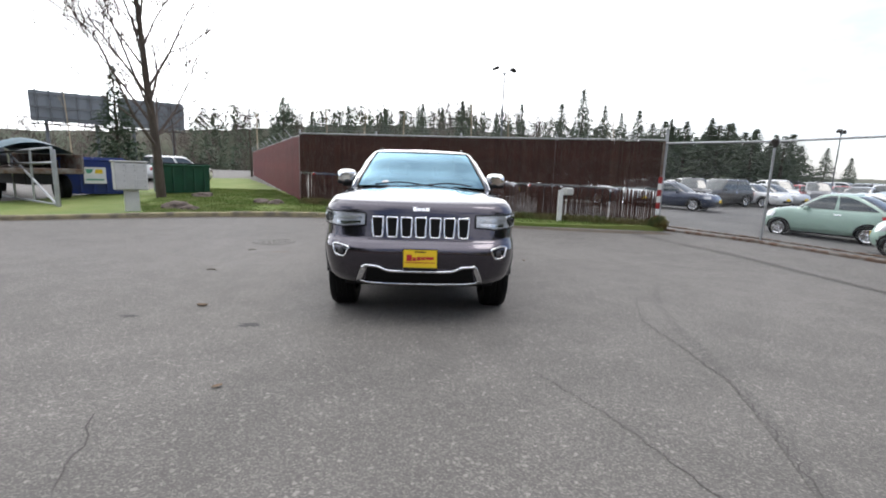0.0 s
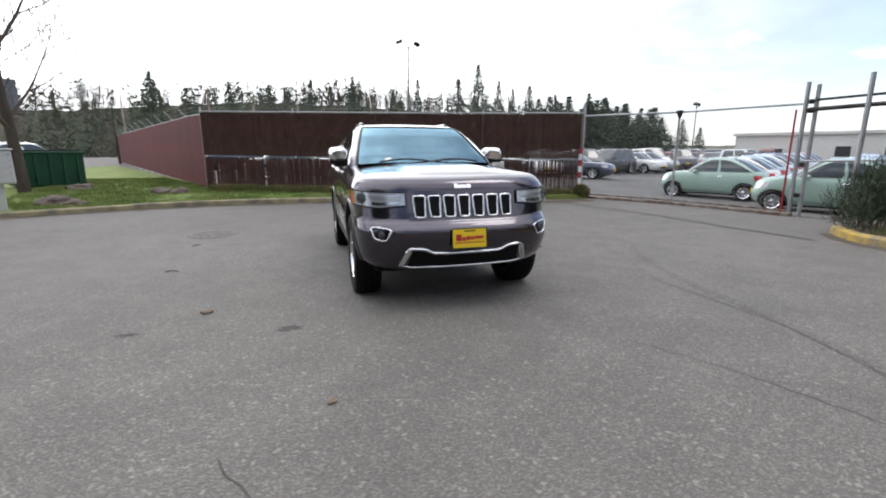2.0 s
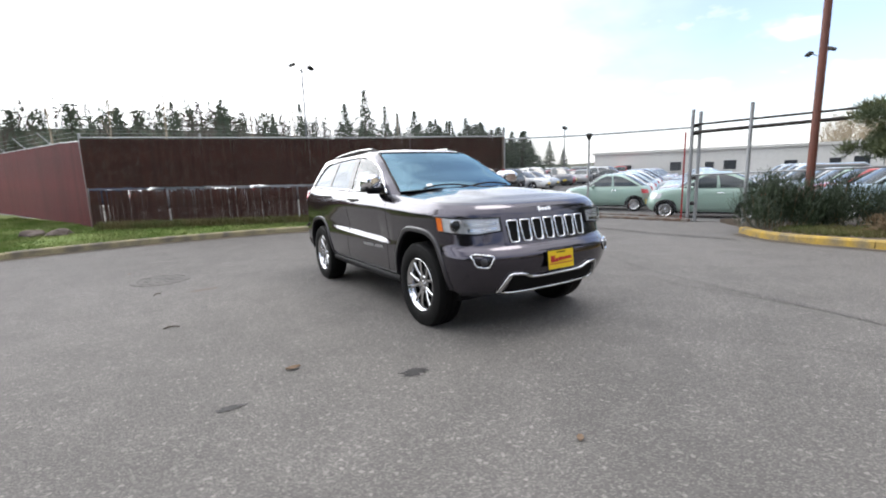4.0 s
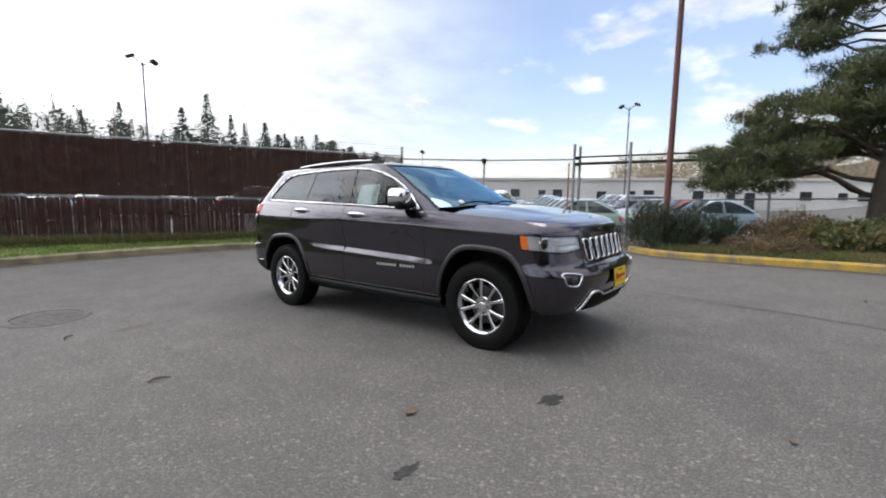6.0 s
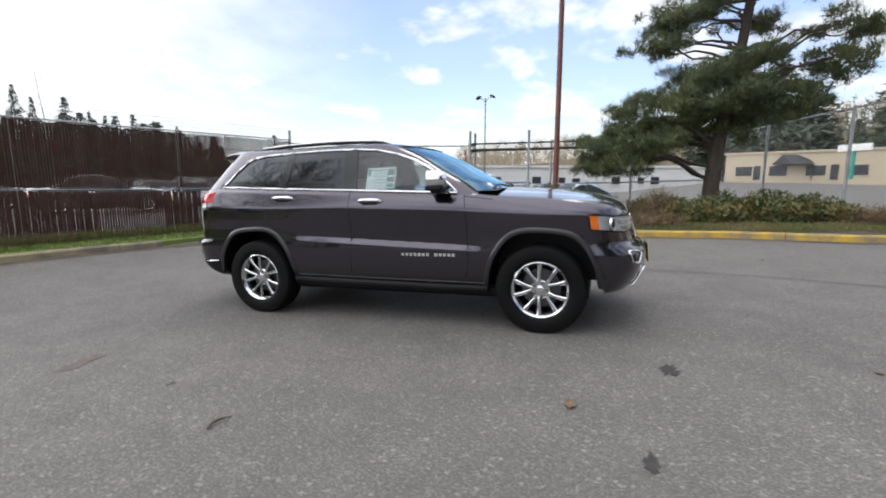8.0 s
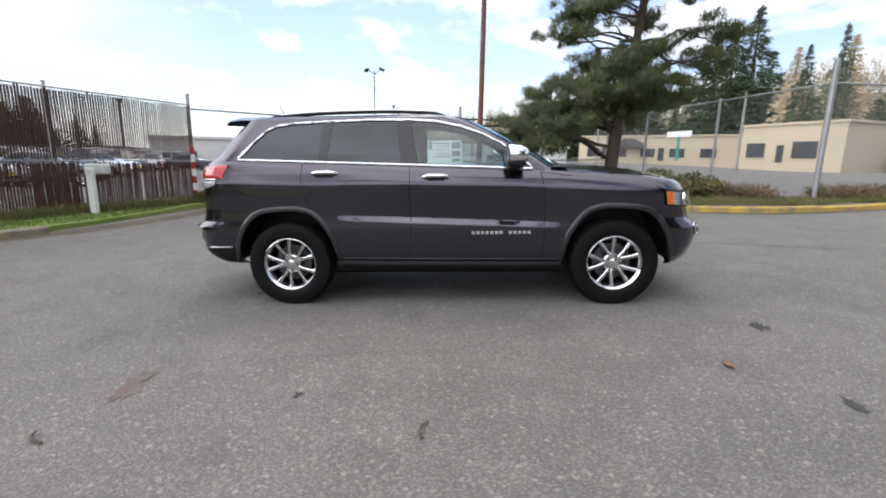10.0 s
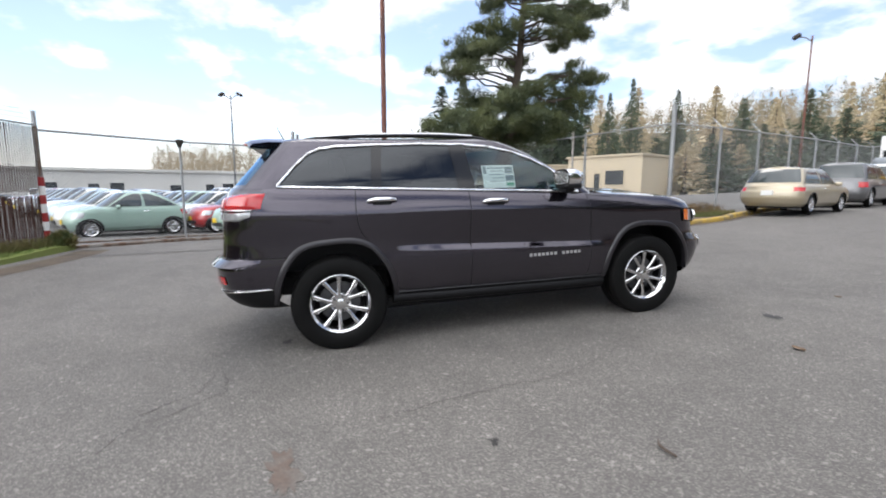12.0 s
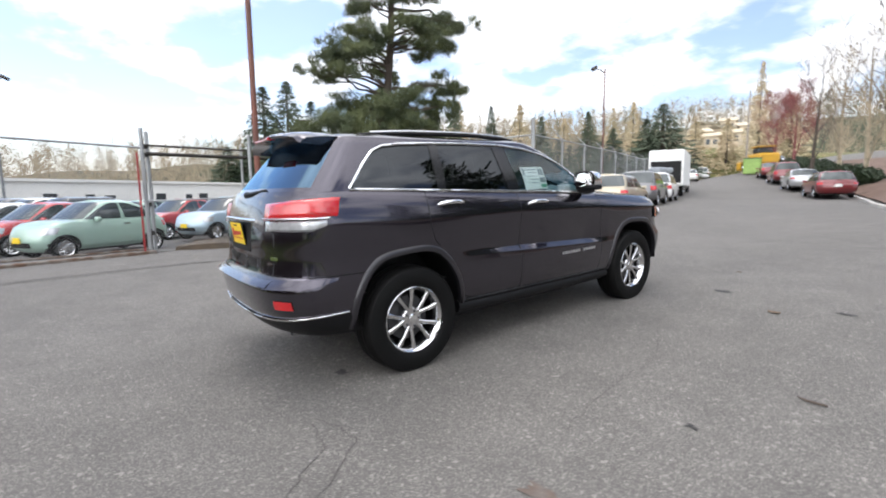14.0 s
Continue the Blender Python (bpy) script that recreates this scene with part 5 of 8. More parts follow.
def mesh_wire(parent, a, b, low, high, cell=0.075, r=0.0022, name="chain_link", mt="wire", label="woven galvanised wire"):
    """Chain link: crossing diagonal wires between two heights above the ground."""
    L_ = math.dist(a, b)
    h = high - low
    vs, fs = [], []
    tx, ty = (b[0] - a[0]) / L_, (b[1] - a[1]) / L_
    k = int((L_ + h) / cell)
    for d in (1, -1):
        for i in range(k):
            s0 = i * cell - (h if d > 0 else 0)
            s1 = s0 + h * d
            z0, z1 = low, high
            if s1 < s0:
                s0, s1, z0, z1 = s1, s0, z1, z0
            if s0 < 0:
                z0 += (z1 - z0) * (-s0) / (s1 - s0)
                s0 = 0
            if s1 > L_:
                z1 -= (z1 - z0) * (s1 - L_) / (s1 - s0)
                s1 = L_
            if s1 - s0 < 0.02:
                continue
            o = len(vs)
            for s_, z in ((s0, z0), (s1, z1)):
                x, y = a[0] + tx * s_, a[1] + ty * s_
                g_ = H(x, y)
                for dx, dz in ((-r, 0), (r * 0.5, r), (r * 0.5, -r)):
                    vs.append((x - ty * (dx + d * 0.002), y + tx * (dx + d * 0.002), g_ + z + dz))
            fs += [(o, o + 1, o + 4, o + 3), (o + 1, o + 2, o + 5, o + 4), (o + 2, o, o + 3, o + 5)]
    return tagged(raw(name, vs, fs, M[mt], parent), label, kind="stuff")


def post(parent, x, y, h, r=0.04, mt="galv", name="post", cap=True):
    b = Build()
    g_ = H(x, y)
    prof = [(x, y, g_ - 0.15), (x, y, g_ + h)] + ([(x, y, g_ + h + 0.02), (x, y, g_ + h + 0.035)] if cap else [])
    b.tube(prof, [r, r] + ([r * 1.05, r * 0.4] if cap else []), 10)
    return b.obj(name, M[mt], parent, smooth=50)


def rail(parent, pts, r=0.022, mt="galv", name="rail", n=8):
    b = Build()
    b.tube(pts, r, n)
    return b.obj(name, M[mt], parent, smooth=60)


FA, FB = (-4.62, 11.5), (7.2, 7.3)
FAR_RED = (-18.3, 44.7)


def slat_mesh(w, h, t, ragged, seed):
    """One thin plastic slat, a shallow channel, its top end worn."""
    rng = random.Random(seed)
    z1, z2 = h - ragged * rng.random(), h - ragged * rng.random()
    vs = [(-w / 2, 0, 0), (-w / 4, -t, 0), (w / 4, -t, 0), (w / 2, 0, 0), (-w / 2, 0, z1), (-w / 4, -t, (z1 * 3 + z2) / 4), (w / 4, -t, (z1 + z2 * 3) / 4), (w / 2, 0, z2),
          (-w / 2, t * 0.6, 0), (w / 2, t * 0.6, 0), (-w / 2, t * 0.6, z1), (w / 2, t * 0.6, z2)]
    fs = [(0, 1, 5, 4), (1, 2, 6, 5), (2, 3, 7, 6), (8, 0, 4, 10), (3, 9, 11, 7), (9, 8, 10, 11), (4, 5, 6, 7, 11, 10)]
    return vs, fs


def brown_fence():
    root = tagged(new("slatted_fence"), "tall brown slatted chain-link fence with a gap halfway up", "fence")
    rng = random.Random(11)
    L_ = math.dist(FA, FB)
    ang = math.atan2(FB[1] - FA[1], FB[0] - FA[0])
    ups, lows, pickets = [], [], []
    for k in range(5):
        for store, h, rag, nm in ((ups, 1.40, 0.05, "slat"), (lows, 1.11, 0.05, "slat"), (pickets, 1.11, 0.06, "slat")):
            me = bpy.data.meshes.new(nm)
            me.from_pydata(*[slat_mesh(0.0545 if store is ups else 0.050 if store is lows else 0.041, h - (rng.random() * rag if store is not ups else 0), 0.004, 0.03, k + 20)[i] if i != 1 else [] for i in (0, 1)], slat_mesh(0.036, h, 0.004, 0.03, k + 20)[1])
            me.materials.append(M["slat"])
            store.append(me)
    n = int(L_ / 0.0525)
    for i in range(n):
        s_ = (i + 0.5) * L_ / n
        x, y = FA[0] + (FB[0] - FA[0]) * s_ / L_, FA[1] + (FB[1] - FA[1]) * s_ / L_
        g_ = H(x, y) + 0.08
        lean = rng.gauss(0, 0.12)
        o = new("slat", ups[rng.randrange(5)])
        o.parent = root
        o.matrix_basis = Matrix.Translation((x, y, g_ + 1.16 + rng.gauss(0, 0.012))) @ Matrix.Rotation(ang + radians(24 + rng.gauss(0, 3)), 4, "Z") @ Matrix.Rotation(radians(lean), 4, "Y")
        if rng.random() < 0.03:
            continue
        o = new("slat", (lows if s_ < 0.60 * L_ or 0.71 * L_ < s_ < 0.79 * L_ else pickets)[rng.randrange(5)])
        o.parent = root
        o.matrix_basis = Matrix.Translation((x, y, g_ + 0.02 + rng.gauss(0, 0.015))) @ Matrix.Rotation(ang, 4, "Z") @ Matrix.Rotation(radians(lean + rng.gauss(0, 0.5)), 4, "Y")
    for x, y in straight(FA, FB, 3.0)[:-1]:
        post(root, x, y + 0.06, 2.75, 0.035)
    rail(root, [at_ground(x, y, 2.66) for x, y in straight(FA, FB, 1.5)], 0.021)
    rail(root, [at_ground(x, y + 0.01, 1.20) for x, y in straight(FA, FB, 1.5)], 0.006, "wire", "tension_wire", 5)
    for k, up in enumerate((2.78, 2.88, 2.98)):
        rail(root, [at_ground(x, y + 0.05 + 0.08 * k, up) for x, y in straight(FA, FB, 1.5)], 0.004, "wire", "barbed_wire", 4)
    mesh_wire(root, (FA[0], FA[1] - 0.03), (FB[0], FB[1] - 0.03), 0.12, 2.62, 0.07, 0.0020, mt="rusty", label="woven rusty brown wire")
    return root


def red_fence():
    root = tagged(new("red_fence"), "long red slatted fence running back beside the lawn", "fence")
    L_ = math.dist(FA, FAR_RED)
    ang = math.atan2(FAR_RED[1] - FA[1], FAR_RED[0] - FA[0])
    rng = random.Random(4)
    me = bpy.data.meshes.new("slat")
    me.from_pydata(slat_mesh(0.121, 2.45, 0.005, 0.02, 3)[0], [], slat_mesh(0.121, 2.45, 0.005, 0.02, 3)[1])
    me.materials.append(M["red_slat"])
    n = 295
    for i in range(n):
        s_ = (i + 0.5) * L_ / n
        x, y = FA[0] + (FAR_RED[0] - FA[0]) * s_ / L_, FA[1] + (FAR_RED[1] - FA[1]) * s_ / L_
        o = new("slat", me)
        o.parent = root
        o.matrix_basis = Matrix.Translation((x, y, H(x, y) + 0.10 + rng.gauss(0, 0.008))) @ Matrix.Rotation(ang + math.pi, 4, "Z")
    for x, y in straight(FA, FAR_RED, 3.0)[1:]:
        p = post(root, x + 0.07, y + 0.03, 2.62, 0.03)
        rail(root, [at_ground(x + 0.07, y + 0.03, 2.6), at_ground(x - 0.2, y - 0.1, 2.95)], 0.015, "galv", "outrigger")
    rail(root, [at_ground(x + 0.03, y, 2.56) for x, y in straight(FA, FAR_RED, 2.0)], 0.02)
    for k in range(3):
        rail(root, [at_ground(x + 0.0 - 0.08 * k, y - 0.03 * k, 2.7 + 0.11 * k) for x, y in straight(FA, FAR_RED, 3.0)], 0.004, "wire", "barbed_wire", 4)
    return root


brown_fence()
red_fence()
CP, G1, G2 = (8.75, 4.95), (9.64, 2.2), (8.25, 0.11)


def gate():
    root = tagged(new("sliding_gate"), "chain-link sliding gate across the car lot entrance, closed", "gate")
    for a, b_ in ((FB, CP), (CP, G1)):
        mesh_wire(root, a, b_, 0.10, 2.52, 0.085, 0.0018)
        rail(root, [at_ground(*a, 2.56), at_ground(*b_, 2.56)], 0.028, "galv", "top_rail")
        rail(root, [at_ground(*a, 0.12), at_ground(*b_, 0.12)], 0.022, "rusty", "bottom_rail")
    p = post(root, *CP, 2.55, 0.03)
    b = Build()
    b.lathe([(0.03, 2.40), (0.10, 2.56), (0.10, 2.60), (0.02, 2.62)], pose(CP[0], CP[1], H(*CP)), 12)
    b.obj("roller_bracket", M["dark_pipe"], root, smooth=40)
    for dx, dy, h, mt in ((0, 0, 3.0, "galv"), (0.16, -0.12, 2.95, "galv")):
        post(root, G1[0] + dx, G1[1] + dy, h, 0.045, mt)
    post(root, G1[0] - 0.1, G1[1] + 0.12, 2.4, 0.022, "red_paint")
    for z in (0.5, 1.2, 2.4, 2.6):
        b = Build()
        b.box((-0.05, -0.05, -0.05), (0.05, 0.05, 0.05), pose(G1[0] + 0.08, G1[1] - 0.06, H(*G1) + z, 0, 0, 40), 0.012)
        b.obj("roller", M["dark_pipe"], root, smooth=30)
    # striped end post
    sp = new("striped_post")
    sp.parent = root
    x, y = FB
    g_ = H(x, y)
    Build().tube([(x + 0.05, y, g_ - 0.1), (x + 0.05, y, g_ + 2.95)], 0.045, 12).obj("shaft", M["galv"], sp, smooth=50)
    for k in range(8):
        Build().tube([(x - 0.04, y - 0.06, g_ + 0.05 + 0.19 * k), (x - 0.04, y - 0.06, g_ + 0.05 + 0.19 * (k + 1))], 0.055, 12).obj("stripe", M["red_paint" if k % 2 else "white_paint"], sp, smooth=50)
    Build().tube([(x - 0.04, y - 0.06, g_ + 1.58), (x - 0.04, y - 0.06, g_ + 2.62)], 0.035, 10).obj("shaft", M["rusty"], sp, smooth=50)
    return root


gate()
# gate track and the worn lines of its wheels on the asphalt
trk = Build()
for a, b_ in ((FB, CP), (CP, G1)):
    trk.box((0, -0.09, -0.05), (math.dist(a, b_), 0.09, 0.075), pose(a[0] - 0.05, a[1] - 0.1, (H(*a) + H(*b_)) / 2, 0, 0, math.degrees(math.atan2(b_[1] - a[1], b_[0] - a[0]))), 0.02)
tagged(trk.obj("gate_sill", M["rusty"]), "low rusty steel and concrete sill under the gate", "sill", kind="structure")
for line in ([(6.0, 6.1), (6.15, 5.0), (6.5, 2.8), (6.45, 0.7), (6.3, -0.7)], [(5.85, 5.9), (6.02, 4.6), (6.36, 2.6), (6.32, 0.6), (6.2, -0.8)]):
    tagged(strip(smooth_line(line, 0.5), 0.035, 0.005, "seam", M["crack"]), "dark seam in the asphalt beside the gate", "seam", kind="structure")


def pipe_barrier():
    root = tagged(new("pipe_barrier"), "steel posts carrying two long dark pipes beside the gate", "barrier")
    far = (12.3, -5.2)
    for x, y in straight(G1, far, 2.6)[1:]:
        post(root, x, y, 2.75, 0.035)
    for up, r in ((2.62, 0.028), (2.42, 0.045)):
        rail(root, [at_ground(x, y - 0.07, up + 0.0) for x, y in (G1, far)], r, "dark_pipe", "pipe")
    rail(root, [at_ground(x, y + 0.07, 1.28) for x, y in (G1, far)], 0.022)
    mesh_wire(root, G1, far, 0.08, 1.26, 0.085, 0.0018)
    return root


pipe_barrier()
lone = tagged(new("fence_post"), "tall bare galvanised fence post at the bed's edge", "post")
post(lone, *G2, 2.72, 0.04)

KC = (7.1, -8.9)


def street_fence():
    root = tagged(new("street_fence"), "tall galvanised chain-link fence with barbed wire arms along the street", "fence")
    end, side = (23.0, -55.0), (16.6, -6.0)
    post(root, *KC, 3.45, 0.065)
    for line, skip in ((straight(KC, end, 3.05)[1:], 0), (straight(KC, side, 3.1)[1:], 0)):
        for x, y in line:
            post(root, x, y, 2.95, 0.042)
    for x, y in straight(KC, end, 3.05)[1:]:
        rail(root, [at_ground(x, y, 2.95), at_ground(x + 0.28, y + 0.1, 3.28)], 0.018, "galv", "outrigger")
    for b_ in (end, side):
        rail(root, [at_ground(x, y, 2.92) for x, y in straight(KC, b_, 4.0)], 0.024)
    for k in range(3):
        rail(root, [at_ground(x + 0.09 * (k + 1), y + 0.03 * (k + 1), 2.96 + 0.1 * (k + 1)) for x, y in straight(KC, end, 6.0)], 0.004, "wire", "barbed_wire", 4)
    for pts in (straight(KC, end, 12.0), straight(KC, side, 10.0)):
        for a, b_ in zip(pts, pts[1:]):
            mesh_wire(root, a, b_, 0.06, 2.9, 0.085, 0.0024)
    return root


street_fence()


def light_pole(x, y, h, label, mt="lamp_grey", heads=2, r=0.07, ang=0.0):
    root = tagged(new("street_lamp"), label, "lamp post")
    g_ = H(x, y)
    b = Build()
    b.tube([(x, y, g_ - 0.2), (x, y, g_ + h * 0.5), (x, y, g_ + h)], (r, r * 0.8, r * 0.6), 10)
    b.obj("shaft", M[mt], root, smooth=50)
    for k in range(heads):
        s_ = -1 if k else 1
        d = Vector((math.cos(ang) * s_, math.sin(ang) * s_, 0))
        p = Vector((x, y, g_ + h))
        if heads:
            Build().tube([p - Vector((0, 0, 0.25)), p + d * 0.25 - Vector((0, 0, 0.05)), p + d * 0.5 + Vector((0, 0, 0.05))], 0.03, 8).obj("arm", M["lamp_grey"], root, smooth=50)
            q = p + d * 0.62 + Vector((0, 0, 0.08))
            Build().box((-0.19, -0.17, -0.09), (0.19, 0.17, 0.09), Matrix.Translation(q) @ Matrix.Rotation(ang, 4, "Z") @ Matrix.Rotation(0.5 * s_, 4, "Y"), 0.05).obj("lamp_head", M["dark_pipe"], root, smooth=40)
    return root


light_pole(9.8, -0.5, 15.0, "tall rust-red steel pole standing in the planting bed", "pole", 0, 0.09)
light_pole(5.0, 23.2, 7.6, "floodlight mast with two heads behind the brown fence", ang=0.3)
light_pole(30.5, 7.0, 8.0, "slim lamp mast with small heads over the car lot", ang=1.3)
light_pole(13.2, -22.4, 8.2, "rust-coloured lamp post beside the street fence", "pole", 1, 0.065, 0.6)
light_pole(33.0, 29.0, 5.6, "floodlight mast in the far car lot", ang=0.6)


# ---- trees ----
def blades(rng, centres, spread, n, size, wide, up=0.3, flat=1.0, lean=None):
    """Thin leaf blades strewn round the centres: arrays of points and triangles."""
    c = np.repeat(np.asarray(centres, float), n, axis=0)
    k = len(c)
    sp = np.repeat(np.broadcast_to(np.asarray(spread, float).reshape(-1, 1) if np.ndim(spread) else np.full((len(centres), 1), spread), (len(centres), 1)), n, axis=0)
    g_ = rng.normal(size=(k, 3))
    g_ /= np.linalg.norm(g_, axis=1, keepdims=True) + 1e-9
    g_ *= rng.random((k, 1)) ** 0.45
    p = c + g_ * sp * np.array([1, 1, flat])
    d = g_ * 0.6 + rng.normal(size=(k, 3)) * 0.6 + np.array([0, 0, up])
    if lean is not None:
        d += np.repeat(np.asarray(lean, float), n, axis=0)
    d /= np.linalg.norm(d, axis=1, keepdims=True) + 1e-9
    s_ = np.cross(d, rng.normal(size=(k, 3)))
    s_ /= np.linalg.norm(s_, axis=1, keepdims=True) + 1e-9
    ln = size * (0.6 + 0.8 * rng.random((k, 1)))
    w = wide * (0.6 + 0.8 * rng.random((k, 1)))
    v = np.stack([p - s_ * w / 2, p + s_ * w / 2, p + d * ln + s_ * w * 0.25, p + d * ln - s_ * w * 0.25], axis=1).reshape(-1, 3)
    f = np.arange(4 * k).reshape(-1, 4)
    return v, f


def join(parts):
    vs, fs, o = [], [], 0
    for v, f in parts:
        vs.append(v)
        fs.append(f + o)
        o += len(v)
    return np.concatenate(vs), np.concatenate(fs)


def bare_limbs(rng, h, r, levels, spread, b, first=0.25, kids=(3, 5), lift=0.25, sides=5, lean=0.0, thin=0.62, reach=0.40, more=4, stem=None):
    """A leafless tree's limbs, each thinner than the last."""
    ends = []

    def grow(p, d, length, rad, lev):
        n = 5 if lev == 0 else 3
        pts, rs = [p], [rad]
        q, dd = Vector(p), Vector(d)
        for i in range(n):
            jit = 0.018 if lev == 0 else 0.15
            dd = (dd + Vector((rng.gauss(0, jit), rng.gauss(0, jit), rng.gauss(0, 0.05) + (0.08 if lev else 0.05)))).normalized()
            q = q + dd * length / n
            pts.append(Vector(q))
            rs.append(rad * (1 - (0.75 if lev == levels else 0.85 if lev < 2 else 0.6) * (i + 1) / n))
        (stem if stem and lev == 0 else b).tube(pts, rs, max(3, sides - lev), caps=False)
        if lev == levels:
            ends.append(q)
            return
        k = rng.randint(*kids) + (more if lev == 0 else 0)
        for j in range(k):
            t = (first if lev == 0 else 0.2) + (1 - (first if lev == 0 else 0.2)) * (j + rng.random()) / k
            i = min(int(t * n), n - 1)
            base = pts[i].lerp(pts[i + 1], t * n - i)
            a = j * 2.4 + rng.random()
            dr = (pts[i + 1] - pts[i]).normalized()
            o1 = dr.cross(Vector((0.3, 0.2, 1)) if abs(dr.z) < 0.9 else Vector((1, 0, 0))).normalized()
            o2 = dr.cross(o1)
            out = (o1 * math.cos(a) + o2 * math.sin(a)) * spread + dr * (0.6 + 0.3 * t) + Vector((0, 0, lift))
            grow(base, out.normalized(), length * (0.60 if lev else reach) * (1.15 - 0.6 * t) * rng.uniform(0.75, 1.25), max(rs[i] * thin * (0.62 if lev == 0 else 0.75), r * 0.05), lev + 1)
    grow(Vector((0, 0, -0.2)), Vector((lean, 0, 1)), h, r, 0)
    return ends


def fir_mesh(seed, h, r, n_whorl=30, arms=8, per=13, size=0.28):
    rng = np.random.default_rng(seed)
    cs, ln = [], []
    for i in range(n_whorl):
        t = i / (n_whorl - 1)
        z = h * (0.10 + 0.88 * t)
        for j in range(arms):
            rr = r * (1 - t) ** 0.9 * rng.uniform(0.5, 1.15) + 0.04
            z = h * (0.08 + 0.90 * (t + rng.uniform(-0.6, 0.6) / n_whorl))
            a = 2 * math.pi * (j + rng.random()) / arms
            for q in (0.35, 0.6, 0.85, 1.0):
                cs.append((rr * q * math.cos(a), rr * q * math.sin(a), z - 0.22 * rr * q * q))
                ln.append((math.cos(a) * 0.9, math.sin(a) * 0.9, -0.35))
    cs, ln = np.array(cs), np.array(ln)
    parts = []
    for lo_, hi_, k in ((0, 0.35, 1.0), (0.35, 0.6, 0.8), (0.6, 0.8, 0.6), (0.8, 2, 0.42)):
        pick = (cs[:, 2] / h >= lo_) & (cs[:, 2] / h < hi_)
        parts.append(blades(rng, cs[pick], (0.13 * r + 0.04) * k, max(2, per // 4) + 1, size * 1.2 * k, size * 0.40 * k, 0.0, 0.5, ln[pick]))
    v, f = join(parts)
    return v, f


FIRS = {}


def fir(x, y, h, r, label, seed=0, mt="fir", z=None, group=""):
    """A fir or spruce: a tapered trunk and drooping tiers of needles."""
    key = (seed % 4, mt)
    if key not in FIRS:
        v, f = fir_mesh(seed % 4 + 5, 9.0, 2.0)
        FIRS[key] = raw("crown", v, f, M[mt]).data
        bpy.data.objects.remove(bpy.data.objects[[o.name for o in bpy.data.objects if o.data == FIRS[key]][0]])
        b = Build()
        b.tube([(0, 0, -0.3), (0, 0, 3), (0, 0, 6), (0, 0, 9.0)], (0.17, 0.12, 0.07, 0.02), 7, caps=False)
        FIRS[key + ("t",)] = b.obj("trunk", M["bark"]).data
        bpy.data.objects.remove([o for o in bpy.data.objects if o.data == FIRS[key + ("t",)]][0])
    root = tagged(new("conifer_tree"), label, "tree", group)
    root.matrix_basis = Matrix.Translation((x, y, H(x, y) if z is None else z)) @ Matrix.Rotation(seed * 1.3, 4, "Z") @ Matrix.Diagonal((r / 1.45, r / 1.45, h / 9.0, 1))
    for nm, me in (("trunk", FIRS[key + ("t",)]), ("crown", FIRS[key])):
        o = new(nm, me)
        o.parent = root
    return root


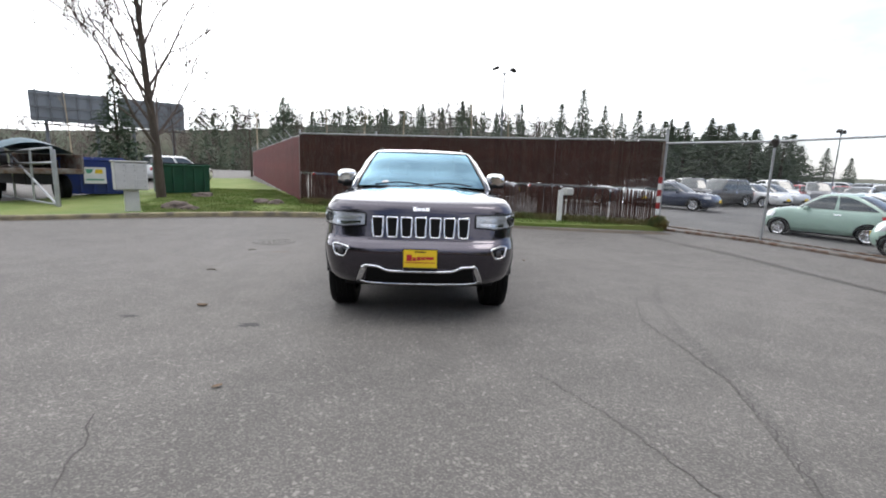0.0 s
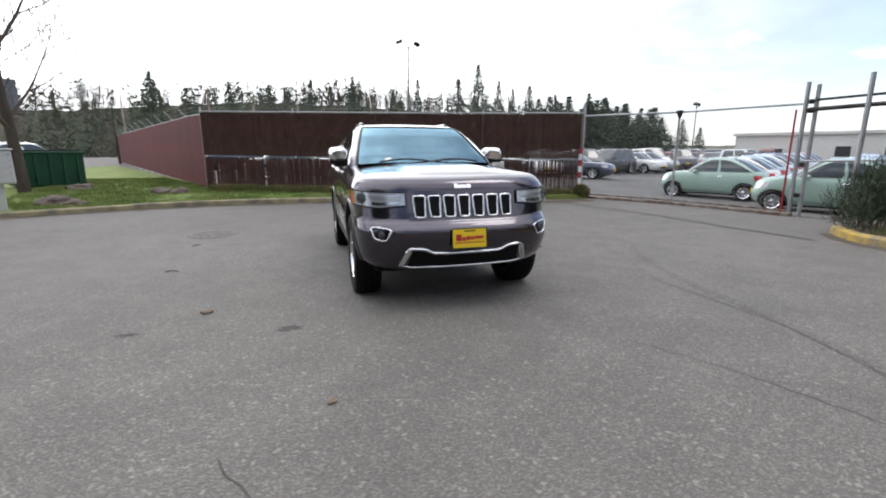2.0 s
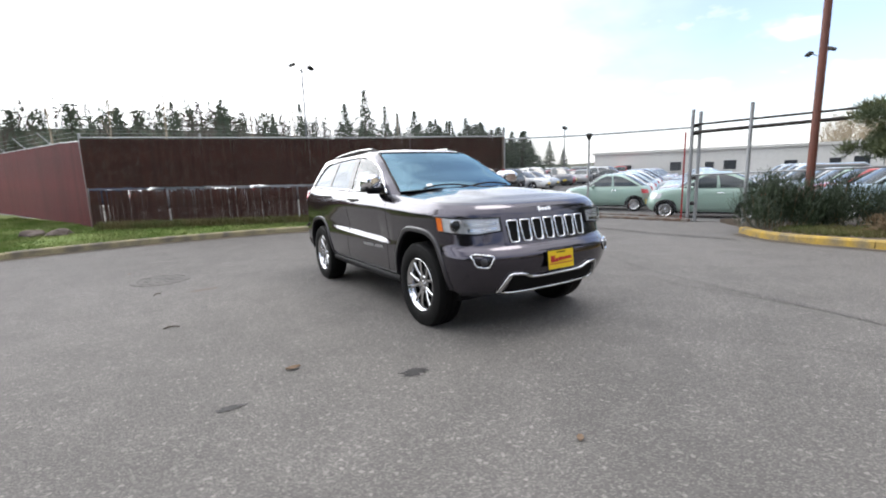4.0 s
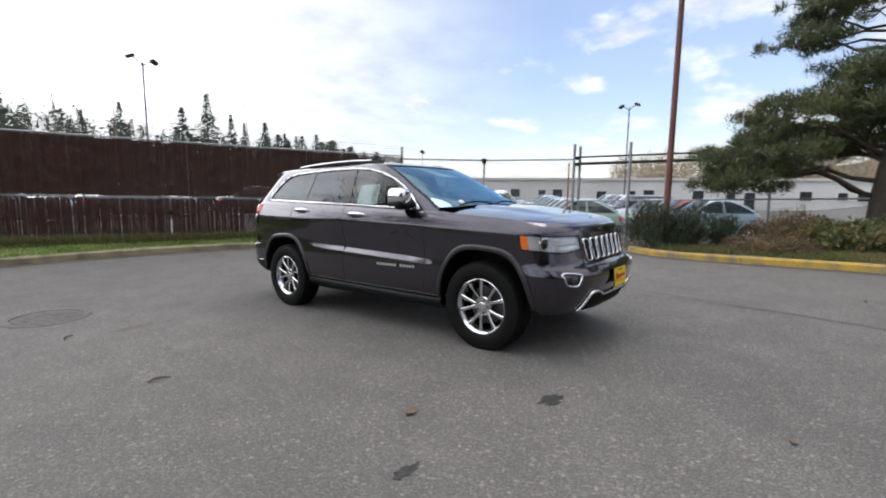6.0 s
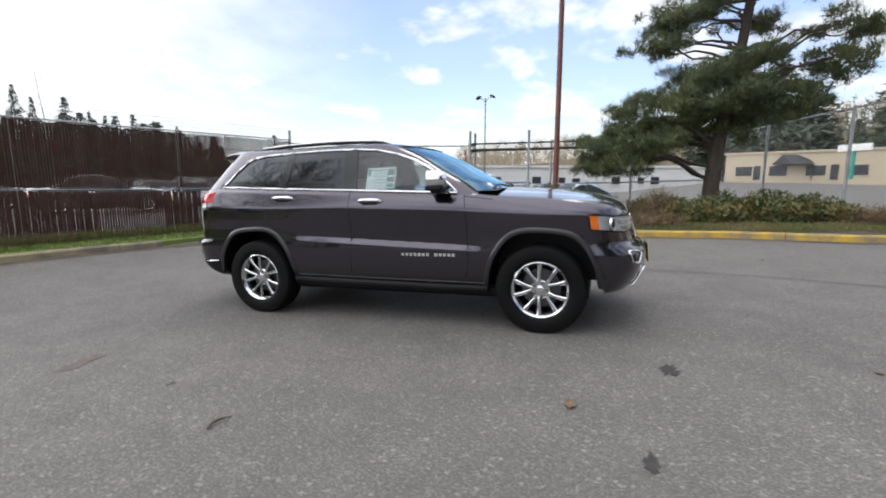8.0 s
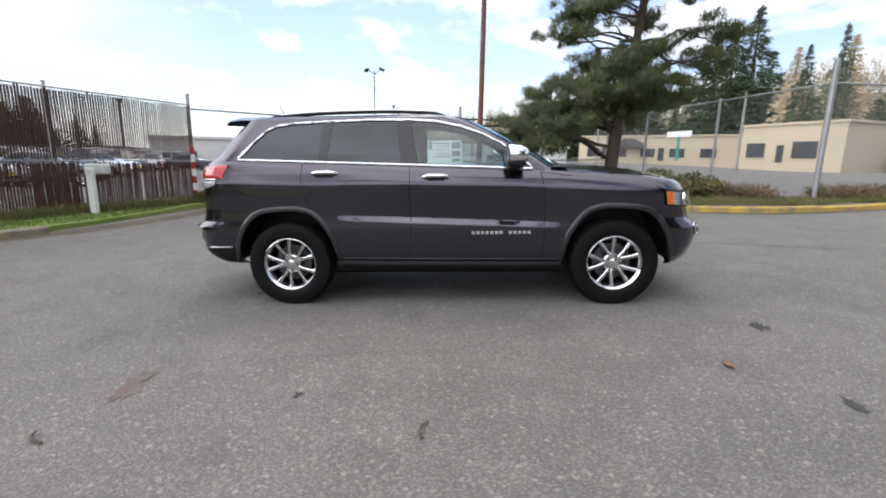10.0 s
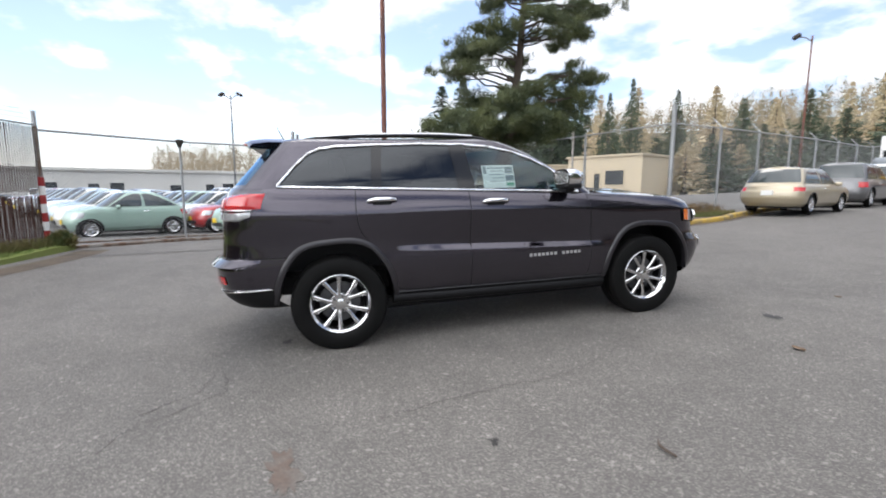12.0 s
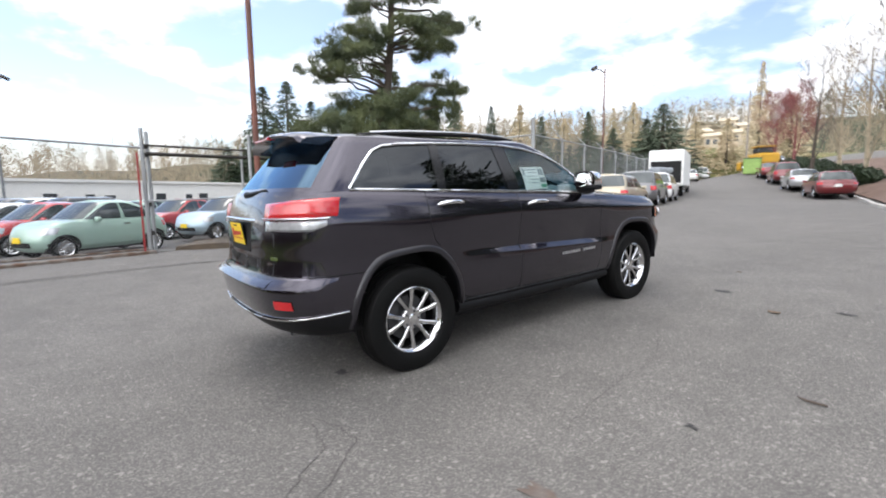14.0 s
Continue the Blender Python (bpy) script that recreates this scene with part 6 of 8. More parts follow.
def pine(x, y):
    root = tagged(new("pine_tree"), "tall old pine with a leaning trunk and layered needle clumps", "tree")
    root.matrix_basis = pose(x, y, H(x, y) + 0.08)
    rng = random.Random(21)
    b = Build()
    spine = [(0, 0, -0.3), (0.02, 0.0, 0.6), (0.03, -0.05, 1.6), (0.05, -0.22, 3.2), (0.02, -0.48, 5.0), (-0.05, -0.62, 7.0), (-0.04, -0.68, 9.0), (0.0, -0.7, 11.0), (0.0, -0.7, 12.6)]
    line = smooth_line(spine, 0.4)
    b.tube(line, [lerp(p[2], (-0.3, 0.4, 3, 5, 7, 11, 12.6), (0.32, 0.235, 0.175, 0.135, 0.105, 0.06, 0.02)) for p in line], 10)
    b.obj("trunk", M["bark"], root, smooth=50)

    def on_trunk(z):
        return Vector((lerp(z, [p[2] for p in spine], [p[0] for p in spine]), lerp(z, [p[2] for p in spine], [p[1] for p in spine]), z))
    nrng = np.random.default_rng(8)
    cs, sp = [], []
    # needle clumps: centre, half sizes, tufts, limbs
    for cx, cy, cz, rx, ry, rz, n, k in (
            (0.0, -0.2, 3.9, 1.8, 1.7, 1.05, 170, 5), (-0.2, 1.4, 2.9, 2.1, 1.6, 1.05, 175, 5), (0.2, -1.2, 3.3, 1.5, 1.0, 0.70, 80, 4), (-0.3, 2.7, 2.0, 1.5, 1.2, 0.75, 150, 4), (1.2, 0.3, 2.7, 1.7, 1.9, 0.8, 70, 3),
            (0.3, -2.6, 5.2, 1.0, 0.8, 0.35, 34, 3), (0.5, -2.8, 4.4, 1.0, 0.7, 0.5, 36, 3), (0.2, 1.3, 5.7, 1.3, 1.1, 0.30, 52, 4), (0.0, 0.8, 6.4, 1.2, 1.1, 0.28, 46, 4), (0.3, 1.6, 5.0, 0.9, 0.6, 0.3, 26, 3), (0.0, 0.3, 7.6, 1.3, 1.1, 0.30, 42, 3), (-0.3, 0.9, 8.4, 1.0, 0.9, 0.26, 28, 3),
            (0.0, -1.9, 6.5, 1.3, 1.1, 0.28, 46, 4), (0.2, -2.3, 7.3, 1.2, 1.0, 0.26, 40, 3), (0.2, -3.5, 7.7, 0.8, 0.75, 0.24, 24, 3), (-0.2, -1.5, 8.4, 1.1, 1.1, 0.3, 36, 3), (0.0, -0.3, 9.4, 1.5, 1.6, 0.6, 75, 4), (0.0, -0.6, 10.6, 1.1, 1.2, 0.6, 55, 4), (0.0, -0.7, 11.7, 0.7, 0.7, 0.7, 36, 3), (-1.7, -0.6, 6.6, 0.8, 0.8, 0.25, 20, 2), (1.8, -0.8, 6.0, 0.9, 0.9, 0.25, 22, 2)):
        cy -= 0.3 if cz > 5 else 0.0
        mid = Vector((cx, cy, cz))
        for i in range(k):
            end = mid + Vector((rx * rng.uniform(-0.7, 0.7), ry * rng.uniform(-0.7, 0.7), rz * rng.uniform(-0.3, 0.4)))
            p = on_trunk(max(0.9, cz - rz * 0.4 - rng.uniform(0, 0.8)))
            d = end - p
            pts = [p + d * t + Vector((rng.gauss(0, 0.05), rng.gauss(0, 0.05), 0.12 * d.length * math.sin(3.1 * t) * rng.uniform(-0.3, 0.8))) for t in span(0, 1, 6)]
            lb = Build()
            r0 = lerp(d.length, (0.6, 4), (0.03, 0.075))
            lb.tube(pts, [r0 * (1 - 0.8 * t) for t in span(0, 1, 6)], 6, caps=False)
            lb.obj("limb", M["bark"], root, smooth=50)
        # flat pads of tufts, fuller towards the outside, with air between them
        for i in range(int(n / 3.6)):
            g = Vector((rng.gauss(0, 1), rng.gauss(0, 1), rng.gauss(0, 1))).normalized() * rng.random() ** 0.33
            if rng.random() < 0.10:
                g *= 1.15
            wide = rng.uniform(0.20, 0.34)
            for _ in range(6):
                q, an = wide * 1.7 * math.sqrt(rng.random()), rng.uniform(0, 2 * math.pi)
                dx, dy = q * math.cos(an), q * math.sin(an)
                cs.append((cx + rx * g.x + dx, cy + ry * g.y + dy, cz + rz * g.z + rng.gauss(0, 0.05) - 0.25 * (dx * dx + dy * dy)))
                sp.append(rng.uniform(0.14, 0.25))
    v, f = blades(nrng, cs, sp, 85, 0.13, 0.018, 0.9, 0.8)
    raw("crown", v, f, M["needle"], root)
    return root


pine(10.72, -4.9)


def bare_tree(x, y, h, r, label, seed, mt="twig", levels=3, spread=0.8, kids=(3, 5), lift=0.3, sides=5, z=None, name="bare_tree", first=0.25, buds=None, reach=0.40, more=4, thin=0.62):
    root = tagged(new(name), label, "tree")
    root.matrix_basis = pose(x, y, (H(x, y) if z is None else z))
    b, stem = Build(), Build()
    ends = bare_limbs(random.Random(seed), h, r, levels, spread, b, first, kids, lift, sides, reach=reach, more=more, thin=thin, stem=stem)
    stem.obj("trunk", M["bark" if mt == "twig" else mt], root, smooth=50)
    b.obj("branching", M[mt], root, smooth=50)
    if buds:
        v, f = blades(np.random.default_rng(seed), [tuple(e) for e in ends], 0.35, 5, 0.10, 0.05, 0.2)
        tagged(raw("bud_mass", v, f, M[buds], root), kind="stuff")
    return root


bare_tree(-9.75, 11.4, 11.0, 0.18, "large bare deciduous tree with spreading limbs on the lawn", 5, "twig", 4, 0.80, (6, 7), 0.30, 8, first=0.15, reach=0.42, more=20, thin=0.57)
bare_tree(-19.5, 12.5, 7.5, 0.16, "bare deciduous tree behind the flatbed truck", 9, "pale_twig", 3, 0.9, (4, 6))
fir(-19.5, 24.5, 7.2, 1.25, "dark narrow spruce in front of the billboard", 1)


# ---- distance: hills, woods, buildings ----
def polar(az, dist, eye=(-2.5, -2.0)):
    return eye[0] + dist * math.sin(radians(az)), eye[1] + dist * math.cos(radians(az))


def ridge(name, rows, label, mt="hill", base=-2.0, depth=60.0):
    """A wooded ridge: rows of (azimuth, distance, height)."""
    b = Build()
    fine = []
    for (a0, d0, h0), (a1, d1, h1) in zip(rows, rows[1:]):
        for t in span(0, 1, 10)[:-1]:
            fine.append((a0 + (a1 - a0) * t, d0 + (d1 - d0) * t, h0 + (h1 - h0) * t))
    fine.append(rows[-1])

    def hill(i, j):
        a, d, h = fine[i]
        k = j / 8
        x, y = polar(a, d + depth * k)
        top = base + (h - base) * math.sin(min(k * 1.6, 1) * math.pi / 2)
        return (x, y, top + 1.2 * noise.noise(Vector((x * 0.06, y * 0.06, 0))) * min(1, k * 3))
    b.grid(hill, list(range(len(fine))), list(range(9)))
    return tagged(b.obj(name, M[mt], smooth=60), label, "hill", kind="structure")


BACK = [(-75, 130, 7), (-40, 120, 8.5), (-22, 110, 12), (-8, 110, 15), (6, 105, 15.5), (16, 110, 13), (27, 115, 11), (36, 125, 7), (44, 140, 3), (60, 160, 3)]
STREET = [(70, 150, 4), (80, 150, 8), (98, 150, 13), (110, 150, 16), (126, 140, 21), (140, 135, 22), (156, 150, 25), (168, 150, 24), (185, 150, 22), (215, 140, 16), (250, 130, 8), (285, 130, 6)]
ridge("hill_back", BACK, "low wooded hill behind the brown fence")
ridge("hill_street", STREET, "wooded hillside of bare pale trees beyond the street", "hill", base=0.0)
ridge("grass_bank", [(147, 96, 4), (150.5, 92, 9.0), (156, 90, 9.6), (161, 90, 9.4), (170, 95, 8.0)], "green grass bank at the end of the street", "dry_grass", base=2.5, depth=16)


def slope_z(rows, base, a, d):
    """Height of a ridge's slope at an azimuth and distance."""
    az = [r[0] for r in rows]
    k = max(0.0, d - lerp(a, az, [r[1] for r in rows])) / 60.0
    hh = lerp(a, az, [r[2] for r in rows])
    return base + (hh - base) * math.sin(min(k * 1.6, 1) * math.pi / 2) - 0.8


def woods(name, seed, count, az, dist, tall, label, mt, cone=True, slim=0.16, zf=None, per=46, size=0.9, thin=0.12):
    """Far trees too many to count, each a tapering crowd of blades."""
    rng = np.random.default_rng(seed)
    cs, sp, ln = [], [], []
    for _ in range(count):
        a, d = rng.uniform(*az), rng.uniform(*dist)
        x, y = polar(a, d)
        z0 = zf(a, d)
        h = rng.uniform(*tall)
        for t in np.linspace(0.08, 1.0, 9):
            w = h * slim * ((1 - t) ** 0.8 if cone else math.sin(math.pi * min(0.15 + t * 0.8, 1)) ** 0.7) + 0.12
            cs.append((x, y, z0 + h * t))
            sp.append(w)
            ln.append((0, 0, -0.25 if cone else 0.9))
    v, f = blades(rng, cs, sp, per // 9, size, size * (0.30 if cone else thin), 0.1, 0.9, ln)
    return tagged(raw(name, v, f, M[mt]), label, "woods", kind="stuff")


def back_z(a, d):
    return slope_z(BACK, -2.0, a, d)


def street_z(a, d):
    return slope_z(STREET, 0.0, a, d)


woods("fir_woods", 1, 700, (-26, 42), (106, 150), (4, 8.5), "distant dark fir woods along the ridge", "hazed_fir", zf=back_z)
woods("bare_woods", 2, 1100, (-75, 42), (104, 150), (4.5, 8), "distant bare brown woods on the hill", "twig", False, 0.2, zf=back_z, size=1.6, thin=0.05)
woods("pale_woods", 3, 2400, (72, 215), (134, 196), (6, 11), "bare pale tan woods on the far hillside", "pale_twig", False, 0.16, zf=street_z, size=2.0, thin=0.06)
woods("street_firs", 4, 420, (98, 210), (132, 188), (5, 11), "dark firs scattered in the pale woods", "hazed_fir", True, 0.18, zf=street_z, size=1.0)
woods("side_woods", 5, 260, (225, 320), (60, 130), (5, 10), "bare woods beyond the street on the open side", "twig", False, 0.2, zf=lambda a, d: 0.5, size=0.9)
rng_shop = random.Random(31)
for k in range(18):
    az, d = 101 + 1.65 * k + rng_shop.uniform(-0.6, 0.6), rng_shop.uniform(96, 118)
    x, y = polar(az, d, (-4.5, -0.5))
    fir(x, y, 1.3 + d * math.tan(radians(rng_shop.uniform(4.6, 7.4))) - 1.0, rng_shop.uniform(2.8, 4.2), "dark conifer behind the tan shop", k + 2, "fir", z=1.0, group="conifers behind the shop")

# single conifers that stand out against the sky: azimuth, distance, height of the tip over the eye in degrees
for k, (az, d, el, r) in enumerate(((-16.2, 62, 8.0, 2.3), (-13.0, 66, 6.6, 1.9), (-8.8, 70, 7.5, 1.7), (-4.5, 95, 7.4, 1.8), (0.1, 90, 8.2, 2.2), (4.9, 95, 8.7, 2.4), (9.2, 60, 7.3, 1.2), (12.2, 60, 8.4, 1.5),
                                      (16.9, 52, 8.5, 1.9), (19.3, 52, 10.1, 1.8), (21.8, 54, 8.2, 1.3), (25.5, 56, 7.6, 1.7), (23.6, 60, 7.4, 1.2), (28.8, 75, 6.6, 1.6), (30.3, 80, 6.3, 1.7), (32.7, 82, 6.6, 2.2), (34.6, 84, 6.1, 2.2), (36.6, 86, 5.3, 2.2), (42.6, 70, 3.5, 1.2), (44.4, 75, 2.6, 1.0))):
    x, y = polar(az, d, (-0.2, -6.1))
    fir(x, y, 1.4 + d * math.tan(radians(el)) - 0.2, r, "dark conifer standing above the fence line", k, z=0.2, group="conifers behind the fence", mt="hazed_fir")
for k, (az, d, el, r) in enumerate(((126.0, 75, 11.0, 2.0), (128.4, 80, 12.4, 2.2), (133, 85, 10.8, 2.6), (139.1, 90, 9.3, 3.0), (144.5, 85, 9.6, 2.8), (147.3, 80, 7.6, 3.2), (150.8, 75, 8.4, 3.4), (152.5, 72, 9.8, 4.4), (106.0, 100, 12.4, 5.6), (108.6, 98, 13.2, 6.0), (111.3, 104, 11.2, 5.2))):
    x, y = polar(az, d, (-4.0, 2.2))
    zz = H(x, y)
    fir(x, y, 1.25 + d * math.tan(radians(el)) - zz, r, "green conifer standing beyond the street fence", k + 3, "hazed_fir" if k % 2 else "fir", z=zz, group="conifers along the street")
# dark firs close behind the pine, and pale bare larches farther up the hill
for k, (az, d, el, r) in enumerate(((117.0, 98, 12.2, 5.4), (118.5, 94, 13.2, 5.2), (120.3, 95, 14.9, 5.0), (121.8, 100, 10.8, 4.6))):
    x, y = polar(az, d, (-4.8, 0.8))
    fir(x, y, 1.3 + d * math.tan(radians(el)) - H(x, y), r, "tall dark fir behind the old pine", k + 6, "fir", group="conifers behind the pine")
for k, (az, d, el, r) in enumerate(((124.6, 84, 12.6, 2.4), (128.6, 84, 13.2, 2.8), (136.2, 90, 12.6, 3.4), (141.5, 95, 10.5, 2.8), (147.0, 95, 11.4, 2.4), (149.2, 95, 12.0, 2.6), (155.6, 98, 9.6, 2.6), (161.3, 92, 13.0, 1.9), (158.6, 98, 9.0, 2.4), (164.0, 98, 9.2, 2.6))):
    x, y = polar(az, d, (-4.4, 1.8))
    zz = H(x, y)
    fir(x, y, 1.3 + d * math.tan(radians(el * (0.86 if az < 160 else 1.0))) - zz, r * 1.15, "tall tan bare larch on the hillside", k + 2, "larch", z=zz, group="larches on the hillside")
# tall trees on the open side of the street, behind the path
for k, (x, y, h, r) in enumerate(((-11.2, -11.8, 15.5, 3.2), (-16.5, -14.5, 14.0, 3.0), (-22.0, -14.0, 15.0, 3.2), (-14.0, -21.0, 16.0, 3.2))):
    fir(x, y, h, r, "tall dark fir on the bank across the street", k + 1, "fir", z=H(x, y) + 0.9, group="firs on the bank")
# a thick stand of firs beyond the lot
rng_lot = random.Random(44)
for k in range(20):
    az, d = 27.0 + 0.72 * k + rng_lot.uniform(-0.3, 0.3), rng_lot.uniform(66, 88)
    x, y = polar(az, d, (-0.2, -6.1))
    fir(x, y, 1.4 + d * math.tan(radians(lerp(az, (27, 36, 42), (5.6, 5.4, 3.6)) + rng_lot.uniform(-1.0, 0.7))), rng_lot.uniform(2.2, 3.4), "dark fir in the stand beyond the car lot", k + 9, "fir" if k % 2 else "hazed_fir", z=0.2, group="firs beyond the lot")
rng_row = random.Random(12)
for k in range(12):
    az, d = 133.0 + 1.65 * k + rng_row.uniform(-0.5, 0.5), rng_row.uniform(72, 90)
    x, y = polar(az, d, (-4.0, 2.2))
    zz = H(x, y)
    fir(x, y, 1.25 + d * math.tan(radians(rng_row.uniform(4.6, 7.0))) - zz, rng_row.uniform(2.6, 3.8), "broad conifer behind the street fence", k + 5, "larch" if k % 3 == 1 else "hazed_fir", z=zz, group="conifers along the street")
# slim bare trunks that rise over the ridge
for k, (az, el) in enumerate(((-11.2, 13.0), (-2.2, 16.0), (-7.0, 10), (6.4, 14.5), (11.0, 13.5), (23.2, 10.5), (-19.0, 12.0), (-36.0, 9.0))):
    x, y = polar(az, 48, (-0.2, -6.1))
    bare_tree(x, y, 1.4 + 48 * math.tan(radians(el)), 0.09, "slim pale bare tree behind the fence", 30 + k, "pale_twig", 2, 0.55, (2, 4), 0.5, 4, z=0.2, first=0.45)
# bare trees and budding shrubs along the street's far side
for k, (x, y, h, m_, bd) in enumerate(((3.0, -35.5, 9.0, "pale_twig", None), (1.2, -31.5, 9.4, "twig", None), (-0.2, -27.5, 8.6, "twig", None), (14.4, -57.5, 7.0, "red_twig", "red_twig"), (11.6, -53.5, 7.0, "red_twig", "red_twig"), (6.4, -38.2, 8.0, "twig", None), (5.2, -40, 8.4, "pale_twig", None), (-2.4, -23.5, 7.5, "twig", None))):
    bare_tree(x, y, h, 0.17, "bare street tree with fine upright twigs" if m_ != "red_twig" else "budding reddish street tree", 60 + k, m_, 4, 0.75, (4, 5), 0.40, 5, buds=bd, first=0.18, reach=0.5, more=6)
bare_tree(-24, 40, 7, 0.12, "bare tree with brown twigs beyond the lawn", 75, "twig", 3, 0.9, (4, 6))
bare_tree(-17.5, 42, 7.5, 0.12, "bare tree with brown twigs beyond the lawn", 76, "twig", 3, 0.9, (4, 6))
bare_tree(-13, 44, 6.5, 0.12, "bare tree with brown twigs beyond the lawn", 77, "twig", 3, 0.9, (4, 6))


def building(name, a, b_, high, deep, base, mt, label, openings, parapet=0.0):
    """A low flat-roofed building whose front runs from a to b_; openings: (along, width, sill, head, kind)."""
    root = thing(name, a[0], a[1], base, math.degrees(math.atan2(b_[1] - a[1], b_[0] - a[0])), label, "building")
    L_ = math.dist(a, b_)
    Build().box((0, 0, -1.5), (L_, deep, high)).obj("wall", M[mt], root)
    Build().box((-0.25, -0.25, high), (L_ + 0.25, deep + 0.25, high + 0.28)).obj("roof", M["roof_dark"] if parapet == 0 else M[mt], root)
    for s_, w, z0, z1, kind in openings:
        win = new(kind)
        win.parent = root
        Build().box((s_, -0.05, z0), (s_ + w, 0.10, z1)).obj("pane", M["dark_open"], win)
        fr = Build()
        fr.box((s_ - 0.12, -0.09, z0 - 0.1), (s_, 0.05, z1 + 0.12)).box((s_ + w, -0.09, z0 - 0.1), (s_ + w + 0.12, 0.05, z1 + 0.12)).box((s_, -0.09, z1), (s_ + w, 0.05, z1 + 0.12)).box((s_, -0.12, z0 - 0.1), (s_ + w, 0.05, z0))
        fr.obj("frame", M[mt], win)
    return root


WA, WB = polar(48.5, 62, (-1.2, -5.7)), polar(98, 68, (-1.2, -5.7))
wl = math.dist(WA, WB)
ops = []
for k in range(9):
    s_ = 3.5 + k * (wl - 6) / 9
    ops += [(s_, 1.1, 0.05, 2.3, "door")] if k % 3 == 0 else [(s_, 1.2, 1.5, 2.5, "window")]
    ops += [(s_ + 3.6, 0.9, 1.6, 2.4, "window")] if k % 2 else []
building("warehouse", WA, WB, 3.7, 12, -0.6, "white_wall", "long pale flat-roofed warehouse behind the car lot", ops, 1)
# long grey wall behind the bed and the parking
TA, TB = polar(102.5, 86, (-4.5, -1.5)), polar(121.0, 84, (-4.7, 0.8))
tl_ = math.dist(TA, TB)
tz = 1.5
building("tan_shop", TA, TB, 3.9, 14, tz, "tan_wall", "low tan flat-roofed shop across the parking", [(1.5 + 4.4 * k, 2.2, 0.6, 2.0, "window") for k in range(int(tl_ / 4.4))] + [(3.9, 0.9, 0.0, 2.1, "door"), (13.0, 0.9, 0.0, 2.1, "door")], 1)
T2A, T2B = polar(120.4, 74, (-4.7, 0.8)), polar(128.6, 68, (-4.7, 0.8))
building("tan_annex", T2A, T2B, 4.5, 12, tz, "tan_wall", "taller tan block at the end of the shop", [(0.8, 2.4, 0.6, 2.4, "window"), (4.6, 0.9, 0, 2.1, "door"), (6.4, 2.8, 0.5, 2.5, "window")], 1)
aw = thing("entrance_awning", *polar(108.2, 83.5, (-4.5, -1.5)), tz, 20, "small dark pitched entrance canopy at the shop", "canopy")
Build().add([(-2, -1.6, 2.2), (2, -1.6, 2.2), (2, 1.6, 2.2), (-2, 1.6, 2.2), (0, -1.6, 3.6), (0, 1.6, 3.6)], [(0, 1, 4), (1, 2, 5, 4), (2, 3, 5), (3, 0, 4, 5), (3, 2, 1, 0)]).obj("canopy_roof", M["roof_dark"], aw)
for x in (-1.8, 1.8):
    Build().tube([(x, -1.4, 0), (x, -1.4, 2.25)], 0.1, 8).obj("column", M["roof_dark"], aw)
sg = thing("shop_sign", *polar(113.6, 60, (-4.6, -0.5)), 2.0, 24, "white sign board on a teal post in the parking", "sign")
Build().box((-1.7, -0.08, 2.2), (1.7, 0.08, 2.85), None, 0.03).obj("board", M["white_paint"], sg)
Build().tube([(0, 0, -0.5), (0, 0, 2.2)], 0.16, 8).obj("sign_post", M["teal"], sg)
for x0, x1 in ((-1.5, -1.2), (-1.0, -0.1), (0.0, 1.4)):
    Build().box((x0, -0.1, 2.42), (x1, -0.082, 2.62)).obj("print_bar", M["print_grey"], sg)
# houses on the hill beyond the street
rng_house = random.Random(9)
for k, (az, d, el, w) in enumerate(((155.6, 128, 6.3, 3.4), (156.8, 132, 6.7, 4.2), (157.9, 130, 6.2, 3.6), (158.8, 136, 6.9, 4.4), (159.9, 134, 6.4, 3.8), (160.8, 138, 7.0, 3.6), (157.3, 142, 7.4, 3.8), (159.4, 144, 7.6, 3.6))):
    x, y = polar(az, d, (-3.5, 3.2))
    h_ = thing("hillside_house", x, y, 1.2 + d * math.tan(radians(el)) - 3.0, 200 - az + 180 + rng_house.uniform(-25, 25), "small tan house with a pale low roof on the hillside", "house")
    Build().box((-w / 2, -2.6, -4), (w / 2, 2.6, 2.2)).obj("wall", M["tan_wall"], h_)
    Build().add([(-w / 2 - 0.4, -3.0, 2.2), (w / 2 + 0.4, -3.0, 2.2), (w / 2 + 0.4, 3.0, 2.2), (-w / 2 - 0.4, 3.0, 2.2), (-w / 2 - 0.2, 0, 3.3), (w / 2 + 0.2, 0, 3.3)], [(0, 1, 5, 4), (1, 2, 5), (2, 3, 4, 5), (3, 0, 4), (3, 2, 1, 0)]).obj("roof", M["tan_wall" if k % 3 else "verge"], h_)
    for i in range(2):
        Build().box((-w * 0.32 + w * 0.42 * i, -2.7, 0.3), (-w * 0.32 + w * 0.42 * i + 0.9, -2.5, 1.5)).obj("window", M["dark_open"], h_)

